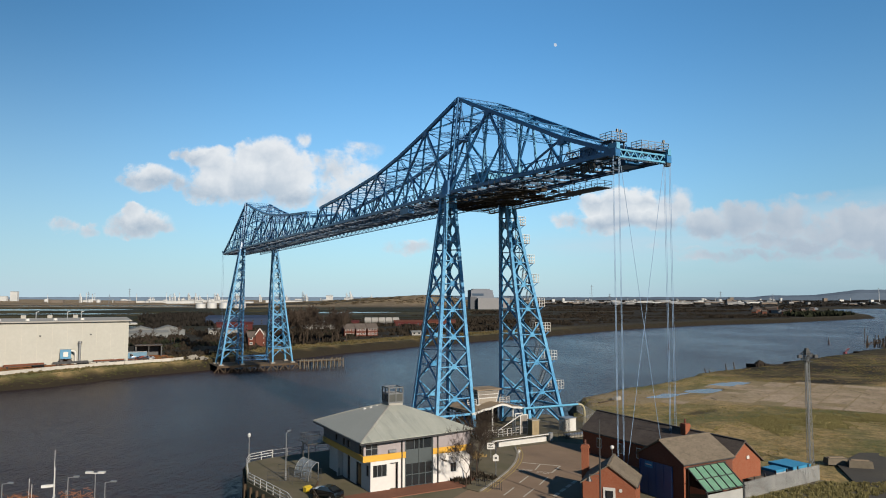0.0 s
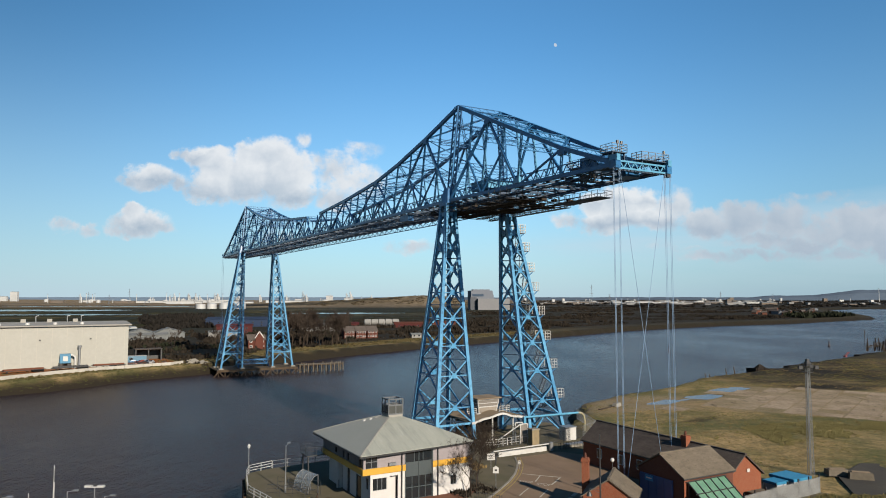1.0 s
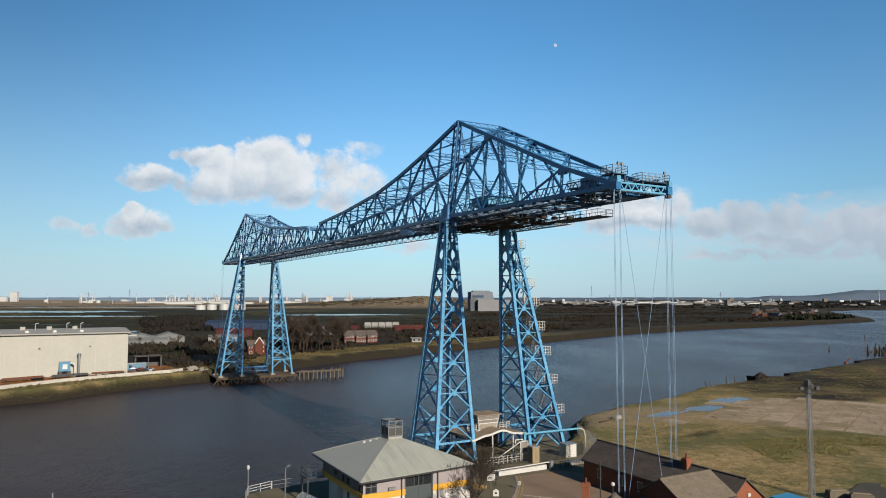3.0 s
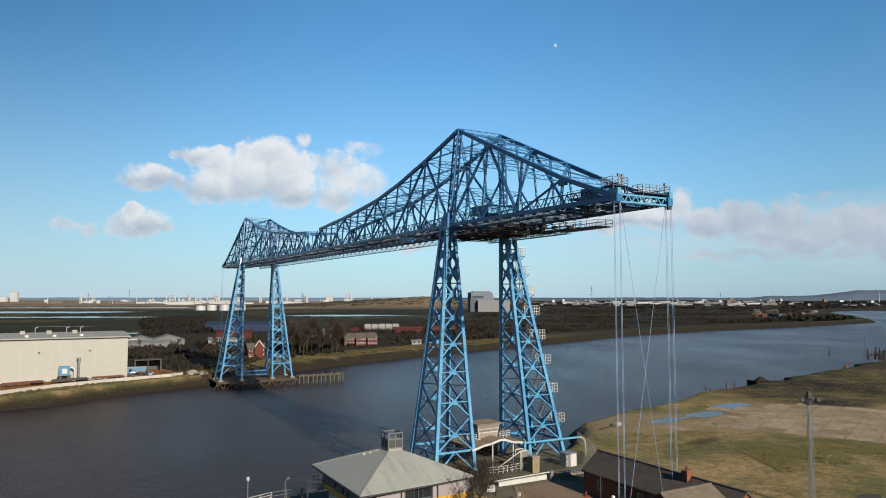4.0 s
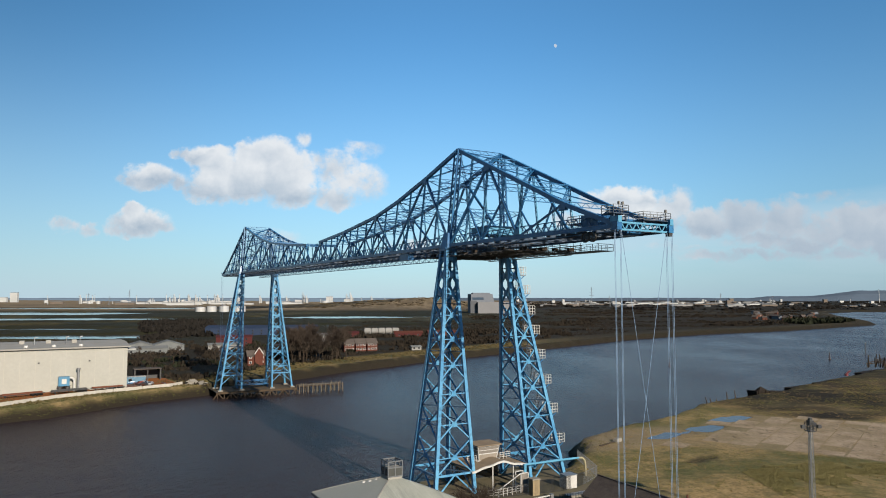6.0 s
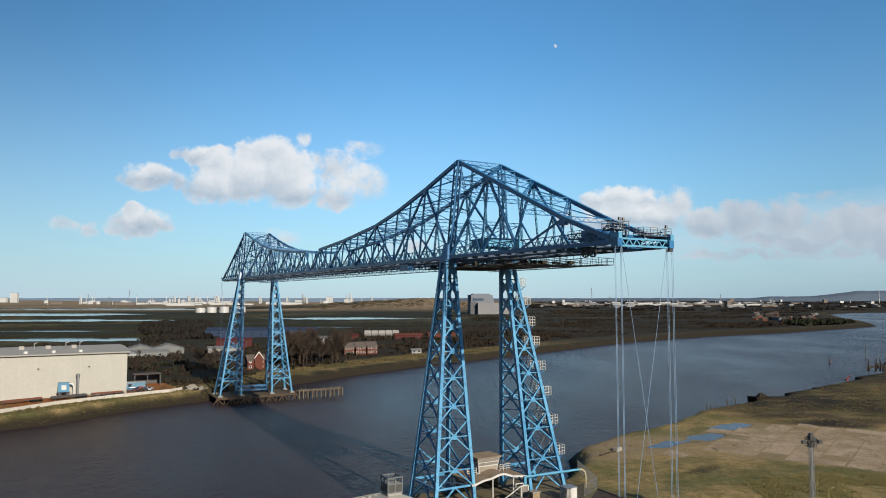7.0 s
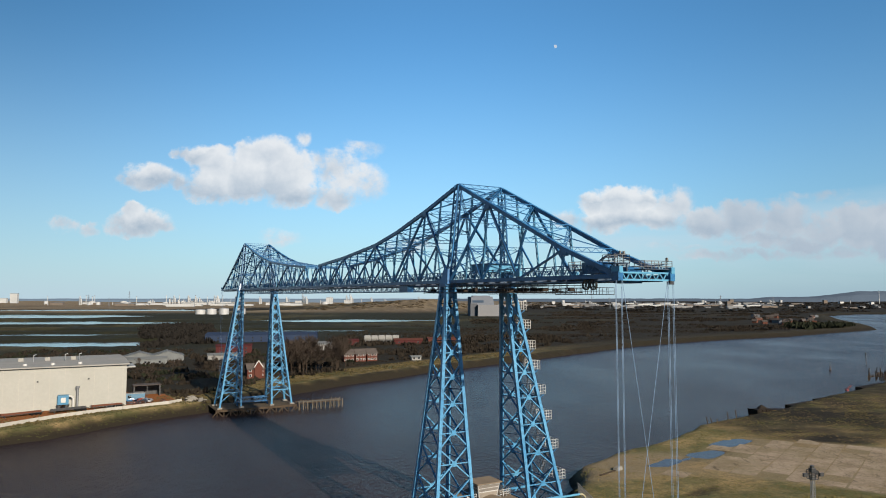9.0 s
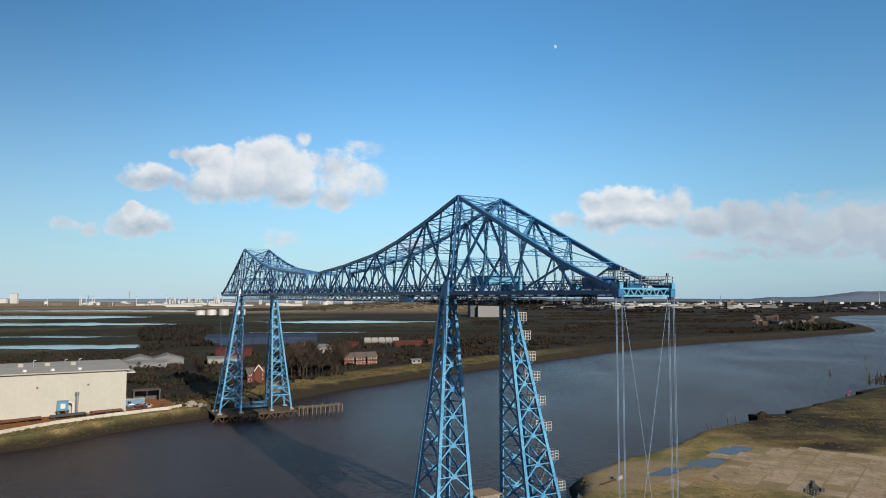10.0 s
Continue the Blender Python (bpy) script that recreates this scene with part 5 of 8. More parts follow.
CARPAINT = Shader("black_car_paint", (0.008, 0.009, 0.011), 0.18)
CARPAINT.b.inputs["Coat Weight"].default_value = 1.0
TYRE = plain("tyre_rubber", (0.02, 0.02, 0.02), 0.9)
LIGHT = Shader("headlamp_lens", (0.7, 0.7, 0.68), 0.1).mat


def build_car(m, label, paint):
    car = thing("car", label, "car", m)
    prof = [(-2.05, 0.35), (-2.1, 0.75), (-1.95, 0.95), (-1.0, 1.02), (-0.45, 1.42), (0.75, 1.46), (1.55, 1.05), (1.98, 0.95), (2.08, 0.6), (2.02, 0.32)]
    n = len(prof)
    g = Geo()
    lev = []
    for y, k in ((-0.84, 0.93), (-0.78, 1.0), (0.78, 1.0), (0.84, 0.93)):
        lev += [(x * (1 if k == 1 else 0.985), y * (0.86 if z > 1.1 else 1), z if k == 1 or z < 1.1 else z * 0.985) for x, z in prof]
    fc = []
    for r in range(3):
        fc += [(r * n + i, r * n + (i + 1) % n, (r + 1) * n + (i + 1) % n, (r + 1) * n + i) for i in range(n)]
    fc += [tuple(range(n))[::-1], tuple(range(3 * n, 4 * n))]
    g.add(lev, fc)
    body = part("body", g, paint, car)
    part("windscreen", Geo().add([(-1.02, -0.6, 1.05), (-1.02, 0.6, 1.05), (-0.5, 0.55, 1.41), (-0.5, -0.55, 1.41)], [(0, 1, 2, 3)]), GLASS, car)
    part("rear_window", Geo().add([(1.52, -0.6, 1.09), (1.52, 0.6, 1.09), (0.82, 0.55, 1.455), (0.82, -0.55, 1.455)], [(3, 2, 1, 0)]), GLASS, car)
    for s in (-1, 1):
        part("side_window", Geo().add([(-0.9, s * 0.8, 1.06), (1.3, s * 0.8, 1.08), (0.7, s * 0.735, 1.38), (-0.42, s * 0.735, 1.36)], [(0, 1, 2, 3) if s < 0 else (3, 2, 1, 0)]), GLASS, car)
        part("headlight", Geo().box(-2.1, -1.95, s * 0.62 - 0.16, s * 0.62 + 0.16, 0.68, 0.84), LIGHT, car)
    for x in (-1.28, 1.3):
        for s in (-1, 1):
            w = part("wheel", Geo().tube((x, s * 0.68, 0.32), (x, s * 0.87, 0.32), 0.32, 14), TYRE, car)
            part("rim", Geo().tube((x, s * 0.872, 0.32), (x, s * 0.885, 0.32), 0.2, 10), STEEL, w)
    return car


build_car(site(-37.3, -31.6, Q, -62), "black hatchback parked beside the visitor centre", CARPAINT.mat)

bin_y = thing("grit_bin", "small yellow plastic grit bin on the quay", "bin", site(-38.6, -28.0, Q, 20) @ Matrix.Diagonal((0.7, 0.7, 0.75, 1)))
YPLAST = plain("yellow_plastic", (0.70, 0.50, 0.03), 0.5)
part("bin_body", Geo().add([(-0.6, -0.4, 0), (0.6, -0.4, 0), (0.6, 0.4, 0), (-0.6, 0.4, 0), (-0.7, -0.5, 0.8), (0.7, -0.5, 0.8), (0.7, 0.5, 0.8), (-0.7, 0.5, 0.8)],
                           [(0, 3, 2, 1), (4, 5, 6, 7), (0, 1, 5, 4), (1, 2, 6, 5), (2, 3, 7, 6), (3, 0, 4, 7)]), YPLAST, bin_y)
part("bin_lid", Geo().add([(-0.75, -0.55, 0.8), (0.75, -0.55, 0.8), (0.75, 0.55, 0.8), (-0.75, 0.55, 0.8), (-0.6, 0.1, 1.05), (0.6, 0.1, 1.05)],
                          [(0, 3, 2, 1), (0, 1, 5, 4), (2, 3, 4, 5), (1, 2, 5), (3, 0, 4)]), YPLAST, bin_y)
fence_q = thing("timber_post_rail", "weathered timber knee rail beside the parked car", "rail", SITE)
part("knee_rail", Geo().rail([(-36.9, -27.0, Q), (-38.8, -31.0, Q), (-39.6, -36, Q)], 0.9, 1.5, 0.14, 2), TIMBER, fence_q)
mesh_f = thing("mesh_fence", "thin dark mesh fence across the quay", "fence", SITE)
part("fence_frame", Geo().rail([(-35.6, -24.5, Q), (-40.0, -19.5, Q)], 1.8, 1.8, 0.05, 3), DARK, mesh_f)
part("fence_frame", Geo().rail([(-36.5, -26.2, Q), (-42.0, -21.5, Q)], 1.5, 1.8, 0.04, 3), DARK, mesh_f)


def lamp_post(m, height, label, head="globe"):
    lp = thing("street_lamp", label, "lamp post", m, "lamp posts")
    part("column", Geo().tube((0, 0, 0), (0, 0, height), 0.09, 8, 0.055).tube((0, 0, 0), (0, 0, 1.1), 0.14, 8), STEEL, lp)
    if head == "globe":
        part("lamp_head", Geo().tube((0, 0, height), (0, 0, height + 0.35), 0.16, 10, 0.24).tube((0, 0, height + 0.35), (0, 0, height + 0.6), 0.24, 10, 0.1), WHITE, lp)
    elif head == "twin":
        part("lamp_head", Geo().beam((-0.75, 0, height), (0.75, 0, height), 0.12).box(-1.15, -0.35, -0.22, 0.22, height, height + 0.22).box(0.35, 1.15, -0.22, 0.22, height, height + 0.22), WHITE, lp)
    else:
        part("lamp_head", Geo().beam((0, 0, height), (0.9, 0, height + 0.12), 0.07).box(0.7, 1.35, -0.16, 0.16, height + 0.08, height + 0.24), STEEL, lp)
    return lp


lamp_post(pose(-29.0, 104.8, Q), 3.8, "slim steel lamp post with a white lantern on the quay corner")
lamp_post(pose(-21.3, 95.2, Q, 0, 0, 80), 6.2, "slim steel lamp post with a small arm on the quay", "arm")
lamp_post(pose(-14.5, 97.6, Q, 0, 0, 80), 3.2, "short steel lamp post near the building", "globe")
lamp_post(site(-12.5, -25.0, Q), 4.2, "white-headed lamp post on the pavement")

# ---- transporter landing: wave canopy, control cabin, barriers
BROWN_ROOF = plain("brown_felt_roof", (0.36, 0.28, 0.20), 0.9, other=(0.25, 0.20, 0.145), scale=0.3)
land_st = thing("landing_canopy", "wave-shaped canopy with a white edge at the ferry landing", "canopy", SITE)


def wave(x):
    pts = [(-1.4, 8.75), (1.9, 9.4), (5.2, 10.0), (8.1, 9.25), (10.6, 8.95)]
    for (a, za), (b, zb) in zip(pts, pts[1:]):
        if a <= x <= b:
            t = (x - a) / (b - a)
            t = t * t * (3 - 2 * t)
            return za + (zb - za) * t
    return pts[-1][1]


g, e = Geo(), Geo()
N = 22
for i in range(N):
    a, b = -1.4 + 12 * i / N, -1.4 + 12 * (i + 1) / N
    za, zb = wave(a), wave(b)
    g.add([(a, -7.0, za), (b, -7.0, zb), (b, 3.2, zb), (a, 3.2, za), (a, -7.0, za - 0.18), (b, -7.0, zb - 0.18), (b, 3.2, zb - 0.18), (a, 3.2, za - 0.18)],
          [(0, 1, 2, 3), (7, 6, 5, 4), (2, 6, 7, 3)])
    e.beam((a, -7.12, za - 0.1), (b, -7.12, zb - 0.1), 0.2, 0.36)
part("canopy_roof", g, BROWN_ROOF, land_st)
part("canopy_edge", e, WHITE, land_st, "white fascia following the wave")
for x, y in ((-0.4, -6.6), (3.5, -6.4), (7.9, -6.6), (10.2, -6.6), (0, 2.4), (10, 2.4)):
    part("canopy_post", Geo().tube((x, y, Q), (x, y, wave(x) - 0.3), 0.13, 8), WHITE, land_st)
glaz = part("screen", Geo().box(0.2, 9.8, 1.4, 1.46, Q + 0.1, 8.0), GLASS, land_st, "dark glazed screen under the canopy")
cab = thing("control_cabin", "small glazed control cabin with white frames on the canopy", "cabin", site(4.6, -1.6, 9.35))
part("cabin_floor", Geo().box(-2.5, 2.5, -1.8, 1.8, 0, 0.2), WHITE, cab)
g = Geo()
g.add([(-1.9, -1.4, 0.2), (1.9, -1.4, 0.2), (1.9, 1.4, 0.2), (-1.9, 1.4, 0.2), (-2.1, -1.6, 1.3), (2.1, -1.6, 1.3), (2.1, 1.6, 1.3), (-2.1, 1.6, 1.3)],
      [(0, 1, 5, 4), (1, 2, 6, 5), (2, 3, 7, 6), (3, 0, 4, 7)])
part("cabin_wall", g, plain("stone_coloured_panel", (0.42, 0.36, 0.29), 0.7), cab)
g = Geo()
g.add([(-2.1, -1.6, 1.34), (2.1, -1.6, 1.34), (2.1, 1.6, 1.34), (-2.1, 1.6, 1.34), (-2.35, -1.85, 2.7), (2.35, -1.85, 2.7), (2.35, 1.85, 2.7), (-2.35, 1.85, 2.7)],
      [(0, 1, 5, 4), (1, 2, 6, 5), (2, 3, 7, 6), (3, 0, 4, 7)])
PALE_GLASS = Shader("pale_window_glass", (0.30, 0.27, 0.24), 0.12).mat
part("cabin_window", g, PALE_GLASS, cab, "band of sloping windows")
g = Geo()
for (xa, ya), (xb, yb) in zip([(-2.1, -1.6), (2.1, -1.6), (2.1, 1.6), (-2.1, 1.6)], [(2.1, -1.6), (2.1, 1.6), (-2.1, 1.6), (-2.1, -1.6)]):
    k = 1.12
    g.beam((xa, ya, 1.32), (xb, yb, 1.32), 0.16).beam((xa * k, ya * k, 2.7), (xb * k, yb * k, 2.7), 0.2).beam((xa * 0.92, ya * 0.9, 0.2), (xa * k, ya * k, 2.7), 0.16)
    g.beam((xa * 1.06, ya * 1.06, 2.0), (xb * 1.06, yb * 1.06, 2.0), 0.1)
part("cabin_frame", g, WHITE, cab)
part("cabin_roof", Geo().box(-2.75, 2.75, -2.25, 2.25, 2.8, 3.0), BROWN_ROOF, cab)
g = Geo().rail([(-4.6, -1.6, 0), (-2.6, -1.6, 0)], 1.2, 0.7, 0.09, 3).rail([(2.6, -1.6, 0), (4.9, -1.6, 0)], 1.2, 0.7, 0.09, 3).rail([(4.9, -1.6, 0), (4.9, 1.6, 0)], 1.2, 0.7, 0.09, 3)
part("cabin_rail", g, WHITE, cab)

pipe = thing("service_pipe", "blue overhead pipe ending in a yellowed bend", "pipe", SITE)
part("pipe_run", Geo().tube((9.8, -7.4, 8.85), (22.8, -7.4, 8.7), 0.2, 10), CYAN, pipe)
g = Geo()
bend = [(22.8, 8.7), (23.6, 8.6), (24.2, 8.1), (24.45, 7.2), (24.5, Q)]
for (xa, za), (xb, zb) in zip(bend, bend[1:]):
    g.tube((xa, -7.4, za), (xb, -7.4, zb), 0.2, 10)
part("pipe_bend", g, plain("yellowed_paint", (0.50, 0.44, 0.27), 0.6), pipe)
g = Geo()
part("strut", Geo().beam((9.9, -7.4, Q), (9.9, -7.4, 9.0), 0.5), CYAN, pipe)

bar = thing("road_barrier", "white road barrier across the landing approach", "barrier", SITE)
part("barrier_wall", Geo().box(-2.8, 7.0, -17.9, -17.5, Q, Q + 0.75), WHITE, bar, "low white painted wall")
part("barrier_arm", Geo().beam((-4.2, -18.4, Q + 1.15), (7.6, -18.2, Q + 1.25), 0.16), WHITE, bar)
part("pivot_post", Geo().box(7.3, 7.9, -18.6, -18.0, Q, Q + 1.5).box(-4.5, -4.2, -18.6, -18.2, Q, Q + 1.2), STEEL, bar)
pil = thing("stone_pillar", "pale stone gate pillar by the barrier", "pillar", SITE)
part("shaft", Geo().box(7.2, 8.7, -13.6, -12.3, Q, Q + 2.7), plain("sandstone", (0.42, 0.33, 0.20), 0.9), pil)
part("cap", Geo().box(7.1, 8.8, -13.7, -12.2, Q + 2.7, Q + 2.9), CONCRETE, pil)


def railing_fence(pts, h, label, pitch=0.32, mat=None, name="metal_fence", m=SITE, r=0.045):
    f = thing(name, label, "fence", m)
    for a, b in zip(pts, pts[1:]):
        a, b = Vector((*a, 0)), Vector((*b, 0))
        n = max(2, round((b - a).length / pitch))
        g = Geo()
        for i in range(n + 1):
            p = a.lerp(b, i / n)
            g.beam((p.x, p.y, Q), (p.x, p.y, Q + h), r)
        g.beam((a.x, a.y, Q + h - 0.15), (b.x, b.y, Q + h - 0.15), r).beam((a.x, a.y, Q + 0.2), (b.x, b.y, Q + 0.2), r)
        part("fence_panel", g, mat or DARK, f)
    return f


railing_fence([(-3.2, -12.0), (3.5, -11.8), (7.0, -12.5)], 2.0, "dark steel railings before the landing")
railing_fence([(8.9, -12.8), (14.0, -13.6), (20, -12)], 2.4, "dark palisade fence beside the tower base", 0.22)
railing_fence([(15.0, -19.0), (9.4, -18.2)], 1.2, "low dark railings beside the car park")
railing_fence([(20, -12), (26, -9), (32, 4)], 2.2, "grey palisade fence along the waste ground", 0.4, STEEL)
railing_fence([(-15.4, -31.6), (-15.0, -26.0), (-11, -19.5), (-6.5, -16.5)], 1.9, "black railings round a planted bed")
railing_fence([(-16.8, -39.6), (-18.6, -36.4)], 1.1, "black guard rails on the pavement edge")
railing_fence([(-6.4, -22.4), (-4.6, -20.0), (-6.0, -18.0)], 1.3, "black guard rails at the pavement corner")
gate_w = thing("white_gate_frame", "white-framed glazed gate lobby under the canopy", "gate", SITE)
g = Geo()
for x in (6.6, 8.2):
    for y in (-10.8, -9.2):
        g.beam((x, y, Q), (x, y, Q + 3.4), 0.16)
for y in (-10.8, -9.2):
    g.beam((6.6, y, Q + 3.4), (8.2, y, Q + 3.4), 0.16).beam((6.6, y, Q + 1.1), (8.2, y, Q + 1.1), 0.1)
g.beam((6.6, -10.8, Q + 3.4), (1.6, -11.2, Q + 1.2), 0.14)
part("frame", g, WHITE, gate_w)
g = Geo().rail([(-2.4, -10.5, Q), (1.6, -11.2, Q), (6.6, -10.8, Q)], 1.3, 1.0, 0.09, 3)
part("guard_rail", g, WHITE, gate_w)
part("glass_panel", Geo().box(6.7, 8.1, -10.83, -10.8, Q + 0.2, Q + 3.3), PALE_GLASS, gate_w)
ticket = thing("equipment_box", "white steel equipment housing beside the tower", "cabinet", SITE)
part("box_body", Geo().box(15.2, 17.6, -13.0, -11.0, Q, Q + 2.3), WHITE, ticket)
part("box_lid", Geo().box(15.1, 17.7, -13.1, -10.9, Q + 2.3, Q + 2.42), STEEL, ticket)
bench = thing("loading_ramp", "grey loading ramp beside the car park", "ramp", SITE)
part("ramp_deck", Geo().box(11.4, 16.5, -18.2, -17.0, Q + 0.5, Q + 0.65), STEEL, bench)
part("ramp_base", Geo().box(11.8, 16.0, -17.9, -17.2, Q, Q + 0.5), CONCRETE, bench)


def sign(m, w, h, z, label, shape="board"):
    s = thing("sign", label, "sign", m)
    part("sign_post", Geo().tube((0, 0, 0), (0, 0, z + h / 2), 0.05, 6), STEEL, s)
    if shape == "board":
        part("sign_board", Geo().box(-w / 2, w / 2, -0.1, -0.05, z - h / 2, z + h / 2), WHITE, s)
        for k in range(3):
            part("text_bar", Geo().box(-w * 0.36, w * 0.3 - 0.2 * (k % 2), -0.108, -0.101, z + h * (0.22 - 0.22 * k) - 0.05, z + h * (0.22 - 0.22 * k) + 0.05), DARK, s)
    else:
        part("sign_board", Geo().add([(-w / 2, -0.08, z - h / 2), (w / 2, -0.08, z - h / 2), (w / 2, -0.08, z + h / 4), (0, -0.08, z + h / 2), (-w / 2, -0.08, z + h / 4),
                                      (-w / 2, -0.04, z - h / 2), (w / 2, -0.04, z - h / 2), (w / 2, -0.04, z + h / 4), (0, -0.04, z + h / 2), (-w / 2, -0.04, z + h / 4)],
                                     [(0, 1, 2, 3, 4), (9, 8, 7, 6, 5), (0, 5, 6, 1), (1, 6, 7, 2), (2, 7, 8, 3), (3, 8, 9, 4), (4, 9, 5, 0)]), WHITE, s)
        part("symbol", Geo().box(-w * 0.2, w * 0.2, -0.09, -0.081, z - 0.2, z + 0.05), DARK, s)
    return s


sign(site(-8.3, -24.0, Q, -25), 1.2, 1.0, 1.9, "white information board on a post by the pavement")
sign(site(-13.6, -33.4, Q, -30), 0.8, 1.0, 2.6, "white house-shaped road sign on a post", "house")
sign(site(-4.6, -26.2, Q, -25), 0.35, 0.5, 1.1, "small white bollard sign at the kerb")

# ---- brick buildings beside the car park
def gable_house(m, sx, sy, eave, ridge, label, name, wall_mat, roof_mat, over=0.25, axis="x", ground_=Q - 0.3):
    """A gabled block in its own axes; the ridge runs along x (or y) through the middle; heights are absolute."""
    h = thing(name, label, "building", m)
    R = pose(0, 0, 0, 0, 0, 90) if axis == "y" else Matrix.Identity(4)
    if axis == "y":
        sx, sy = sy, sx
    x, y = sx / 2, sy / 2

    def T(pts):
        return [tuple(R @ Vector(p)) for p in pts]
    t = 0.28
    for s in (-1, 1):
        v = [(s * x, -y, ground_), (s * x, y, ground_), (s * x, y, eave), (s * x, 0, ridge - 0.06), (s * x, -y, eave)]
        v += [(px - s * t, py, pz) for px, py, pz in v]
        f = [(0, 1, 2, 3, 4), (9, 8, 7, 6, 5), (0, 5, 6, 1), (1, 6, 7, 2), (2, 7, 8, 3), (3, 8, 9, 4), (4, 9, 5, 0)]
        part("gable_wall", Geo().add(T(v), f if s > 0 else [q[::-1] for q in f]), wall_mat, h)
        a, b = sorted((s * y, s * (y - t)))
        bx = Geo().box(-x + t, x - t, a, b, ground_, eave - 0.02)
        bx.v = T(bx.v)
        part("side_wall", bx, wall_mat, h)
    slope = (ridge - eave) / y
    for s in (-1, 1):
        ye, ze = s * (y + over), eave - slope * over
        v = [(-x - over, ye, ze), (x + over, ye, ze), (x + over, 0, ridge), (-x - over, 0, ridge)]
        v = v + [(px, py, pz + 0.16) for px, py, pz in v]
        f = [(0, 3, 2, 1), (4, 5, 6, 7), (0, 1, 5, 4), (1, 2, 6, 5), (2, 3, 7, 6), (3, 0, 4, 7)]
        rf = part("roof_slope", Geo().add(T(v), f if s < 0 else [q[::-1] for q in f]), roof_mat, h)
        # courses of tile as shallow steps
        g = Geo()
        L = math.hypot(y + over, ridge - ze)
        nc = max(4, int(L / 0.33))
        for k in range(nc):
            p = k / nc
            yy, zz = ye * (1 - p), ze + (ridge - ze) * p + 0.175
            q = min(1, (k + 0.94) / nc)
            y2, z2 = ye * (1 - q), ze + (ridge - ze) * q + 0.163
            if math.floor(sx / 1.1) > 1:
                nseg = int(sx / 0.9)
                for j in range(nseg):
                    a = -x - over + (sx + 2 * over) * j / nseg
                    b = -x - over + (sx + 2 * over) * (j + 0.985) / nseg
                    q4 = T([(a, yy, zz), (b, yy, zz), (b, y2, z2), (a, y2, z2)])
                    g.add(q4, [(0, 1, 2, 3) if s < 0 else (3, 2, 1, 0)])
        tagged(part("tile_course", g, roof_mat, rf), kind="stuff")
        gb = Geo().beam(*T([(-x - over, ye, ze + 0.03), (x + over, ye, ze + 0.03)]), 0.14, 0.14)
        part("gutter", gb, DARK, h)
    cap = Geo().beam(*T([(-x - over, 0, ridge + 0.17), (x + over, 0, ridge + 0.17)]), 0.32, 0.14)
    part("ridge_tile", cap, roof_mat, h)
    return h


def chimney(m, w, d, z0, z1, label, pots=1):
    c = thing("chimney_stack", label, "chimney", m)
    part("chimney_shaft", Geo().box(-w / 2, w / 2, -d / 2, d / 2, z0, z1).box(-w / 2 - 0.08, w / 2 + 0.08, -d / 2 - 0.08, d / 2 + 0.08, z1 - 0.45, z1 - 0.2), BRICK, c)
    for k in range(pots):
        x = (k - (pots - 1) / 2) * 0.5
        part("chimney_pot", Geo().tube((x, 0, z1), (x, 0, z1 + 0.6), 0.16, 8, 0.13), BRICK_DARK, c)
    return c


# long range beyond the car park; ridge along the bridge's axis
lb = gable_house(site(10.4, -40.9, 0), 6.4, 27.4, 8.6, 11.1, "long single-storey brick range with a dark slate roof", "brick_range", BRICK, TILE_DARK, 0.3, "y")
for y in (-31, -35.5, -39.5, -44):
    w = part("window", Geo().box(-3.26, -3.16, y + 40.9 - 0.55, y + 40.9 + 0.55, 6.3, 7.8), WHITE, lb)
    part("pane", Geo().box(-3.28, -3.27, y + 40.9 - 0.45, y + 40.9 + 0.45, 6.4, 7.7), GLASS, w)
part("drainpipe", Geo().tube((-3.32, -3.0, Q), (-3.32, -3.0, 8.4), 0.08, 6), DARK, lb)
part("alarm_box", Geo().box(0.4, 0.9, -13.82, -13.72, 8.9, 9.3), WHITE, lb)
chimney(site(9.9, -45.6), 0.9, 0.9, 9.4, 12.1, "square red brick chimney stack on the long roof")
# workshop with the blue doors
ws = gable_house(site(2.7, -51.9, 0), 8.6, 7.3, 9.85, 11.95, "brick workshop with a brown tiled roof and blue doors", "workshop", BRICK_DARK, TILE_BROWN, 0.25, "x")
BLUE_DOOR = plain("blue_door_paint", (0.02, 0.09, 0.27), 0.5, other=(0.015, 0.06, 0.19), scale=0.5)
dr = part("door", Geo().box(-4.42, -4.32, -2.0, 3.3, Q, 9.2), BLUE_DOOR, ws, "wide blue double doors")
for k in range(5):
    part("door_batten", Geo().box(-4.47, -4.42, -1.9 + k * 1.28, -1.76 + k * 1.28, Q + 0.1, 9.1), BLUE_DOOR, dr)
sgn = part("notice", Geo().box(-4.5, -4.46, 1.1, 2.4, 8.4, 9.1), plain("bright_blue_sign", (0.02, 0.30, 0.62), 0.5), ws, "bright blue notice board")
part("text_bar", Geo().box(-4.51, -4.505, 1.25, 2.25, 8.68, 8.82), WHITE, sgn)
part("quoin", Geo().box(-4.36, -3.4, -3.72, -3.66, Q, 9.6), BRICK, ws)
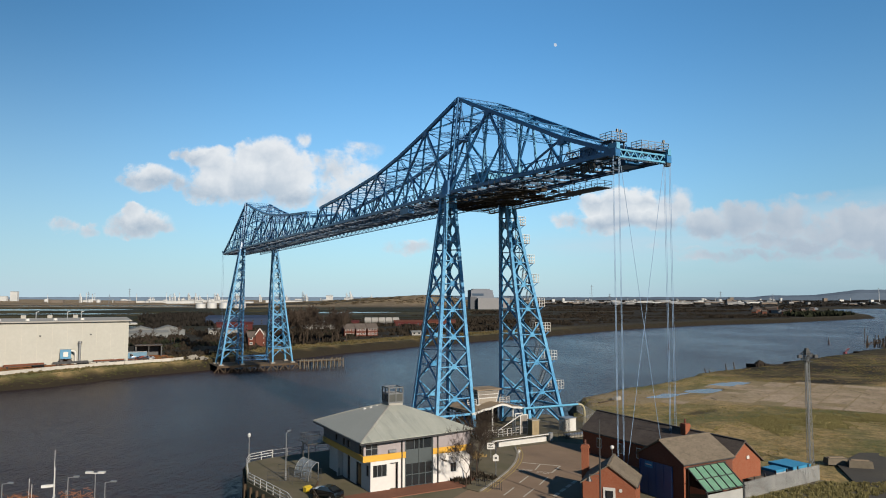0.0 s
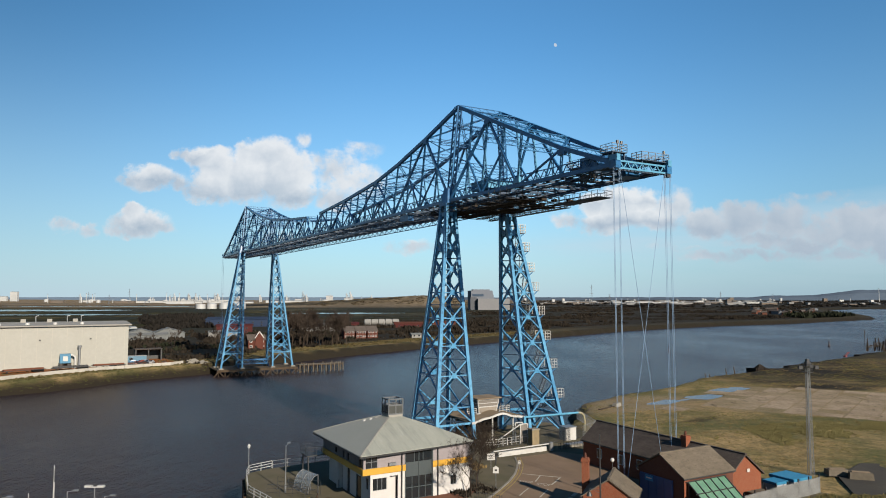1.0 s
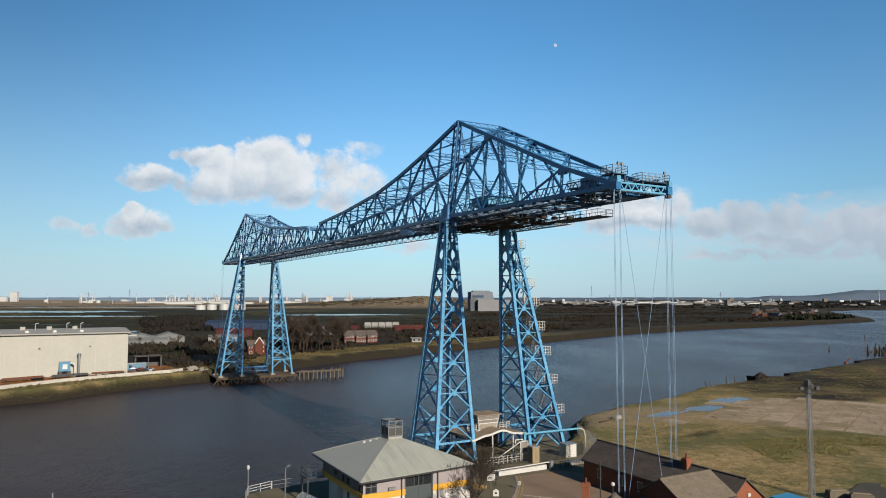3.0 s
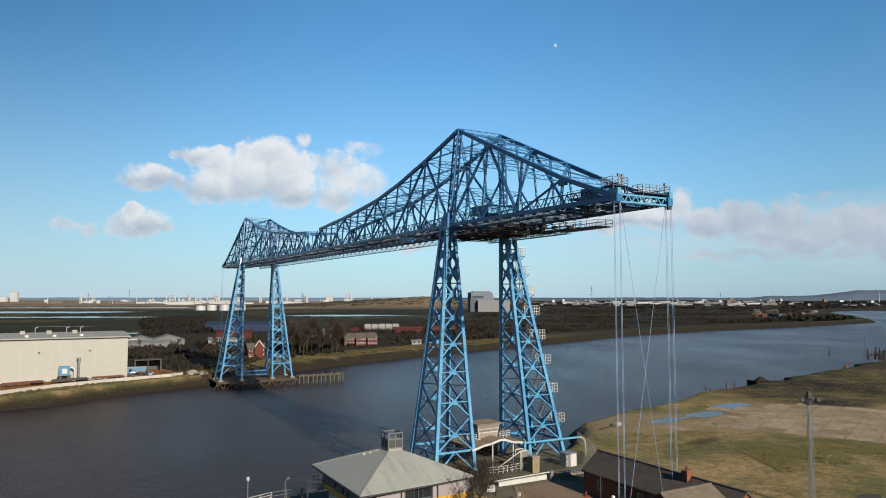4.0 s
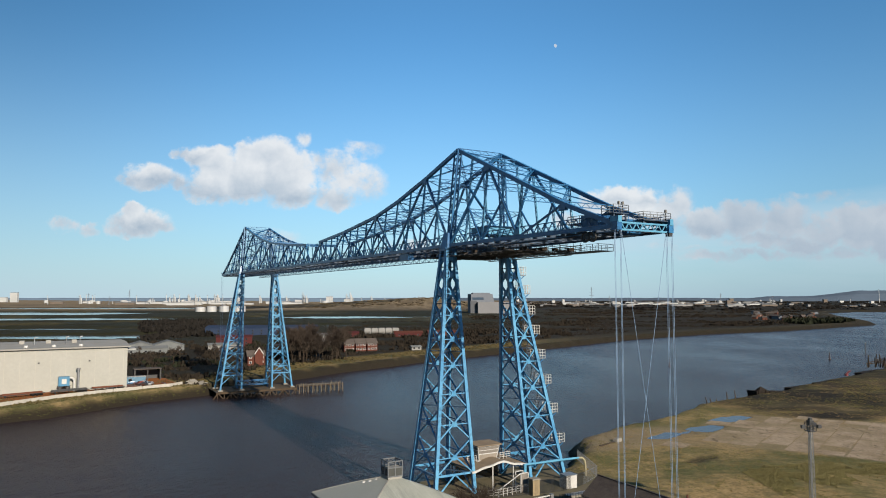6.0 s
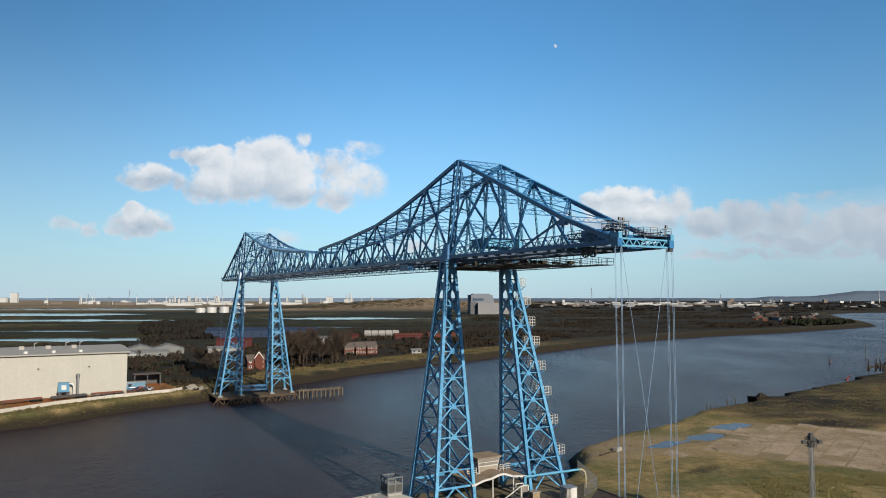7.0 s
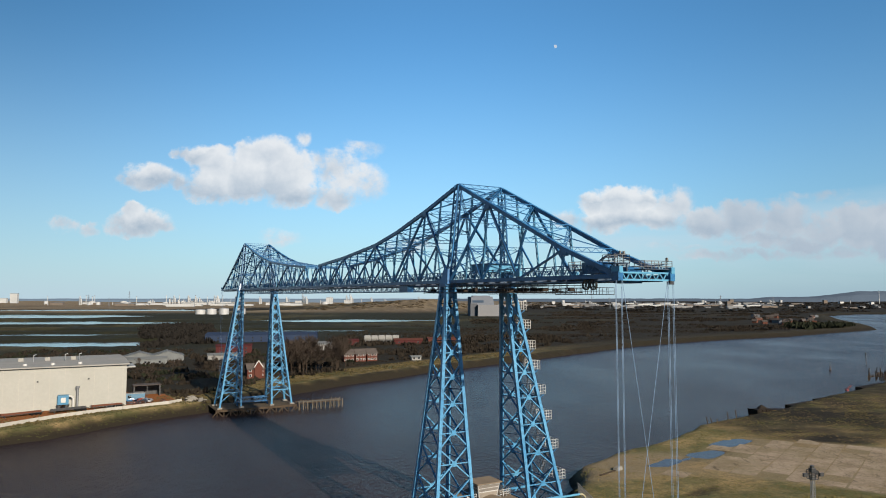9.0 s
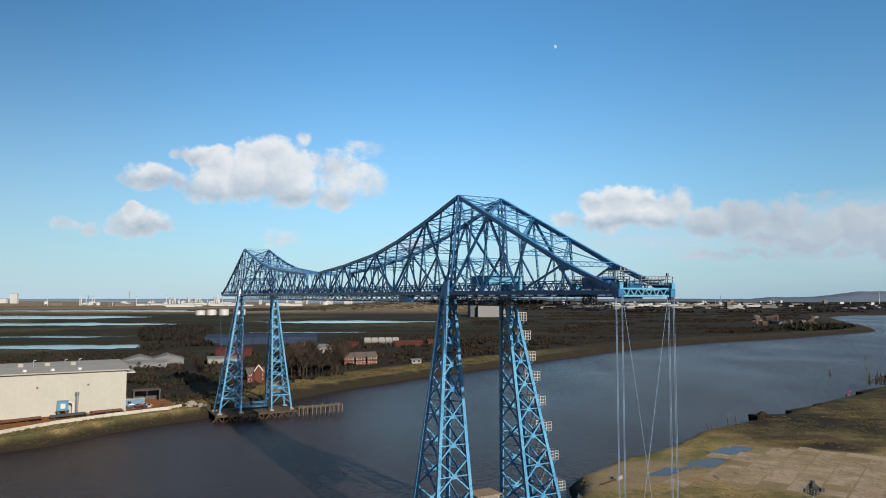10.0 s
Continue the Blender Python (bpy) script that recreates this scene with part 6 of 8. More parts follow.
# green lean-to at its sunny side
lt = thing("lean_to", "lean-to with a green translucent roof and grey sheet walls", "lean-to", SITE)
GREEN = Shader("green_translucent_sheet", (0.14, 0.30, 0.19), 0.35)
GREEN.colour(GREEN.noise(0.8, 5), (0.22, 0.40, 0.27), 0.8)
GREEN.colour(GREEN.noise(5, 4), (0.10, 0.22, 0.14), 0.4)
N = 5
for i in range(N):
    a, b = -1.2 + 6.4 * i / N, -1.2 + 6.4 * (i + 1) / N - 0.05
    part("roof_sheet", Geo().add([(a, -55.8, 9.35), (b, -55.8, 9.35), (b, -58.6, 7.2), (a, -58.6, 7.2), (a, -55.8, 9.31), (b, -55.8, 9.31), (b, -58.6, 7.16), (a, -58.6, 7.16)],
                                 [(3, 2, 1, 0), (4, 5, 6, 7), (2, 3, 7, 6), (0, 1, 5, 4), (0, 4, 7, 3), (1, 2, 6, 5)]), GREEN.mat, lt)
for i in range(N + 1):
    a = -1.25 + 6.4 * i / N
    part("rafter", Geo().beam((a, -55.8, 9.4), (a, -58.7, 7.2), 0.1, 0.14), DARK, lt)
for y, z in ((-55.85, 9.45), (-57.2, 8.35), (-58.6, 7.25)):
    part("purlin", Geo().beam((-1.5, y, z), (5.4, y, z), 0.09, 0.09), DARK, lt)
SHEET = plain("grey_corrugated_sheet", (0.44, 0.44, 0.42), 0.6, other=(0.33, 0.33, 0.31), scale=0.4)
part("sheet_wall", Geo().box(-1.0, 5.0, -58.5, -58.42, Q - 0.1, 6.9), SHEET, lt)
part("frame_post", Geo().box(-1.25, -1.1, -58.6, -58.45, Q - 0.1, 7.2).box(5.0, 5.15, -58.6, -58.45, Q - 0.1, 7.2).box(-1.25, -1.1, -56, -55.85, Q - 0.1, 9.2), DARK, lt)
part("side_glazing", Geo().box(-1.2, -1.15, -58.4, -56.0, Q, 7.4), GLASS, lt)

# gatehouse nearest the camera
gh = gable_house(pose(20.4, 85.4, 0, 0, 0, -20.5), 6.1, 5.4, 7.75, 9.85, "small red brick gatehouse with a brown tiled roof", "gatehouse", BRICK, TILE_BROWN, 0.22, "y")
wn_ = part("window", Geo().box(-0.65, 0.75, -2.8, -2.66, 5.4, 7.35), WHITE, gh, "white window surround")
part("pane", Geo().box(-0.4, 0.5, -2.83, -2.81, 5.5, 7.0), GLASS, wn_)
part("house_vent", Geo().tube((1.35, -2.8, 7.1), (1.35, -2.66, 7.1), 0.2, 12), WHITE, gh, "round white wall vent")
chimney(pose(18.0, 89.2, 0, 0, 0, -20), 0.85, 0.9, Q - 0.3, 11.0, "red brick chimney beside the gatehouse", 1)
# tall dark column with a lantern arm before it
col = thing("lamp_column", "tall black lamp column with a bell-shaped lantern", "lamp post", pose(17.95, 80.6, Q))
part("column", Geo().tube((0, 0, 0), (0, 0, 10.6), 0.12, 8, 0.06), DARK, col)
part("arm", Geo().beam((0, 0, 4.4), (-1.3, -0.2, 4.5), 0.06).beam((0, 0, 3.9), (-1.0, -0.15, 4.45), 0.04), DARK, col)
part("lantern", Geo().tube((-1.3, -0.2, 4.5), (-1.3, -0.2, 4.2), 0.05, 8).tube((-1.3, -0.2, 4.2), (-1.3, -0.2, 3.75), 0.12, 10, 0.36), DARK, col)
cc = thing("camera_pole", "pole with a white dome camera behind the gatehouse", "pole", pose(22.1, 92.2, Q))
part("pole", Geo().tube((0, 0, 0), (0, 0, 4.75), 0.07, 8), DARK, cc)
g = Geo()
for k in range(6):
    a, b = -math.pi / 2 + k * math.pi / 6, -math.pi / 2 + (k + 1) * math.pi / 6
    g.tube((0, 0, 5.0 + 0.28 * math.sin(a)), (0, 0, 5.0 + 0.28 * math.sin(b)), 0.28 * math.cos(a) + 0.002, 12, 0.28 * math.cos(b) + 0.002)
part("dome", g, WHITE, cc)

# ---- fence, containers, mast and blocks on the yard side
pal = thing("palisade_fence", "galvanised steel palisade fence with dark posts", "fence", SITE)
GALV = plain("galvanised_pales", (0.52, 0.52, 0.50), 0.5, 0.35, other=(0.36, 0.36, 0.35), scale=0.6)
line = [(5.3, -58.6), (7.0, -57.2), (14.0, -56.6), (23.6, -56.2)]
for a, b in zip(line, line[1:]):
    a, b = Vector((*a, 0)), Vector((*b, 0))
    n = round((b - a).length / 0.21)
    for i in range(n):
        p = a.lerp(b, (i + 0.5) / n)
        d = (b - a).normalized() * 0.075
        part("pale", Geo().add([(p.x - d.x, p.y - d.y, Q), (p.x + d.x, p.y + d.y, Q), (p.x + d.x, p.y + d.y, Q + 1.95), (p.x, p.y, Q + 2.1), (p.x - d.x, p.y - d.y, Q + 1.95),
                                (p.x - d.x, p.y - d.y + 0.03, Q), (p.x + d.x, p.y + d.y + 0.03, Q), (p.x + d.x, p.y + d.y + 0.03, Q + 1.95), (p.x, p.y + 0.03, Q + 2.1), (p.x - d.x, p.y - d.y + 0.03, Q + 1.95)],
                               [(0, 1, 2, 3, 4), (9, 8, 7, 6, 5), (0, 4, 9, 5), (1, 6, 7, 2), (2, 7, 8, 3), (3, 8, 9, 4)]), GALV, pal)
    m = max(1, round((b - a).length / 2.6))
    for i in range(m + 1):
        p = a.lerp(b, i / m)
        part("post", Geo().box(p.x - 0.07, p.x + 0.07, p.y + 0.06, p.y + 0.2, Q - 0.2, Q + 2.4), DARK, pal)
    for z in (0.4, 1.7):
        part("rail", Geo().beam((a.x, a.y + 0.07, Q + z), (b.x, b.y + 0.07, Q + z), 0.06), GALV, pal)
CONT_BLUE = plain("blue_container_roof", (0.03, 0.27, 0.50), 0.5, other=(0.05, 0.33, 0.55), scale=0.5)
for x0, x1, y0, y1, h in ((17.2, 19.5, -54.2, -52.2, 1.65), (20.0, 23.7, -54.8, -51.2, 1.85)):
    ct = thing("storage_container", "white storage container with a blue roof behind the fence", "container", SITE, "containers")
    part("container_body", Geo().box(x0, x1, y0, y1, Q - 0.8, Q + h - 0.35), plain("container_white", (0.60, 0.62, 0.64), 0.5), ct)
    part("container_roof", Geo().box(x0 - 0.08, x1 + 0.08, y0 - 0.08, y1 + 0.08, Q + h - 0.35, Q + h), CONT_BLUE, ct)
    part("ribs", Geo().box(x0 - 0.03, x0, y0 + 0.2, y0 + 0.3, Q, Q + h - 0.4).box(x0 - 0.03, x0, y1 - 0.3, y1 - 0.2, Q, Q + h - 0.4), STEEL, ct)
shed2 = thing("brick_outhouse", "low brick outhouse with a dark felt roof", "outhouse", SITE)
part("outhouse_wall", Geo().box(10.4, 12.8, -56.1, -55.05, Q - 0.2, 6.5), BRICK_DARK, shed2)
part("outhouse_roof", Geo().box(10.2, 13.0, -56.3, -55.0, 6.52, 6.66), TILE_BROWN, shed2)
mast = thing("floodlight_mast", "grey lattice floodlight mast with a ladder", "mast", pose(54.6, 105.0, 4.6, 0, 0, 12))
for s, t in ((-1, -1), (1, -1), (1, 1), (-1, 1)):
    part("mast_leg", Geo().beam((0.33 * s, 0.33 * t, 0), (0.2 * s, 0.2 * t, 16.0), 0.08), STEEL, mast)
for k in range(16):
    z0, z1 = k * 1.0, k + 1.0
    g = Geo()
    for (s, t), (s2, t2) in (((-1, -1), (1, -1)), ((1, -1), (1, 1)), ((1, 1), (-1, 1)), ((-1, 1), (-1, -1))):
        r0, r1 = 0.33 - 0.13 * z0 / 16, 0.33 - 0.13 * z1 / 16
        g.beam((r0 * s, r0 * t, z0), (r1 * s2, r1 * t2, z1), 0.04).beam((r1 * s, r1 * t, z1), (r1 * s2, r1 * t2, z1), 0.035)
    part("mast_bracing", g, STEEL, mast)
head = part("mast_platform", Geo().box(-0.55, 0.55, -0.55, 0.55, 15.4, 15.5), DARK, mast)
part("platform_cage", Geo().rail([(-0.55, -0.55, 15.5), (0.55, -0.55, 15.5), (0.55, 0.55, 15.5), (-0.55, 0.55, 15.5), (-0.55, -0.55, 15.5)], 1.2, 0.55, 0.07, 4), DARK, head)
for x, y in ((-1.6, -0.4), (0.9, -0.7), (1.0, 0.4)):
    g = Geo().beam((0, 0, 16.0), (x, y, 16.1), 0.06).box(x - 0.3, x + 0.3, y - 0.22, y + 0.1, 15.95, 16.45)
    part("floodlight", g, DARK, mast)
part("beacon_box", Geo().box(-0.35, 0.35, -0.35, 0.35, 16.4, 17.0).box(-0.22, 0.22, -0.22, 0.22, 17.0, 17.4), DARK, mast)
part("ladder", Geo().rail([(-0.55, -0.5, 0.2), (-0.55, -0.45, 0.21)], 15.0, 9, 0.05, 30), STEEL, mast)
for (cx, cy, L, W, hh, r) in ((58.2, 104.6, 3.2, 1.5, 0.9, 0), (60.4, 102.3, 3.2, 1.3, 1.0, -18)):
    b = thing("concrete_block", "long weathered concrete block lying on the yard", "block", pose(cx, cy, 5.0, 0, 0, r), "concrete blocks")
    part("block_body", Geo().add([(-L / 2, -W / 2, 0), (L / 2, -W / 2, 0), (L / 2, W / 2, 0), (-L / 2, W / 2, 0), (-L / 2 + 0.1, -W / 2 + 0.12, hh), (L / 2 - 0.15, -W / 2 + 0.1, hh), (L / 2 - 0.1, W / 2 - 0.1, hh * 0.96), (-L / 2 + 0.1, W / 2 - 0.1, hh)],
                                 [(0, 3, 2, 1), (4, 5, 6, 7), (0, 1, 5, 4), (1, 2, 6, 5), (2, 3, 7, 6), (3, 0, 4, 7)]), plain("stained_block_concrete", (0.20, 0.17, 0.13), 0.9), b)
    part("block_top", Geo().box(-L / 2 + 0.4, L / 2 - 0.5, -W / 2 + 0.4, W / 2 - 0.4, hh, hh + 0.12), BROWN_ROOF, b)

# ---- fishing boat and lamps in the dock, mostly below the view
def boat(m, label):
    b = thing("fishing_boat", label, "boat", m)
    st = [(-5.5, 1.5, 1.3), (-3, 1.9, 1.1), (1, 1.95, 1.1), (4, 1.4, 1.5), (6.2, 0.06, 2.2)]
    g = Geo()
    vs_ = []
    for x, w, z in st:
        vs_ += [(x, -w, z), (x, -w * 0.6, -0.5), (x, w * 0.6, -0.5), (x, w, z)]
    fs_ = [(0, 1, 2, 3)]
    for k in range(len(st) - 1):
        o = k * 4
        fs_ += [(o, o + 4, o + 5, o + 1), (o + 1, o + 5, o + 6, o + 2), (o + 2, o + 6, o + 7, o + 3), (o + 3, o + 7, o + 4, o)]
    part("hull", Geo().add(vs_, fs_), plain("boat_hull_paint", (0.05, 0.12, 0.28), 0.4), b)
    wh = part("wheelhouse", Geo().box(-1.5, 1.4, -1.2, 1.2, 1.1, 4.6).box(-1.8, 1.7, -1.4, 1.4, 4.6, 4.75), WHITE, b)
    part("wheelhouse_window", Geo().box(1.4, 1.42, -1.0, 1.0, 3.4, 4.3), GLASS, wh)
    part("mast", Geo().tube((-0.4, 0, 4.7), (-0.4, 0, 10.2), 0.12, 8, 0.07), WHITE, b)
    part("mast_arm", Geo().beam((-0.4, 0, 8.2), (-1.7, 0.0, 8.2), 0.28, 0.3), WHITE, b)
    part("mast_arm", Geo().beam((-0.4, -0.7, 6.9), (-0.4, 0.7, 6.9), 0.2), WHITE, b)
    part("radar", Geo().tube((-0.9, 0, 6.0), (-0.9, 0, 6.6), 0.45, 10), WHITE, b)
    for k, (x, h) in enumerate(((-0.4, 12.2), (-2.6, 8.6), (-2.9, 9.2), (0.8, 7.4))):
        part("aerial", Geo().tube((x, 0.3 * k - 0.4, 4.7), (x, 0.3 * k - 0.4, h), 0.03, 5), WHITE, b)
    part("gantry", Geo().tube((-4.6, -1.2, 1.3), (-4.6, -1.0, 7.2), 0.1, 6).tube((-4.6, 1.2, 1.3), (-4.6, 1.0, 7.2), 0.1, 6).tube((-4.6, -1.0, 7.2), (-4.6, 1.0, 7.2), 0.1, 6), plain("rust_orange", (0.34, 0.15, 0.07), 0.8), b)
    rb = random.Random(9)
    g = Geo()
    for k in range(260):
        x, y, z = (-4 if k % 3 else 1.6) + rb.uniform(-1.6, 1.6), rb.uniform(-1, 1), 6.9 + rb.uniform(-0.9, 0.5)
        g.beam((x, y, z), (x + rb.uniform(-0.7, 0.7), y + rb.uniform(-0.5, 0.5), z + rb.uniform(-0.4, 0.4)), 0.05)
    part("net", g, plain("orange_net", (0.33, 0.14, 0.07), 0.9), b)
    return b


boat(pose(-44.0, 80.5, 0.0, 0, 0, 25), "fishing boat with white mast and orange nets in dock")
for x, y, z1, kind_ in ((-42.0, 85, 8.2, "twin"), (-40.6, 84.6, 7.2, "arm"), (-45.4, 85.2, 7.6, "arm"), (-53.0, 84.6, 7.0, "arm")):
    lamp_post(pose(x, y, 0.2), z1, "tall dockside lamp post rising from a pontoon", kind_)
pt = thing("pontoon", "floating timber pontoon in the dock", "pontoon")
part("pontoon_deck", Geo().box(-53, -37.5, 83.6, 86.0, -0.4, 0.22), TIMBER, pt)

# ---------------------------------------------------------------- waste ground and shore clutter on the near side
rw = random.Random(21)
SLAB_MAT = Shader("old_concrete_slab", (0.54, 0.425, 0.305), 0.92)
SLAB_MAT.colour(SLAB_MAT.random(), (0.50, 0.385, 0.27), 0.6)
SLAB_MAT.colour(SLAB_MAT.noise(0.16, 7, 0.75, None, 0.44, 0.66), (0.27, 0.20, 0.125), 0.8)
SLAB_MAT.colour(SLAB_MAT.noise(1.3, 6, 0.75, None, 0.5, 0.62), (0.15, 0.12, 0.07), 0.55)
SLAB_MAT.colour(SLAB_MAT.noise(0.055, 6, 0.7, None, 0.46, 0.60), (0.30, 0.235, 0.135), 0.75)
SLAB_MAT.colour(SLAB_MAT.noise(0.5, 5, 0.8, SLAB_MAT.place((1, 0.25, 1), (0, 0, 0.9)), 0.58, 0.64), (0.09, 0.075, 0.045), 0.7)
SLAB_MAT.bump(SLAB_MAT.noise(2.5, 5), 0.4, 0.05)
slabs = tagged(new("concrete_apron"), "cracked old concrete apron with weeds in its joints", "apron", kind="structure")
slabs.matrix_basis = SITE
cnt = 0
DA, DB = (0.404, -0.915), (0.915, 0.404)      # the slabs run along the apron's own edge
for i in range(-7, 17):
    for j in range(-2, 20):
        def at(a, b):
            return (70 + (i * 6.3 + a) * DA[0] + (j * 6.0 + b) * DB[0], 6 + (i * 6.3 + a) * DA[1] + (j * 6.0 + b) * DB[1])
        (v, u), (v2, u2) = at(0, 0), at(6.2, 5.9)
        ok = inside(slab_poly, np.array([v, v2]), np.array([u, u2])).all()
        wet = any(((v + v2 - 2 * pv) / 24) ** 2 + ((u + u2 - 2 * pu) / 13.0) ** 2 < 1 for pv, pu in ((87.5, 18.3), (110.5, 26), (71.5, 16.6)))
        if not ok or wet or cnt >= 295 or rw.random() < 0.03 or noise.noise(Vector((v / 14, u / 14, 2.7))) > 0.42:
            continue
        cnt += 1
        L, W = 6.3 - rw.choice((0.06, 0.10, 0.14, 0.4)), 6.0 - rw.choice((0.06, 0.09, 0.14, 0.35))
        c = [(rw.uniform(0, .16), rw.uniform(0, .16)), (L * rw.uniform(0.4, 0.6), rw.uniform(0, .14)), (L - rw.uniform(0, .2), rw.uniform(0, .2)), (L - rw.uniform(0, .2), W - rw.uniform(0, .2)), (rw.uniform(0, .2), W - rw.uniform(0, .2))]
        z = 4.075 + rw.uniform(-0.008, 0.014)
        part("slab", Geo().prism([at(*q) for q in c], 3.8, z), SLAB_MAT.mat, slabs)


def stake(x, y, h, lean):
    s = thing("mooring_stake", "old dark timber stake leaning in the shallows", "stake", pose(x, y, -0.6, lean[0], lean[1], 0), "old stakes")
    part("timber", Geo().tube((0, 0, 0), (0, 0, h), 0.24, 7, 0.16), TIMBER, s)


for x, y, h, a in ((94, 250, 5.0, -14), (95.7, 250.5, 4.6, -16), (97.7, 251, 4.2, -12), (102.5, 254, 6.2, -8), (106, 255, 6.6, -6), (104, 251, 3.2, 3), (108, 253, 3.0, -5), (110, 256, 3.0, 4), (111.5, 258.5, 3.6, -4), (113, 261, 3.4, 5), (115, 264, 3.4, 0), (100, 249.5, 2.6, 4)):
    stake(x, y, h, (rw.uniform(-4, 4), a))
wr = thing("derelict_jetty", "blackened derelict timber jetty hull at the water's edge", "jetty", pose(127, 271, 0, 0, 0, 20) @ Matrix.Diagonal((0.95, 0.9, 0.95, 1)))
BLACK_T = plain("blackened_timber", (0.028, 0.022, 0.018), 0.9, other=(0.05, 0.04, 0.03))
part("hull_wall", Geo().add([(-11, -2.5, 0), (11, -2.5, 0), (12, 2.5, 0), (-11, 2.5, 0), (-11.5, -2.8, 4.6), (10, -2.2, 3.4), (11, 2.2, 3.2), (-11.5, 2.8, 4.4)],
                            [(0, 3, 2, 1), (4, 5, 6, 7), (0, 1, 5, 4), (1, 2, 6, 5), (2, 3, 7, 6), (3, 0, 4, 7)]), BLACK_T, wr)
for k in range(12):
    part("rib", Geo().beam((-10.5 + k * 1.9, -2.9, 0), (-10.7 + k * 1.85, -2.9, 4.9 - k * 0.13 + rw.uniform(-0.3, 0.5)), 0.3), BLACK_T, wr)
part("rubble", Geo().add([(-9, -1.5, 4.2), (-4, -1.6, 4.0), (-4.4, 1.4, 4.0), (-9, 1.3, 4.2), (-7.6, -0.4, 6.0), (-6.2, 0.3, 5.8)], [(0, 1, 5, 4), (1, 2, 5), (2, 3, 4, 5), (3, 0, 4)]), BLACK_T, wr)
for x, y, L, r in ((147, 288, 24, 34), (166, 303, 22, 30), (208, 344, 26, 36)):
    z0 = 0.0
    bg_ = thing("quay_remnant", "dark broken timber quay wall along the shore", "quay wall", pose(x, y, 0, 0, 0, r))
    part("wall_face", Geo().box(-L / 2, L / 2, -1.8, 1.2, -0.5, 3.6), BLACK_T, bg_)
    for k in range(9):
        part("timber_post", Geo().tube((-L / 2 + k * L / 8, -2.0, -0.5), (-L / 2 + k * L / 8, -2.0, 3.7 + rw.uniform(-0.4, 0.6)), 0.3, 7), BLACK_T, bg_)
junk = thing("scrap_gantry", "tangle of grey timber piles and scrap at the shore", "scrap heap", pose(226, 365, 3.2))
for k in range(22):
    x, y = rw.uniform(-7, 7), rw.uniform(-3, 3)
    part("timber_post", Geo().tube((x, y, 0), (x + rw.uniform(-1, 1), y, rw.uniform(3.0, 7.0)), 0.22, 6), BLACK_T if k % 3 else TIMBER, junk)
for k in range(6):
    part("brace", Geo().beam((rw.uniform(-7, 0), 0, rw.uniform(1, 4)), (rw.uniform(0, 7), 0.5, rw.uniform(2, 5)), 0.25), TIMBER, junk)
redm = thing("red_crane_jib", "small collapsed red crane jib on the shore", "crane", pose(185, 322, 3.9, 0, 0, 30) @ Matrix.Diagonal((0.55, 0.55, 0.5, 1)))
RED = plain("red_paint", (0.30, 0.04, 0.03), 0.6)
part("jib", Geo().laced((-3, 0, 0.5), (3.2, 0, 4.2), 0.8, 0.16, 1.0).laced((-3, 0.8, 0.5), (3.2, 0.8, 4.2), 0.8, 0.16, 1.0), RED, redm)
part("crane_base", Geo().box(-3.6, -1.2, -0.6, 1.4, -0.3, 1.2), RED, redm)
buoy = thing("channel_buoy", "dark rusty channel buoy with a cage top on the river", "buoy", pose(245.5, 447.5, 0) @ Matrix.Diagonal((0.6, 0.6, 0.85, 1)))
part("float", Geo().tube((0, 0, -0.6), (0, 0, 0.9), 1.3, 14, 1.1), plain("buoy_red", (0.05, 0.02, 0.02), 0.6), buoy)
part("cage", Geo().tube((0, 0, 0.9), (0, 0, 4.4), 0.8, 8, 0.25), plain("buoy_red_dark", (0.04, 0.02, 0.02), 0.6), buoy)
part("top_mark", Geo().tube((0, 0, 4.4), (0, 0, 5.6), 0.14, 6).tube((0, 0, 5.2), (0, 0, 6.0), 0.35, 8, 0.05), DARK, buoy)
by2 = copy_thing(buoy, pose(128, 400, 0))
tagged(by2, "small dark mooring buoy in mid river", "buoy")
post_w = thing("marker_post", "slim dark marker post standing in the river", "post", pose(288, 480, -1))
part("post", Geo().tube((0, 0, 0), (0, 0, 8.5), 0.25, 7).tube((0, 0, 8.5), (0, 0, 9.6), 0.7, 8, 0.1), DARK, post_w)
brk = thing("concrete_stub", "broken pale concrete stub on the shore", "block", site(56, 17.5, 3.7, 15) @ Matrix.Diagonal((0.6, 0.6, 0.55, 1)))
part("stub", Geo().add([(-2, -1.2, 0), (2.2, -1.2, 0), (2, 1.2, 0), (-2, 1.2, 0), (-1.7, -0.9, 2.0), (1.6, -1.0, 2.3), (1.6, 0.9, 2.2), (-1.8, 0.9, 1.8)],
                       [(0, 3, 2, 1), (4, 5, 6, 7), (0, 1, 5, 4), (1, 2, 6, 5), (2, 3, 7, 6), (3, 0, 4, 7)]), CONCRETE, brk)
part("stub_wall", Geo().box(-13, -2.1, -0.5, 0.4, -0.4, 0.9), TIMBER, brk)

# ---------------------------------------------------------------- vegetation
def twig_mat(name, colour):
    s = Shader(name, colour, 0.95)
    s.colour(s.island(), tuple(c * 0.7 for c in colour), 0.45)
    s.colour(s.noise(0.06, 4), tuple(c * 1.5 for c in colour), 0.5)
    return s.mat


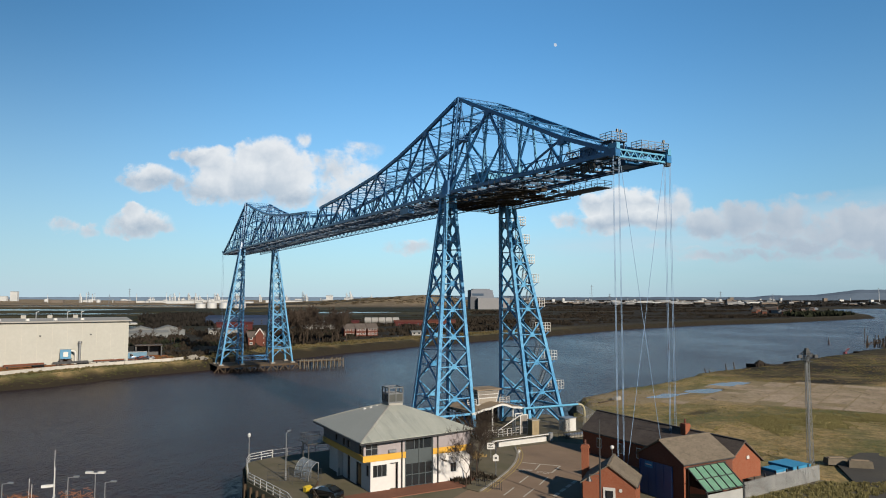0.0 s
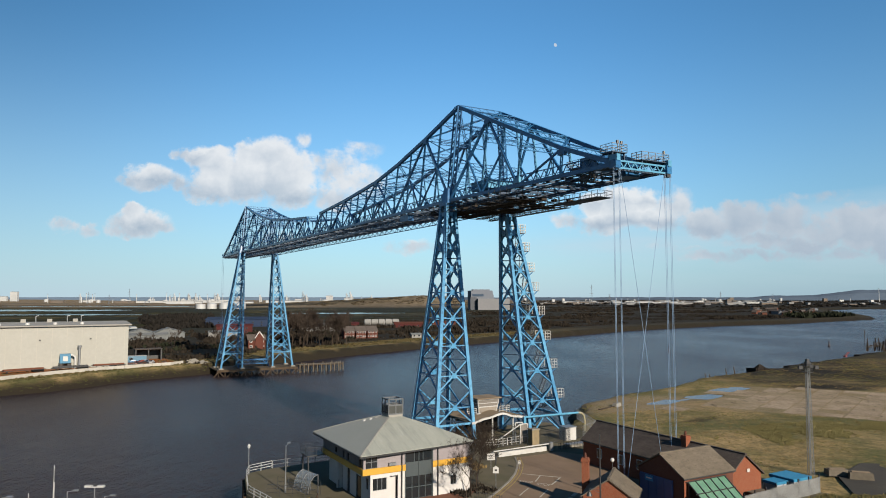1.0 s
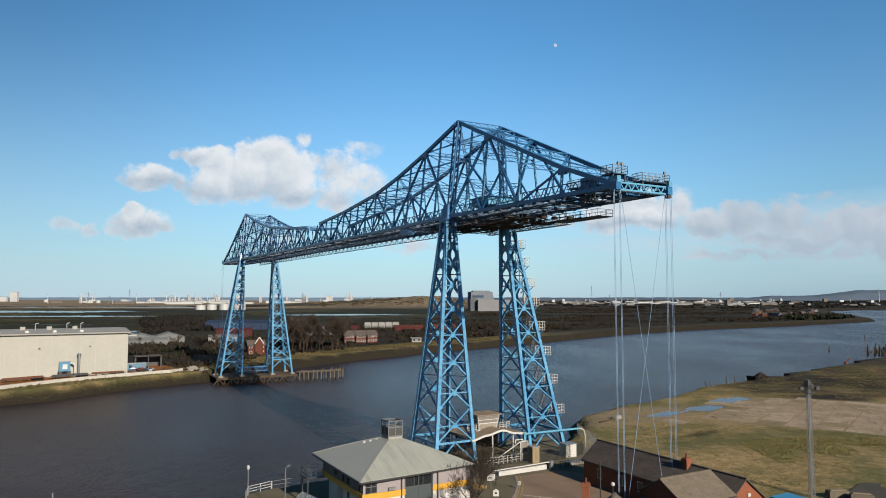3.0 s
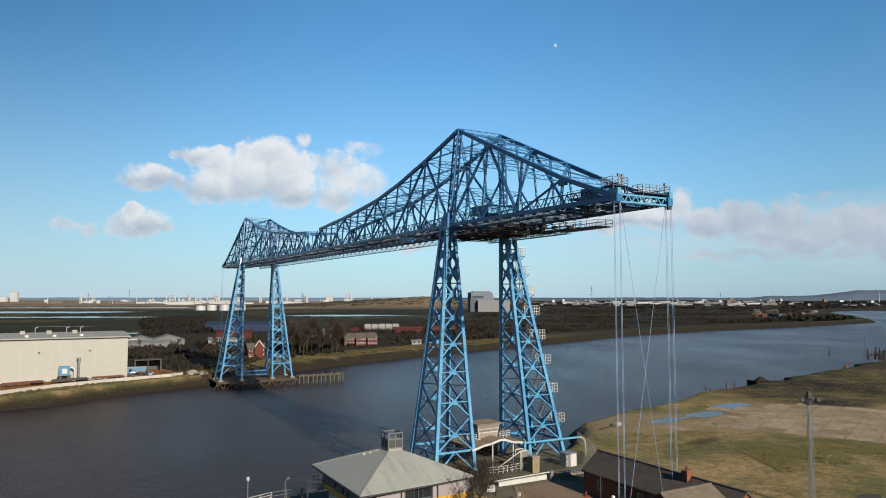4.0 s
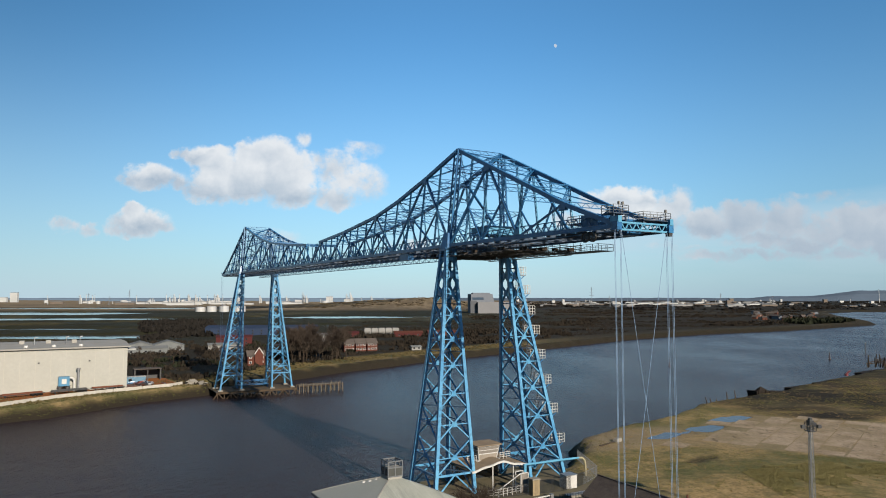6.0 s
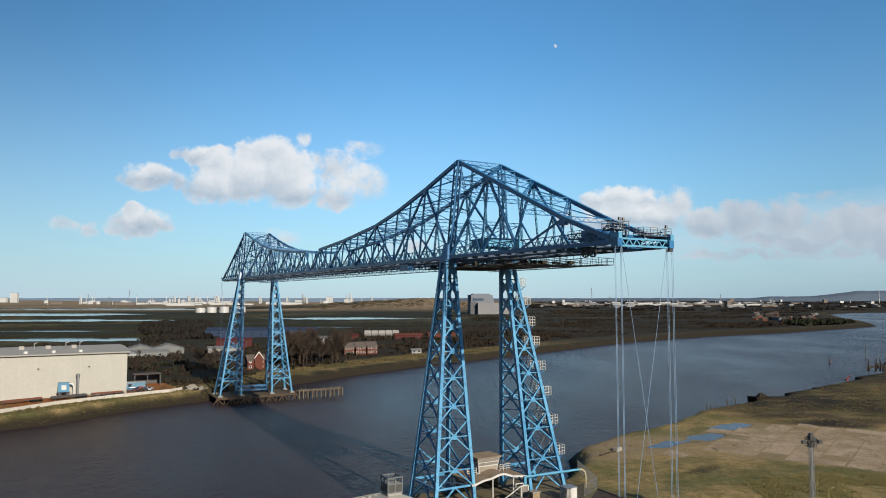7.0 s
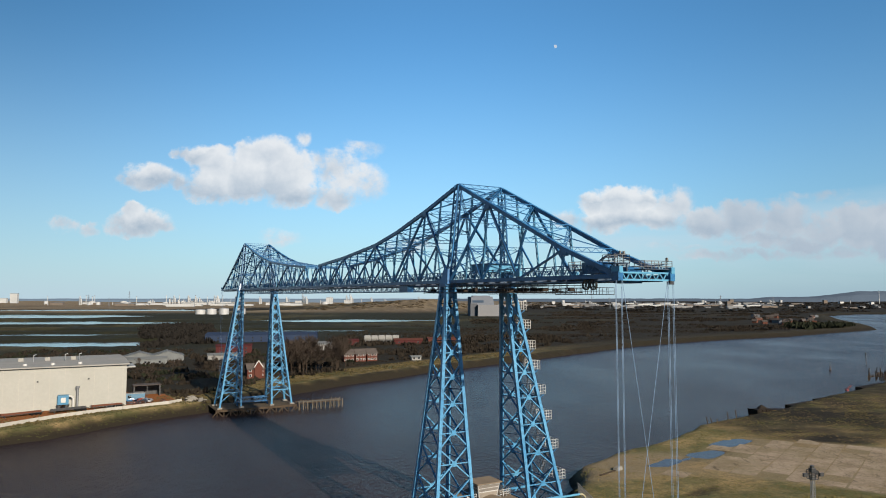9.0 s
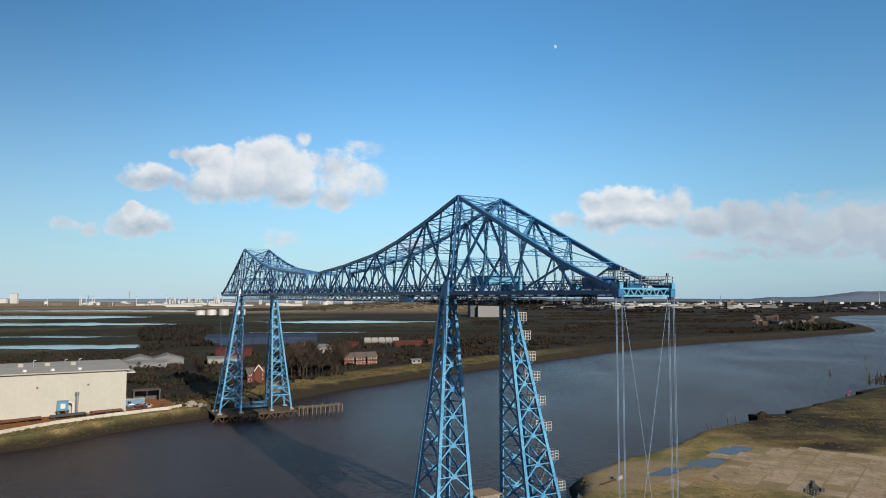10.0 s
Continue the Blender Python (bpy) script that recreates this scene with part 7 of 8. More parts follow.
SCRUB = twig_mat("winter_scrub", (0.034, 0.027, 0.020))
BANK_GREEN = twig_mat("flood_bank_grass", (0.085, 0.084, 0.032))
BRAMBLE = twig_mat("dead_bramble", (0.23, 0.20, 0.085))
DARK_WOOD = twig_mat("dark_far_wood", (0.024, 0.021, 0.018))
FAR_GRASS = twig_mat("dark_bank_grass", (0.12, 0.095, 0.042))
SCRUB_G = twig_mat("evergreen_scrub", (0.024, 0.028, 0.016))
REED = twig_mat("dry_reed_and_grass", (0.30, 0.215, 0.095))
REED_G = twig_mat("rough_green_grass", (0.19, 0.175, 0.062))
HILL_SCRUB = twig_mat("hill_gorse", (0.075, 0.055, 0.030))
BARK = plain("bare_bark", (0.085, 0.062, 0.045), 0.95, other=(0.05, 0.038, 0.03), scale=0.8)
TWIG = twig_mat("fine_twigs", (0.062, 0.047, 0.037))


def tufts(name, spots, mat, label, category, blades=9, seed=1, width=1.0):
    """Clumps of thin upright blades; spots are (x, y, z, radius, height)."""
    r = np.random.RandomState(seed)
    vs_, fs_ = [], []
    for x, y, z, rad, h in spots:
        for _ in range(blades):
            a, d = r.uniform(0, 6.283), rad * math.sqrt(r.uniform(0, 1))
            bx, by = x + d * math.cos(a), y + d * math.sin(a)
            hh = h * r.uniform(0.45, 1.0) * (1 - 0.45 * d / rad)
            w = rad * r.uniform(0.22, 0.45) * width
            a2 = r.uniform(0, 3.1416)
            dx, dy = w * math.cos(a2), w * math.sin(a2)
            lx, ly = r.uniform(-0.35, 0.35) * rad, r.uniform(-0.35, 0.35) * rad
            k = len(vs_)
            vs_ += [(bx - dx, by - dy, z - 0.2), (bx + dx, by + dy, z - 0.2), (bx + lx + dx * 0.55, by + ly + dy * 0.55, z + hh * 0.75), (bx + lx * 1.2, by + ly * 1.2, z + hh), (bx + lx - dx * 0.6, by + ly - dy * 0.6, z + hh * 0.6)]
            fs_.append((k, k + 1, k + 2, k + 3, k + 4))
    g = Geo()
    g.v, g.f = vs_, fs_
    return tagged(part(name, g, mat), label, category, kind="stuff")


def scatter(n, region, seed, keep, rad, hgt):
    r = np.random.RandomState(seed)
    out = []
    tries = 0
    x0, x1, y0, y1 = region
    while len(out) < n and tries < n * 30:
        tries += 1
        x, y = r.uniform(x0, x1), r.uniform(y0, y1)
        if not keep(x, y):
            continue
        z = ground_z(x, y)
        if z < 0.9:
            continue
        k = r.uniform(0.5, 1.0)
        out.append((x, y, z, rad * k, hgt * k * r.uniform(0.7, 1.1)))
    return out


def cell(x, y):
    return (int(np.clip(np.searchsorted(gy, y), 0, ny - 1)), int(np.clip(np.searchsorted(gx, x), 0, nx - 1)))


def river_side(x, y):
    """+ distance from the far shore when on the far land, - from the near shore, -1 on the river."""
    c = cell(x, y)
    if RIV[c]:
        return -1.0
    return float(D_FAR[c]) if D_FAR[c] < D_NEAR[c] else -float(D_NEAR[c])


def in_view(x, y):
    return y > 40 and abs(x) < 0.68 * y


def clumpy(x, y, s, k):
    return noise.noise(Vector((x / s, y / s, k)))


# far bank scrub: denser near, thinning out to the marsh
far_a = scatter(9500, (-120, 900, 330, 1050), 31, lambda x, y: in_view(x, y) and river_side(x, y) > 38 and clumpy(x, y, 60, 1.3) > -0.05, 1.5, 1.0)
tufts("scrub", far_a, SCRUB, "dark bare winter scrub on the far bank", "scrub", 9, 2)
far_b = scatter(2600, (-600, 1000, 600, 2000), 33, lambda x, y: in_view(x, y) and x > 20 + 0.02 * y and river_side(x, y) > 60 and clumpy(x, y * 1.8, 130, 4.3) > 0.14, 5.0, 4.6)
tufts("woodland", far_b, SCRUB, "distant belts of bare dark woodland", "woodland", 10, 3)
far_w = scatter(1100, (250, 2600, 1900, 4300), 34, lambda x, y: 0.10 * y < x < 0.68 * y and river_side(x, y) > 60 and clumpy(x, y * 2.2, 240, 6.3) > -0.05, 16.0, 8.0)
tufts("woodland", far_w, DARK_WOOD, "far dark woods on the plain", "woodland", 10, 19)
far_h = scatter(900, (-420, 160, 2050, 2500), 39, lambda x, y: ground_z(x, y) > 6 and clumpy(x, y, 70, 3.9) > 0.0, 6.0, 2.6)
tufts("scrub", far_h, HILL_SCRUB, "brown scrub over the low hill", "scrub", 10, 20)
far_c = scatter(500, (-420, -190, 560, 1150), 35, lambda x, y: clumpy(x, y, 120, 9.3) > -0.25 and abs(x + 0.385 * y) < 0.05 * y, 7.0, 9.0)
tufts("woodland", far_c, DARK_WOOD, "dense dark wood behind the shed", "woodland", 16, 4)
yard_s = scatter(900, (-330, -60, 300, 560), 61, lambda x, y: river_side(x, y) > 20 and not (-(x - 2.736) * 0.4893 + (y - 132.841) * 0.8721 < 241 and (x - 2.736) * 0.8721 + (y - 132.841) * 0.4893 < -22) and clumpy(x, y, 26, 8.1) > -0.18, 3.2, 4.6)
tufts("scrub", yard_s, SCRUB, "dark bushes and bare scrub round the far works", "scrub", 14, 15)
yard_g = scatter(260, (-330, -60, 300, 560), 62, lambda x, y: river_side(x, y) > 20 and not (-(x - 2.736) * 0.4893 + (y - 132.841) * 0.8721 < 241 and (x - 2.736) * 0.8721 + (y - 132.841) * 0.4893 < -22) and clumpy(x, y, 30, 1.1) > 0.1, 2.6, 3.6)
tufts("evergreen_scrub", yard_g, SCRUB_G, "dark green bushes round the far works", "scrub", 16, 16)
bank_s = [(*to_world(rw.uniform(-21, -12.5), rw.uniform(185, 222)), 2.6, rw.uniform(1.0, 2.2), rw.uniform(1.4, 3.4)) for _ in range(150)]
tufts("scrub", bank_s, SCRUB, "tangled bare bushes beside the far wharf", "scrub", 16, 17)
village = scatter(700, (-120, 120, 430, 760), 63, lambda x, y: river_side(x, y) > 40 and clumpy(x, y, 34, 5.1) > -0.05, 3.4, 5.5)
tufts("woodland", village, SCRUB, "bare trees and bushes round the far village", "woodland", 14, 18)
far_e = scatter(330, (470, 640, 820, 1040), 36, lambda x, y: river_side(x, y) > 30 and x > 0.52 * y - 30, 7.0, 10.0)
tufts("evergreen_trees", far_e, SCRUB_G, "dark evergreen trees on the river spit", "trees", 16, 5)
bank_r = scatter(1500, (-220, 60, 210, 560), 37, lambda x, y: in_view(x, y) and 9 < river_side(x, y) < 30, 1.6, 0.9)
tufts("bank_grass", bank_r, FAR_GRASS, "dry yellow grass on the far bank", "grass", 8, 6)
shed_b = scatter(1500, (-160, -90, 205, 300), 38, lambda x, y: 1 < river_side(x, y) < 15, 0.55, 0.28)
tufts("bank_grass", shed_b, BANK_GREEN, "rough green grass on the flood bank", "grass", 9, 7)


def near_ok(x, y):
    c = cell(x, y)
    v, u = float(VV[c]), float(UU[c])
    if river_side(x, y) > -4 or SLAB[c] > 0.3:
        return None
    if v < 15 or (u < -28 and v < 24.5) or (52 < x < 95 and 86 < y < 111) or (v < 25 and u > -12):
        return None
    return v, u


near_g = scatter(6500, (15, 200, 85, 310), 41, lambda x, y: near_ok(x, y) is not None and clumpy(x, y, 9, 2.2) > -0.1, 0.40, 0.20)
tufts("rough_grass", near_g, REED, "dry yellow grass tussocks on waste ground", "grass", 14, 8, 0.5)
near_h = scatter(7500, (15, 200, 85, 310), 42, lambda x, y: near_ok(x, y) is not None and clumpy(x, y, 12, 6.2) > 0.0, 0.42, 0.20)
tufts("rough_grass", near_h, REED_G, "rough green grass on waste ground", "grass", 14, 9, 0.5)
near_s = scatter(1000, (40, 130, 100, 150), 43, lambda x, y: near_ok(x, y) is not None and abs(near_ok(x, y)[1] + 27 + 0.12 * (near_ok(x, y)[0] - 60)) < 7 and clumpy(x, y, 7, 3.2) > -0.1 and x > 60, 0.8, 0.5)
tufts("bramble_bank", near_s, BRAMBLE, "bank of tangled brambles and dead bracken", "brambles", 34, 10, 0.4)
near_t = scatter(420, (40, 130, 100, 150), 44, lambda x, y: near_ok(x, y) is not None and abs(near_ok(x, y)[1] + 30 + 0.12 * (near_ok(x, y)[0] - 60)) < 6 and x > 60 and clumpy(x, y, 8, 5.5) > 0.1, 0.5, 0.6)
tufts("bramble_bank", near_t, BRAMBLE, "low dead brambles on waste ground", "brambles", 34, 11, 0.4)
fence_s = scatter(900, (36, 60, 78, 94), 45, lambda x, y: -64 < -(x - 2.736) * 0.4893 + (y - 132.841) * 0.8721 < -57.2 and (x - 2.736) * 0.8721 + (y - 132.841) * 0.4893 > 6, 0.7, 1.0)
fence_s = [(x, y, 4.9, r_, h) for x, y, z, r_, h in fence_s]
fence_s = [(x, y, z, r_ * 0.6, h * 0.8) for x, y, z, r_, h in fence_s]
tufts("bramble_bank", fence_s, BRAMBLE, "dry brambles along the palisade fence", "brambles", 34, 12, 0.4)


def bare_tree(name, m, height, label, seed, depth=5, spread=0.55, twigs=3, girth=0.022, floor=0.022):
    r = random.Random(seed)
    tr = thing(name, label, "tree", m, "bare trees")
    trunk, crown = Geo(), Geo()

    def grow(p, d, ln, rad, lev):
        steps = 2 if lev > 1 else 3
        for k in range(steps):
            d2 = (d + Vector((r.uniform(-1, 1), r.uniform(-1, 1), r.uniform(-0.3, 0.7))) * 0.16).normalized()
            q = p + d2 * ln / steps
            (trunk if lev <= 1 else crown).tube(p, q, rad, 6 if lev <= 1 else (4 if lev < 4 else 3), rad * 0.82, False)
            p, d, rad = q, d2, rad * 0.82
            if lev >= 1 and lev < depth and k < steps - 1:
                side(p, d, ln, rad, lev)
        if lev < depth:
            for _ in range(r.choice((2, 3)) if lev < depth - 1 else twigs):
                side(p, d, ln, rad, lev)

    def side(p, d, ln, rad, lev):
        a = Vector((r.uniform(-1, 1), r.uniform(-1, 1), r.uniform(-0.2, 0.5)))
        grow(p, (d + a * spread * 1.5).normalized(), ln * r.uniform(0.6, 0.85), max(rad * 0.62, floor), lev + 1)
    grow(Vector((0, 0, -0.3)), Vector((0, 0, 1)), height * 0.30, height * girth, 0)
    part("trunk", trunk, BARK, tr)
    tagged(part("crown", crown, TWIG, tr, "crown of bare brown twigs"), kind="stuff")
    return tr


# trees beside the visitor centre
bare_tree("bare_tree", site(-16.2, -32.6, Q), 8.0, "bare winter tree before the visitor centre", 31, 6, 0.5, 3, 0.014, 0.010)
bare_tree("bare_tree", site(-11.6, -23.4, Q), 6.6, "bare winter tree beside the landing", 33, 6, 0.5, 3, 0.014, 0.010)
nt = bare_tree("bare_tree", site(-18.0, -34.2, Q), 8.6, "bare winter tree before the visitor centre", 3, 6, 0.5, 3, 0.014, 0.010)
bare_tree("bare_tree", site(-20.3, -36.6, Q), 7.0, "bare winter tree before the visitor centre", 5, 6, 0.5, 3, 0.014, 0.010)
bare_tree("bare_tree", site(-14.6, -30.5, Q), 8.8, "bare winter tree before the visitor centre", 8, 6, 0.5, 3, 0.014, 0.010)
bare_tree("bare_tree", site(-13.2, -25.5, Q), 7.6, "bare winter tree beside black railings", 11, 6, 0.5, 3, 0.014, 0.010)
hed = [(*to_world(-17.5 + rw.uniform(-3.2, 3.0), -33.6 + rw.uniform(-1.6, 3.0)), Q, 0.5, 0.9) for _ in range(34)]
tufts("shrub_bed", hed, SCRUB, "low dark shrubs in the planted bed", "shrubs", 12, 13)
hed = [(*to_world(-11.5 + rw.uniform(-2.2, 3.0), -20.6 + rw.uniform(-2.5, 2.5)), Q, 0.5, 0.9) for _ in range(60)]
tufts("shrub_bed", hed, REED, "dead brown shrubs beside the landing", "shrubs", 12, 14)
# far grove by the wharf
ft = bare_tree("bare_tree", pose(-80, 388, ground_z(-80, 388)), 17, "tall bare tree in the grove by the wharf", 21, 5, 0.42, 3, 0.016, 0.05)
ft2 = bare_tree("bare_tree", pose(-70, 397, ground_z(-70, 397)), 15, "tall bare tree in the grove by the wharf", 24, 5, 0.42, 3, 0.016, 0.05)
for k in range(30):
    x, y = rw.uniform(-92, -56), rw.uniform(376, 420)
    if river_side(x, y) < 14:
        x, y = x - 18, y + 12
    s = rw.uniform(0.95, 1.4)
    copy_thing(ft if k % 2 else ft2, pose(x, y, ground_z(x, y), 0, 0, rw.uniform(0, 360)) @ Matrix.Diagonal((s, s, s, 1)))
for k in range(26):
    x, y = rw.uniform(-250, -105), rw.uniform(320, 440)
    s = rw.uniform(0.45, 0.8)
    copy_thing(ft if k % 2 else ft2, pose(x, y, ground_z(x, y), 0, 0, rw.uniform(0, 360)) @ Matrix.Diagonal((s, s, s, 1)))
con = thing("conifer", "dark green conifer among the houses", "tree", pose(-66, 487, ground_z(-66, 487)))
part("trunk", Geo().tube((0, 0, 0), (0, 0, 6), 0.4, 7, 0.2), BARK, con)
g = Geo()
for k in range(260):
    t = rw.random()
    z, rad = 2 + 11.5 * t, 4.6 * (1 - t) + 0.4
    a = rw.uniform(0, 6.28)
    d = Vector((math.cos(a), math.sin(a), -0.25))
    p = Vector((0, 0, z))
    q = p + d * rad * rw.uniform(0.7, 1.1)
    s = d.cross(Vector((0, 0, 1))).normalized() * rad * 0.22
    g.add([p, q + s, q + d * 0.4, q - s], [(0, 1, 2, 3)])
tagged(part("foliage", g, SCRUB_G, con), kind="stuff")

# ---------------------------------------------------------------- far wharf
wharf = thing("timber_wharf", "weathered timber wharf on raking piles under the far towers", "wharf", SITE)
part("deck", Geo().box(-11, 21, 168.5, 186, 2.05, 2.45), plain("wharf_deck", (0.15, 0.12, 0.085), 0.9, other=(0.08, 0.065, 0.045), scale=0.4), wharf)
part("edge_beam", Geo().box(-11.2, 21.2, 168.1, 168.48, 1.7, 2.5), TIMBER, wharf)
for k in range(13):
    x = -10.5 + k * 2.6
    part("timber_post", Geo().tube((x, 168.9, -1), (x, 168.9, 2.1), 0.22, 7), TIMBER, wharf)
    if k % 2 == 0:
        part("raking_pile", Geo().tube((x, 168.2, 2.0), (x + 2.6, 167.4, -0.8), 0.24, 7), TIMBER, wharf)
        part("raking_pile", Geo().tube((x, 168.2, 2.0), (x - 2.6, 167.4, -0.8), 0.24, 7), TIMBER, wharf)
jt = thing("dolphin_jetty", "narrow ruined timber jetty running along the river", "jetty", SITE)
part("walk_beam", Geo().box(21.5, 41, 171.0, 171.5, 2.9, 3.3).box(21.5, 41, 167.5, 167.9, 2.7, 3.1), TIMBER, jt)
for k in range(11):
    x = 22 + k * 1.9
    for y in (167.6, 171.2):
        # jetty posts take a lighter timber colour, standing in for sunlight on them
        part("timber_post", Geo().tube((x, y, -1), (x + rw.uniform(-0.2, 0.2), y, 3.1 + rw.uniform(0, 0.9)), 0.22, 7), plain("sunlit_pile", (0.24, 0.20, 0.14), 0.9) if (k == 0 and y < 170) else bpy.data.materials["sunlit_pile"], jt)
    part("cross_tie", Geo().beam((x, 167.6, 2.5), (x, 171.2, 2.5), 0.26), TIMBER, jt)
    if k % 2:
        part("raker", Geo().beam((x, 167.5, 2.6), (x + 1.9, 167.5, 0.2), 0.22), TIMBER, jt)
part("plank_deck", Geo().box(22, 40.5, 168.2, 170.8, 3.1, 3.2), plain("grey_planks", (0.24, 0.22, 0.19), 0.9), jt)
gon = thing("landing_walkway", "blue steel walkway between the far towers", "walkway", SITE)
part("walkway_side", Geo().laced((-1.5, 176, 4.6), (11.5, 176, 4.6), 1.6, 0.24, 1.4, (0, 1, 0)).laced((-1.5, 179, 4.6), (11.5, 179, 4.6), 1.6, 0.24, 1.4, (0, 1, 0)), BLUE, gon)
part("walkway_floor", Geo().box(-1.5, 11.5, 176, 179, 3.7, 3.9), BLUE_DARK, gon)
part("walkway_leg", Geo().box(-1.2, -0.9, 176, 179, 2.3, 3.75).box(11.0, 11.3, 176, 179, 2.3, 3.75), BLUE, gon)

# ---------------------------------------------------------------- shed and its yard
EARTH = plain("red_brown_earth", (0.40, 0.15, 0.05), 0.95, other=(0.22, 0.09, 0.04), scale=0.12, grain=2)
yd = [to_world(v, u) for v, u in ((-126, 150.0), (-84, 160.5), (-65.5, 172.2), (-46.9, 180.4), (-26, 187), (-22, 190), (-24, 215), (-40, 232), (-130, 240))]
tagged(part("yard_surface", Geo().prism(yd if cw_area(yd) > 0 else yd[::-1], 2.5, 4.12), EARTH), "red-brown bare earth yard", "yard", kind="structure")
fw = thing("flood_wall", "pale precast concrete flood wall along the bank", "wall", SITE)
wl_ = [(-126, 133), (-105, 146), (-81.8, 159.1), (-65.5, 170.7), (-46.9, 178.8), (-26, 185), (-20.5, 189.5)]
PRECAST = plain("pale_precast", (0.66, 0.62, 0.55), 0.85, other=(0.48, 0.45, 0.39), scale=0.5)
for a, b in zip(wl_, wl_[1:]):
    n = max(1, round(math.dist(a, b) / 3.4))
    for i in range(n):
        p = (a[0] + (b[0] - a[0]) * i / n, a[1] + (b[1] - a[1]) * i / n)
        q = (a[0] + (b[0] - a[0]) * (i + 0.975) / n, a[1] + (b[1] - a[1]) * (i + 0.975) / n)
        part("wall_panel", Geo().beam((*p, 4.35), (*q, 4.35), 0.22, 1.5), PRECAST, fw)
sd = thing("industrial_shed", "large cream-clad industrial shed with a low grey roof", "shed", SITE)
SY, SZ = 188.3, 20.0
part("front_wall", Geo().box(-160, -41.6, SY, SY + 0.4, 3.9, SZ), CREAM, sd)
part("end_wall", Geo().box(-42.0, -41.6, SY + 0.4, 236, 3.9, SZ), CREAM, sd)
part("back_wall", Geo().box(-160, -42.0, 235.6, 236, 3.9, SZ), CREAM, sd)
part("far_end_wall", Geo().box(-160.4, -160, SY, 236, 3.9, SZ), CREAM, sd)
for k in range(24):
    x = -158 + k * 5.0
    part("cladding_joint", Geo().box(x - 0.04, x + 0.04, SY - 0.03, SY - 0.002, 4.0, SZ - 0.1), plain("joint_grey", (0.62, 0.58, 0.49), 0.6) if k == 0 else bpy.data.materials["joint_grey"], sd)
rf = part("roof", Geo().add([(-161, SY - 0.8, SZ), (-40.6, SY - 0.8, SZ), (-40.6, 212, SZ + 0.7), (-161, 212, SZ + 0.7), (-40.6, 236.8, SZ), (-161, 236.8, SZ),
                             (-161, SY - 0.8, SZ + 0.5), (-40.6, SY - 0.8, SZ + 0.5), (-40.6, 212, SZ + 1.2), (-161, 212, SZ + 1.2), (-40.6, 236.8, SZ + 0.5), (-161, 236.8, SZ + 0.5)],
                            [(6, 7, 8, 9), (9, 8, 10, 11), (0, 3, 2, 1), (3, 5, 4, 2), (0, 1, 7, 6), (4, 5, 11, 10), (1, 2, 8, 7), (2, 4, 10, 8), (3, 0, 6, 9), (5, 3, 9, 11)]), ROOF_GREY, sd)
part("eaves_gutter", Geo().box(-161, -40.6, SY - 1.1, SY - 0.82, SZ + 0.1, SZ + 0.55), ROOF_GREY, sd)
for k in range(8):
    x = -60 - k * 9.2
    part("ridge_vent", Geo().box(x - 0.9, x + 0.9, 209, 211, SZ + 0.9, SZ + 2.4), ROOF_GREY, rf)
    part("roof_light", Geo().tube((x + 2, SY + 4, SZ + 0.7), (x + 2, SY + 4, SZ + 1.5), 0.8, 10, 0.7), WHITE, rf)
for k, x in enumerate((-58, -63, -74)):
    part("exhaust_stack", Geo().tube((x, 206, SZ + 0.6), (x, 206, SZ + 3.6), 0.18, 7).beam((x, 206, SZ + 3.6), (x + 1.0, 206, SZ + 3.9), 0.3), STEEL, rf)
part("canopy_end", Geo().box(-41.5, -38.4, SY + 1.0, SY + 12, SZ - 1.3, SZ - 0.7), SHEET, sd)
for x, z in ((-97, 12.5), (-72, 14.8), (-55, 15.0)):
    part("wall_lamp", Geo().box(x - 0.3, x + 0.3, SY - 0.4, SY, z, z + 0.5), DARK, sd)
# dust collector against the wall
dc = thing("dust_collector", "blue dust collector with curved white duct on the shed wall", "dust collector", SITE)
part("hopper_box", Geo().box(-65.3, -61.6, 184.6, 187.9, 6.4, 9.8), plain("collector_blue", (0.05, 0.26, 0.45), 0.5), dc, "mid-blue filter housing")
part("label_plate", Geo().box(-64.2, -62.6, 184.52, 184.59, 7.2, 9.0), WHITE, dc)
for x in (-64.7, -62.2):
    part("hopper_cone", Geo().tube((x, 186.2, 6.4), (x, 186.2, 4.9), 1.1, 10, 0.25), STEEL, dc)
for x in (-65.1, -61.8):
    for y in (184.8, 187.7):
        part("support_leg", Geo().box(x - 0.1, x + 0.1, y - 0.1, y + 0.1, 4.1, 6.4), DARK, dc)
g = Geo()
arc = [(-61.6 + 1.3 * math.sin(k * math.pi / 8) * 1.2, 8.0 + 1.3 * math.cos(k * math.pi / 8)) for k in range(5)]
for (xa, za), (xb, zb) in zip(arc, arc[1:]):
    g.tube((xa, 186.4, za), (xb, 186.4, zb), 0.4, 9)
g.tube((arc[-1][0], 186.4, arc[-1][1]), (arc[-1][0], 186.4, 4.2), 0.4, 9)
part("duct", g, WHITE, dc)
part("flue", Geo().tube((-58.7, 186.6, 4.1), (-58.7, 186.6, 12.0), 0.45, 10).tube((-58.7, 186.6, 12.0), (-58.7, 186.6, 12.8), 0.7, 10), STEEL, dc)


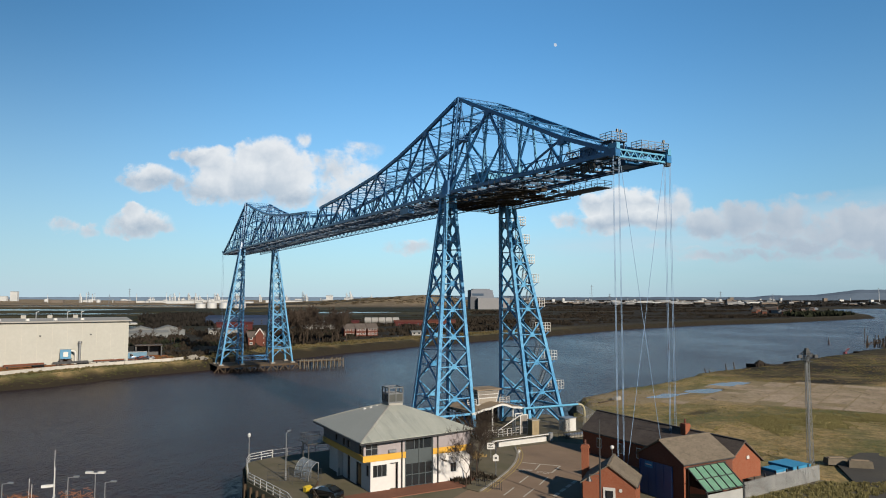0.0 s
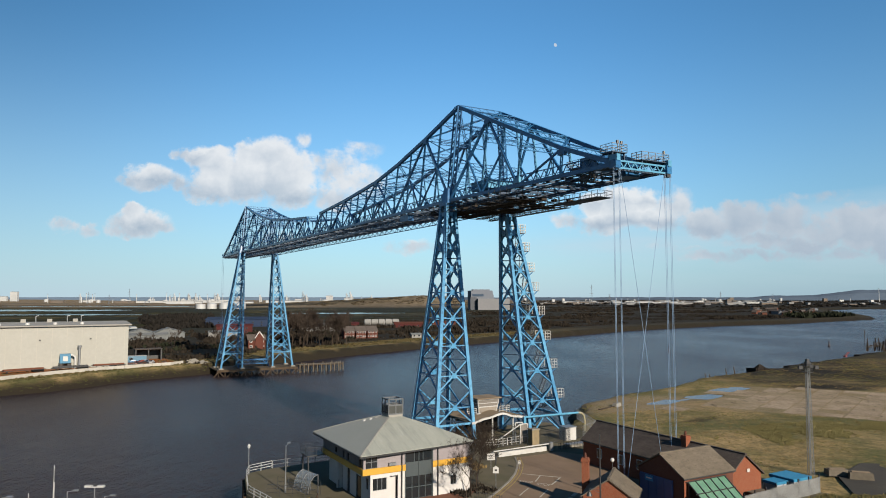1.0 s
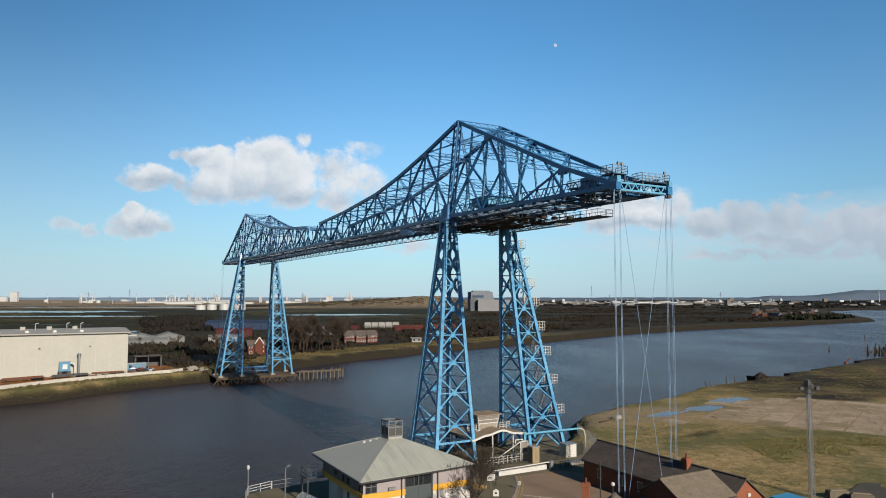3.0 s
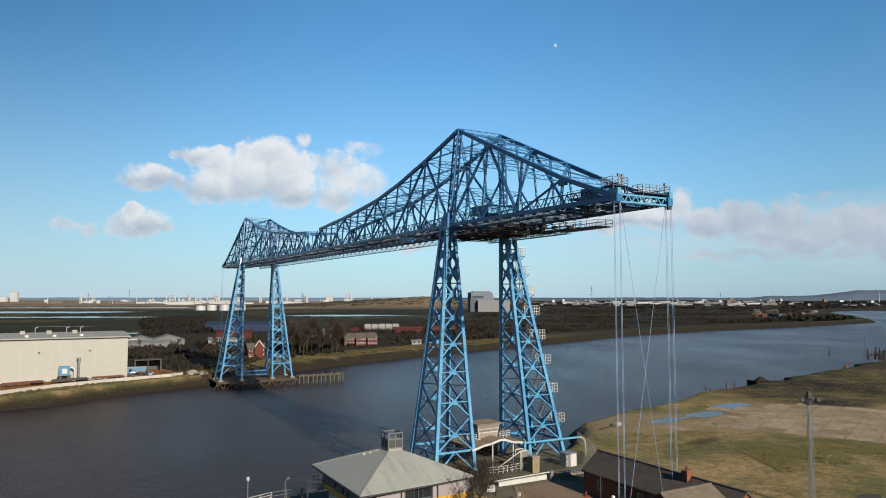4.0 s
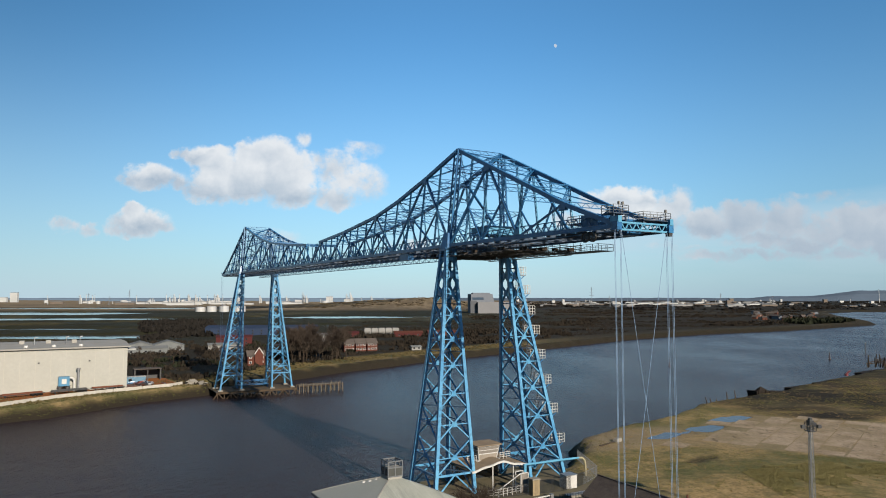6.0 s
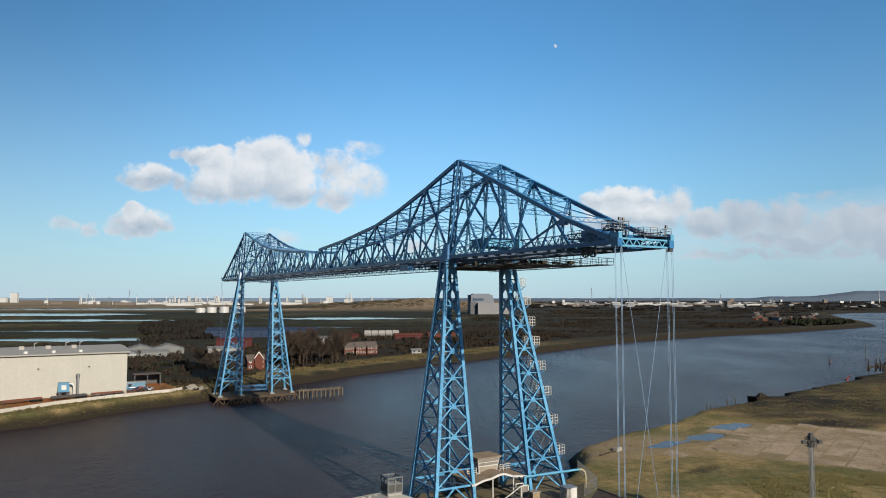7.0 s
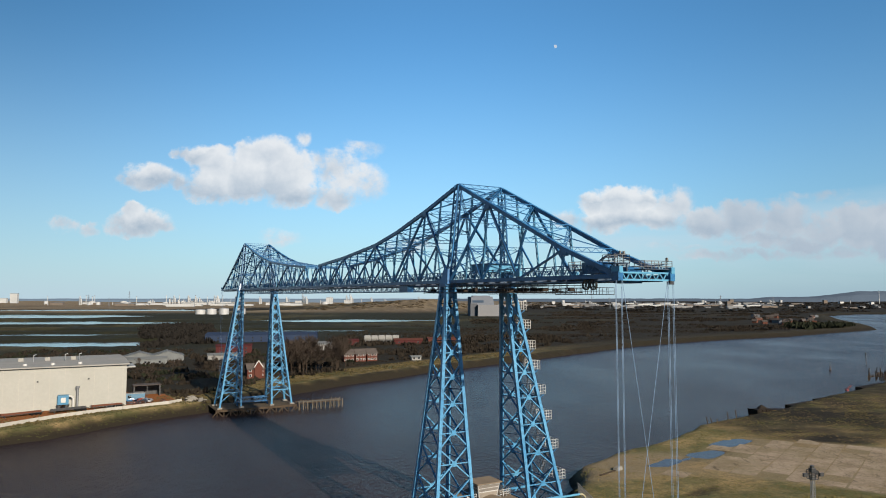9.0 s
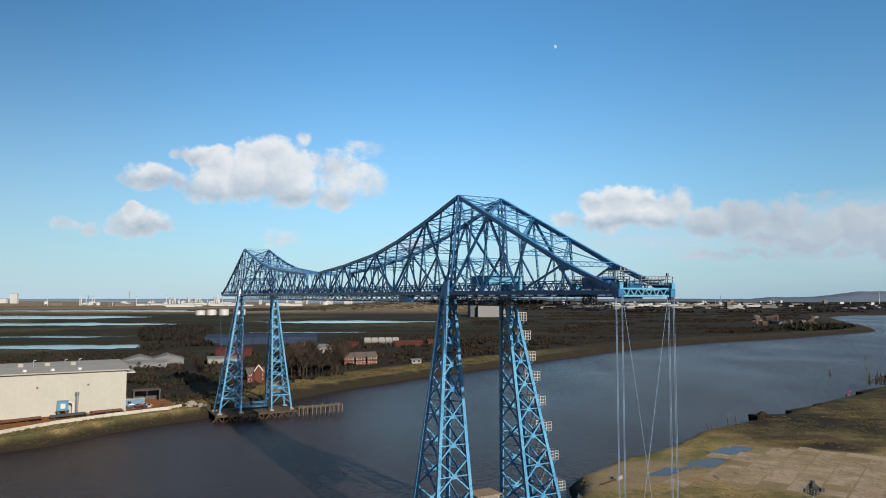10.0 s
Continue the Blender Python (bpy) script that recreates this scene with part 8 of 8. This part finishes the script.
def trailer(x, y, L, label, load, rz=0.0):
    t = thing("flatbed_trailer", label, "trailer", site(x, y, 4.1, rz), "trailers")
    part("bed", Geo().box(-L / 2, L / 2, -1.2, 1.2, 0.85, 1.05), DARK, t)
    for k in range(3):
        part("wheel", Geo().tube((L / 2 - 1.2 - k * 1.3, -1.2, 0.5), (L / 2 - 1.2 - k * 1.3, -0.9, 0.5), 0.5, 12), TYRE, t)
        part("wheel", Geo().tube((L / 2 - 1.2 - k * 1.3, 0.9, 0.5), (L / 2 - 1.2 - k * 1.3, 1.2, 0.5), 0.5, 12), TYRE, t)
    part("support_leg", Geo().box(-L / 2 + 1.5, -L / 2 + 1.7, -0.8, 0.8, 0, 1.0), DARK, t)
    if load:
        for k in range(6):
            part("steel_section", Geo().box(-L / 2 + 0.4, L / 2 - 0.8, -1.1 + k * 0.37, -0.78 + k * 0.37, 1.06, 1.06 + rw.uniform(0.15, 0.6)), load, t)


RUST = plain("rusty_steel", (0.22, 0.085, 0.05), 0.85, other=(0.14, 0.06, 0.04))
trailer(-76.5, 178.5, 14, "flatbed trailer with rusty steel beside the shed", RUST, 18)
trailer(-61.5, 181.5, 13, "empty dark flatbed trailer beside the shed", DARK, 14)
trailer(-48.5, 184.6, 12, "flatbed trailer with red steel beside the shed", RUST, 10)
cs = thing("covered_car", "pale car under a cover beside the shed", "car", site(-46.5, 186.6, 4.1))
part("cover", Geo().add([(-2.2, -0.9, 0), (2.2, -0.9, 0), (2.2, 0.9, 0), (-2.2, 0.9, 0), (-1.0, -0.7, 1.5), (1.1, -0.7, 1.5), (1.1, 0.7, 1.5), (-1.0, 0.7, 1.5)], [(0, 3, 2, 1), (4, 5, 6, 7), (0, 1, 5, 4), (1, 2, 6, 5), (2, 3, 7, 6), (3, 0, 4, 7)]), WHITE, cs)
for k, (x, y, c) in enumerate(((-38.5, 197, (0.03, 0.16, 0.36)), (-36.0, 195, (0.40, 0.08, 0.04)), (-34.0, 197, (0.5, 0.5, 0.5)), (-38.0, 191.5, (0.36, 0.1, 0.05)), (-32.4, 192.5, (0.55, 0.55, 0.55)), (-35, 192, (0.05, 0.05, 0.06)))):
    build_car(site(x, y, 4.12, rw.uniform(0, 360)), ("dark blue", "red", "pale grey", "rust-coloured", "white", "black")[k] + " car parked in the earth yard", plain("yard_car_paint", c, 0.35))
cab2 = thing("site_cabin", "pale blue site cabin in the earth yard", "cabin", site(-37.5, 201, 4.1))
part("cabin_body", Geo().box(-4, 4, -1.4, 1.4, 0, 2.8), plain("cabin_blue", (0.10, 0.25, 0.38), 0.6), cab2)
part("cabin_roof", Geo().box(-4.1, 4.1, -1.5, 1.5, 2.8, 2.95), SHEET, cab2)
part("window", Geo().box(-2.5, -1.2, -1.43, -1.405, 1.2, 2.2), GLASS, cab2)
for k, (v, u, s) in enumerate(((-17.5, 190, 1.0), (-13, 187.5, 0.7), (-16, 196, 0.8))):
    rub = thing("rubble_slab", "broken pale concrete slabs tipped on the bank", "rubble", site(v, u, 2.8, 30 * k), "rubble")
    for j in range(6):
        q = pose(rw.uniform(-2, 2) * s, rw.uniform(-1.5, 1.5) * s, 0.5 + 0.25 * j, rw.uniform(-25, 25), rw.uniform(-25, 25), rw.uniform(0, 180))
        part("slab", Geo().box(-1.8 * s, 1.8 * s, -1.2 * s, 1.2 * s, -0.2, 0.2), CONCRETE, rub, "", q)

store = thing("open_store", "dark open-fronted steel store at the back of the yard", "store", site(-31.5, 214.0, 4.1))
for x in (-5, 0, 5):
    part("store_post", Geo().box(x - 0.15, x + 0.15, -3.2, -2.9, 0, 4.6), DARK, store)
part("store_roof", Geo().box(-5.6, 5.6, -3.6, 3.4, 4.6, 4.85), TILE_DARK, store)
part("store_back", Geo().box(-5.4, 5.4, 3.0, 3.2, 0, 4.6), DARK, store)
for x in (-5.4, 5.2):
    part("store_side", Geo().box(x, x + 0.2, -3.0, 3.0, 0, 4.6), DARK, store)
for k in range(9):
    x, y = rw.uniform(-47, -27), rw.uniform(188.5, 193)
    sc = thing("scrap_bundle", "low bundle of rusty steel scrap in the earth yard", "scrap", site(x, y, 4.12, rw.uniform(0, 180)), "scrap bundles")
    for j in range(5):
        z = 0.15 + 0.22 * j
        part("steel_section", Geo().beam((-1.6, rw.uniform(-0.6, 0.6), z), (1.6, rw.uniform(-0.6, 0.6), z), 0.22, 0.2), (RUST, DARK, STEEL)[j % 3], sc)

# ---------------------------------------------------------------- far village and works
def far_house(x, y, sx, sy, eave, ridge, rz, wall_mat, roof_mat, label, name="house", windows=4, white=True):
    z = ground_z(x, y)
    h = thing(name, label, "house", pose(x, y, z, 0, 0, rz))
    part("wall", Geo().box(-sx / 2, sx / 2, -sy / 2, sy / 2, -0.5, eave), wall_mat, h)
    for s in (-1, 1):
        gb = Geo().add([(s * sx / 2, -sy / 2, eave), (s * sx / 2, sy / 2, eave), (s * sx / 2, 0, ridge), (s * (sx / 2 - 0.3), -sy / 2, eave), (s * (sx / 2 - 0.3), sy / 2, eave), (s * (sx / 2 - 0.3), 0, ridge)],
                       [(0, 1, 2), (5, 4, 3), (0, 2, 5, 3), (1, 4, 5, 2)])
        part("gable", gb, wall_mat, h)
        o = 0.4
        k = (ridge - eave) / (sy / 2) * o
        part("roof_slope", Geo().add([(-sx / 2 - o, s * (sy / 2 + o), eave - k), (sx / 2 + o, s * (sy / 2 + o), eave - k), (sx / 2 + o, 0, ridge), (-sx / 2 - o, 0, ridge),
                                      (-sx / 2 - o, s * (sy / 2 + o), eave - k + 0.25), (sx / 2 + o, s * (sy / 2 + o), eave - k + 0.25), (sx / 2 + o, 0, ridge + 0.25), (-sx / 2 - o, 0, ridge + 0.25)],
                                     [(0, 3, 2, 1), (4, 5, 6, 7), (0, 1, 5, 4), (1, 2, 6, 5), (2, 3, 7, 6), (3, 0, 4, 7)]), roof_mat, h)
    for k in range(windows):
        wx = -sx / 2 + sx * (k + 0.5) / windows
        for z0 in ((0.9, 2.2),) if eave < 4.2 else ((0.9, 2.2), (3.6, 4.9)):
            w = part("window", Geo().box(wx - 0.7, wx + 0.7, -sy / 2 - 0.08, -sy / 2 - 0.01, *z0), WHITE if white else DARK, h)
            part("pane", Geo().box(wx - 0.5, wx + 0.5, -sy / 2 - 0.1, -sy / 2 - 0.085, z0[0] + 0.15, z0[1] - 0.15), GLASS, w)
    return h


# far reds are darkened: the cloud shade over them sits in the colour
REDB = plain("far_red_brick", (0.135, 0.048, 0.034), 0.85, other=(0.17, 0.062, 0.045), scale=0.4)
REDSHEET = plain("red_sheet_cladding", (0.11, 0.028, 0.028), 0.8, other=(0.09, 0.03, 0.028), scale=0.3)
GREYSHEET = plain("pale_sheet_roof", (0.24, 0.25, 0.25), 0.8, other=(0.15, 0.16, 0.16), scale=0.1)
BLUESHEET = plain("dark_blue_sheet", (0.035, 0.055, 0.11), 0.8, other=(0.05, 0.075, 0.13), scale=0.1)
LIGHTSHEET = plain("off_white_cladding", (0.40, 0.39, 0.37), 0.8, other=(0.28, 0.27, 0.25), scale=0.05)
for k, x in enumerate((-64.5, -57.3, -50.1)):
    far_house(x, 462 + 3.5 * k, 7.0, 8, 5.2, 8.0, 26, REDB, TILE_DARK, "red brick terrace house with white windows", "terrace_house", 3)
pub = far_house(-101, 372, 9, 7, 5.0, 7.5, 26, REDB, TILE_DARK, "red brick riverside house with a white gable", "riverside_house", 3)
part("cross_gable", Geo().add([(-1.0, -4.6, 0), (3.2, -4.6, 0), (3.2, -4.6, 6.2), (1.1, -4.6, 9.2), (-1.0, -4.6, 6.2), (-1.0, 0, 0), (3.2, 0, 0), (3.2, 0, 6.2), (1.1, 0, 9.2), (-1.0, 0, 6.2)],
                              [(0, 1, 2, 3, 4), (1, 6, 7, 2), (2, 7, 8, 3), (3, 8, 9, 4), (4, 9, 5, 0)]), REDB, pub)
part("bargeboard", Geo().beam((-1.3, -4.75, 5.9), (1.1, -4.75, 9.4), 0.2, 0.4).beam((3.5, -4.75, 5.9), (1.1, -4.75, 9.4), 0.2, 0.4), WHITE, pub)
for x, y, sx, sy, e, r, rz, wm, rm, lab in (
        (-202, 462, 15, 20, 4.0, 7.0, 115, GREYSHEET, GREYSHEET, "grey twin-span industrial unit with shallow roof"),
        (-186, 468, 15, 20, 4.0, 7.0, 115, GREYSHEET, GREYSHEET, "grey twin-span industrial unit with shallow roof"),
        (-196, 446, 34, 9, 3.5, 4.6, 26, GREYSHEET, GREYSHEET, "long low grey industrial unit"),
        (-180, 690, 105, 30, 7.0, 9.0, 8, BLUESHEET, BLUESHEET, "long dark blue distribution shed"),
        (-150, 500, 12, 10, 6.0, 8.0, 20, REDSHEET, REDSHEET, "small red-clad works building"),
        (-160, 530, 26, 12, 6.0, 7.0, 15, REDSHEET, REDSHEET, "wide red-clad works building"),
        (-148, 470, 22, 10, 4.0, 5.0, 20, LIGHTSHEET, GREYSHEET, "pale single-storey works office"),
        (-100, 560, 22, 12, 5.0, 6.5, 15, LIGHTSHEET, GREYSHEET, "white works building among scrub"),
        (-34, 640, 26, 10, 3.6, 4.8, 10, REDSHEET, REDB, "long red works building by the tanks"),
        (-4, 655, 26, 12, 3.6, 4.8, 10, REDB, REDB, "dull red works building by the tanks"),
        (-82, 625, 9, 8, 4.0, 5.0, 10, REDSHEET, REDSHEET, "bright red works building by the tanks"),
        (-110, 590, 20, 10, 4.0, 5.0, 5, LIGHTSHEET, GREYSHEET, "pale works building among scrub"),
        (-20, 474, 7, 4, 2.2, 3.0, 24, LIGHTSHEET, GREYSHEET, "low pale hut beside the river path")):
    far_house(x, y, sx, sy, e, r, rz, wm, rm, lab, "works_building", max(2, int(sx / 8)), False)
for k in range(5):
    x, y = -72 + k * 6.4, 648 + 1.2 * k
    tk = thing("storage_tank", "white horizontal storage tank on saddles", "tank", pose(x, y, ground_z(x, y) + 1.2, 0, 0, 0), "white tanks")
    part("tank_shell", Geo().tube((-2.6, 0, 3.2), (2.6, 0, 3.2), 2.9, 14).tube((2.6, 0, 3.2), (3.3, 0, 3.2), 2.9, 14, 1.6).tube((-2.6, 0, 3.2), (-3.3, 0, 3.2), 2.9, 14, 1.6), LIGHTSHEET, tk)
    part("saddle", Geo().box(-2, -1.6, -1.6, 1.6, -1.4, 1.2).box(1.6, 2, -1.6, 1.6, -1.4, 1.2), STEEL, tk)

# power station block beyond the marsh
fx, fy = 92, 1560
pw = thing("power_station", "large grey power station hall with a lower front block", "power station", pose(fx, fy, ground_z(fx, fy), 0, 0, 6))
PSG = plain("power_station_grey", (0.24, 0.26, 0.30), 0.8, other=(0.21, 0.23, 0.27), scale=0.02)
part("main_hall", Geo().add([(-36, -10, 0), (22, -10, 0), (22, 45, 0), (-36, 45, 0), (-36, -10, 43), (12, -10, 43), (12, 45, 43), (-36, 45, 43)], [(4, 5, 6, 7), (0, 1, 5, 4), (1, 2, 6, 5), (2, 3, 7, 6), (3, 0, 4, 7)]), PSG, pw)
part("dark_panel", Geo().box(-38, -24, -14, -10.1, 0, 28), plain("dark_grey_panel", (0.06, 0.07, 0.09), 0.6), pw)
part("front_block", Geo().box(-23, 48, -26, -10.2, 0, 25), plain("light_grey_panel", (0.30, 0.30, 0.31), 0.8, other=(0.27, 0.27, 0.28), scale=0.02), pw)
part("upper_window", Geo().box(-33, -8, -10.6, -10.05, 30, 35), plain("blue_grey_glazing", (0.04, 0.08, 0.14), 0.3), pw)
part("roof_plant", Geo().box(-30, 8, 0, 30, 43, 45.5), PSG, pw)

# ---------------------------------------------------------------- horizon: refinery, works, pylons
HZ = plain("distant_pale_steel", (0.68, 0.68, 0.66), 0.6, other=(0.52, 0.53, 0.54), scale=0.01)
HZ_M = plain("distant_mid_grey", (0.34, 0.33, 0.32), 0.7, other=(0.24, 0.24, 0.24), scale=0.02)
HZ_D = plain("distant_grey_steel", (0.22, 0.24, 0.27), 0.8, other=(0.24, 0.27, 0.3), scale=0.01)
HZ_B = plain("distant_brown", (0.24, 0.19, 0.15), 0.8, other=(0.22, 0.2, 0.18), scale=0.01)


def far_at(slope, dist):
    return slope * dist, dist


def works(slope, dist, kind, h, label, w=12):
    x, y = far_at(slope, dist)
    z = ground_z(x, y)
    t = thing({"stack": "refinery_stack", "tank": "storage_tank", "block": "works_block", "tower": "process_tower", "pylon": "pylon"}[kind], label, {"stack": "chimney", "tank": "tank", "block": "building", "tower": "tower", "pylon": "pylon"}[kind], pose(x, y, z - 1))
    if kind == "stack":
        part("shaft", Geo().tube((0, 0, 0), (0, 0, h), 1.9, 8, 1.1), HZ, t)
        part("cap", Geo().tube((0, 0, h), (0, 0, h + 2), 2.1, 8), HZ_D, t)
    elif kind == "tank":
        h = min(h, 15)
        part("shell", Geo().tube((0, 0, 0), (0, 0, h), w / 2, 18), HZ, t)
        part("tank_roof", Geo().tube((0, 0, h), (0, 0, h * 1.12), w / 2, 18, 0.5), HZ, t)
    elif kind == "block":
        part("hall", Geo().box(-w / 2, w / 2, -8, 8, 0, h), (HZ if "horizon" in label else HZ_M) if "white" in label or "pale" in label else HZ_B, t)
        part("roof", Geo().box(-w / 2 - 0.5, w / 2 + 0.5, -8.5, 8.5, h, h + 1.2), HZ_D, t)
    elif kind == "tower":
        part("vessel", Geo().tube((0, 0, 0), (0, 0, h), 2.2, 8).tube((7, 0, 0), (7, 0, h * 0.7), 2.4, 8), HZ, t)
        part("frame", Geo().beam((-5, 0, 0), (-5, 0, h * 0.85), 1.2).beam((-5, 0, h * 0.85), (7, 0, h * 0.7), 1.2).beam((12, 0, 0), (12, 0, h * 0.5), 1.2).beam((-5, 0, h * 0.4), (12, 0, h * 0.4), 1.2), HZ_D, t)
    else:
        g = Geo().beam((-3, 0, 0), (0, 0, h), 0.7).beam((3, 0, 0), (0, 0, h), 0.7)
        for k in (0.6, 0.75, 0.9):
            g.beam((-6 * (1.3 - k) - 3, 0, h * k), (6 * (1.3 - k) + 3, 0, h * k), 0.7)
        part("lattice", g, HZ_D, t)
    return t


rh = random.Random(77)
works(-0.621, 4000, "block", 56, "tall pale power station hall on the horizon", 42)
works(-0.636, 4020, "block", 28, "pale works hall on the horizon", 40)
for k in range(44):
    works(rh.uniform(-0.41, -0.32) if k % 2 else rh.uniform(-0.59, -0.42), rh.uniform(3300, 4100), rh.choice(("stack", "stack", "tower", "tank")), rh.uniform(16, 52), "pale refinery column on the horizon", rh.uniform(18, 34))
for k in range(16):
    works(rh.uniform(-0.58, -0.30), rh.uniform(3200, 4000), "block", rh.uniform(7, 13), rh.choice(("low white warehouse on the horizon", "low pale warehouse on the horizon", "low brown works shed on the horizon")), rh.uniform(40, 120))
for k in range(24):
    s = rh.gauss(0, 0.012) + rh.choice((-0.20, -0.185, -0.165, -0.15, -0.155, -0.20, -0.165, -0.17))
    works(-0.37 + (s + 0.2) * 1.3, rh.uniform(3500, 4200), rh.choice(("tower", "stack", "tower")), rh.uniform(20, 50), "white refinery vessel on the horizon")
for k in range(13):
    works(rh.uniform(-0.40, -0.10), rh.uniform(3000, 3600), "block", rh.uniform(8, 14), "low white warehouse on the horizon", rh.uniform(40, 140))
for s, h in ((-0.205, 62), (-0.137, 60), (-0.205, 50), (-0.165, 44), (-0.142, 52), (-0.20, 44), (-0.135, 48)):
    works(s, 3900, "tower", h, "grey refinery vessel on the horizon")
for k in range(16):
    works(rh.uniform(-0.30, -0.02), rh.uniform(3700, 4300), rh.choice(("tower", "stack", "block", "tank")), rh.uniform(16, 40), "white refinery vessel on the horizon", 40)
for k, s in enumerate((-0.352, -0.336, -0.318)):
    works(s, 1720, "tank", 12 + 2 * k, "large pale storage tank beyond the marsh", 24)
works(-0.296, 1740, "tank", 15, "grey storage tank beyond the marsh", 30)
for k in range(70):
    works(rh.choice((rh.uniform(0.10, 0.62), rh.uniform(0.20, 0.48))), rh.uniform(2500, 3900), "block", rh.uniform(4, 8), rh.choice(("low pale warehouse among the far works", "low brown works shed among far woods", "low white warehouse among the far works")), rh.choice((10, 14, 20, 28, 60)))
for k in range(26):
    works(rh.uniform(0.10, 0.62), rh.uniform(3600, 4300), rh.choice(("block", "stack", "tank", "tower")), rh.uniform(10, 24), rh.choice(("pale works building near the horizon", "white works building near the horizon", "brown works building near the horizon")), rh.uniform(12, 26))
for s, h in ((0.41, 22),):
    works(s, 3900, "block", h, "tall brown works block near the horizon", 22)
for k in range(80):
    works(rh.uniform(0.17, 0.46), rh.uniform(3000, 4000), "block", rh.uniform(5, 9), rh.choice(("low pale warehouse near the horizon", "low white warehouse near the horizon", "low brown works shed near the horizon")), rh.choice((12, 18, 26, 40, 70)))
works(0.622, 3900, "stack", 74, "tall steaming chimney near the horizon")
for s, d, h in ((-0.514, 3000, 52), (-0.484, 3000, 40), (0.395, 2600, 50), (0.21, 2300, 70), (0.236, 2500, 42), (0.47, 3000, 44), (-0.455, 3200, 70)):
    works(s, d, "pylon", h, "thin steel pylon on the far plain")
for k in range(30):
    y = rh.uniform(1050, 1500)
    x = rh.uniform(0.43, 0.54) * y
    if river_side(x, y) < 25 or not in_view(x, y):
        continue
    far_house(x, y, rh.uniform(7, 15), 7, rh.uniform(3, 5), rh.uniform(5, 7), rh.uniform(0, 180), rh.choice((BRICK_DARK, BRICK_DARK, HZ_D, TILE_DARK)), TILE_DARK, "small far house among dark trees", "far_house", 2)

# ---- the far rim of the plain: sea to one side, hazy hills to the other
def rim_height(k):
    z = 30 + 2.2 * noise.noise(Vector((k * 21, 0.3, 0)))
    if k > 0.02:
        z += 3.0 * noise.noise(Vector((k * 60, 4.1, 0)))
        z += float(13 * smooth(0.43, 0.47, k) + 38 * smooth(0.52, 0.60, k) - 8 * smooth(0.62, 0.70, k))
    return z


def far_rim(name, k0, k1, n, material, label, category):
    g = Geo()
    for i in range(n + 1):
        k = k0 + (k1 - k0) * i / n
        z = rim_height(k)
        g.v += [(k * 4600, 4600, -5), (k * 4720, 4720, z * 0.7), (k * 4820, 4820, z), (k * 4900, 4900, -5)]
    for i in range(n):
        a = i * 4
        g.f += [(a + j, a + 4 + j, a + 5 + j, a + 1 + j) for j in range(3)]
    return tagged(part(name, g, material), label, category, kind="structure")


# distance haze is mixed into the base colours of hills and sea
far_rim("backdrop", 0.0, 0.95, 190, plain("haze_blue_hills", (0.135, 0.180, 0.240), 0.95, other=(0.115, 0.155, 0.215), scale=0.004), "low blue-grey hills at the edge of the plain", "hills")
far_rim("backdrop", -0.95, 0.0, 60, plain("haze_blue_sea", (0.27, 0.36, 0.46), 0.95, other=(0.24, 0.33, 0.43), scale=0.003), "flat blue strip of distant sea", "sea")

# ---------------------------------------------------------------- daytime moon
moon = Geo()
rim = []
for k in range(17):
    a = -math.pi / 2 + math.pi * k / 16
    rim.append((math.cos(a), math.sin(a)))
inner = [(-0.55 * math.cos(a), math.sin(a)) for a in [math.pi / 2 - math.pi * k / 16 for k in range(1, 16)]]
R = 12.5
mm = pose(724, 4480, 1690, 90, 0, 0) @ pose(0, 0, 0, 0, 0, 20)
pts = [tuple(mm @ Vector((x * R, y * R, 0))) for x, y in rim + inner]
moon.add(pts, [tuple(range(len(pts)))])
MOON = Shader("moonlit_disc", (0, 0, 0), 1.0)
MOON.b.inputs["Emission Color"].default_value = (0.62, 0.72, 0.85, 1)
MOON.b.inputs["Emission Strength"].default_value = 0.42
tagged(part("moon", moon, MOON.mat), "pale gibbous moon in the daytime sky", "moon", kind="structure")
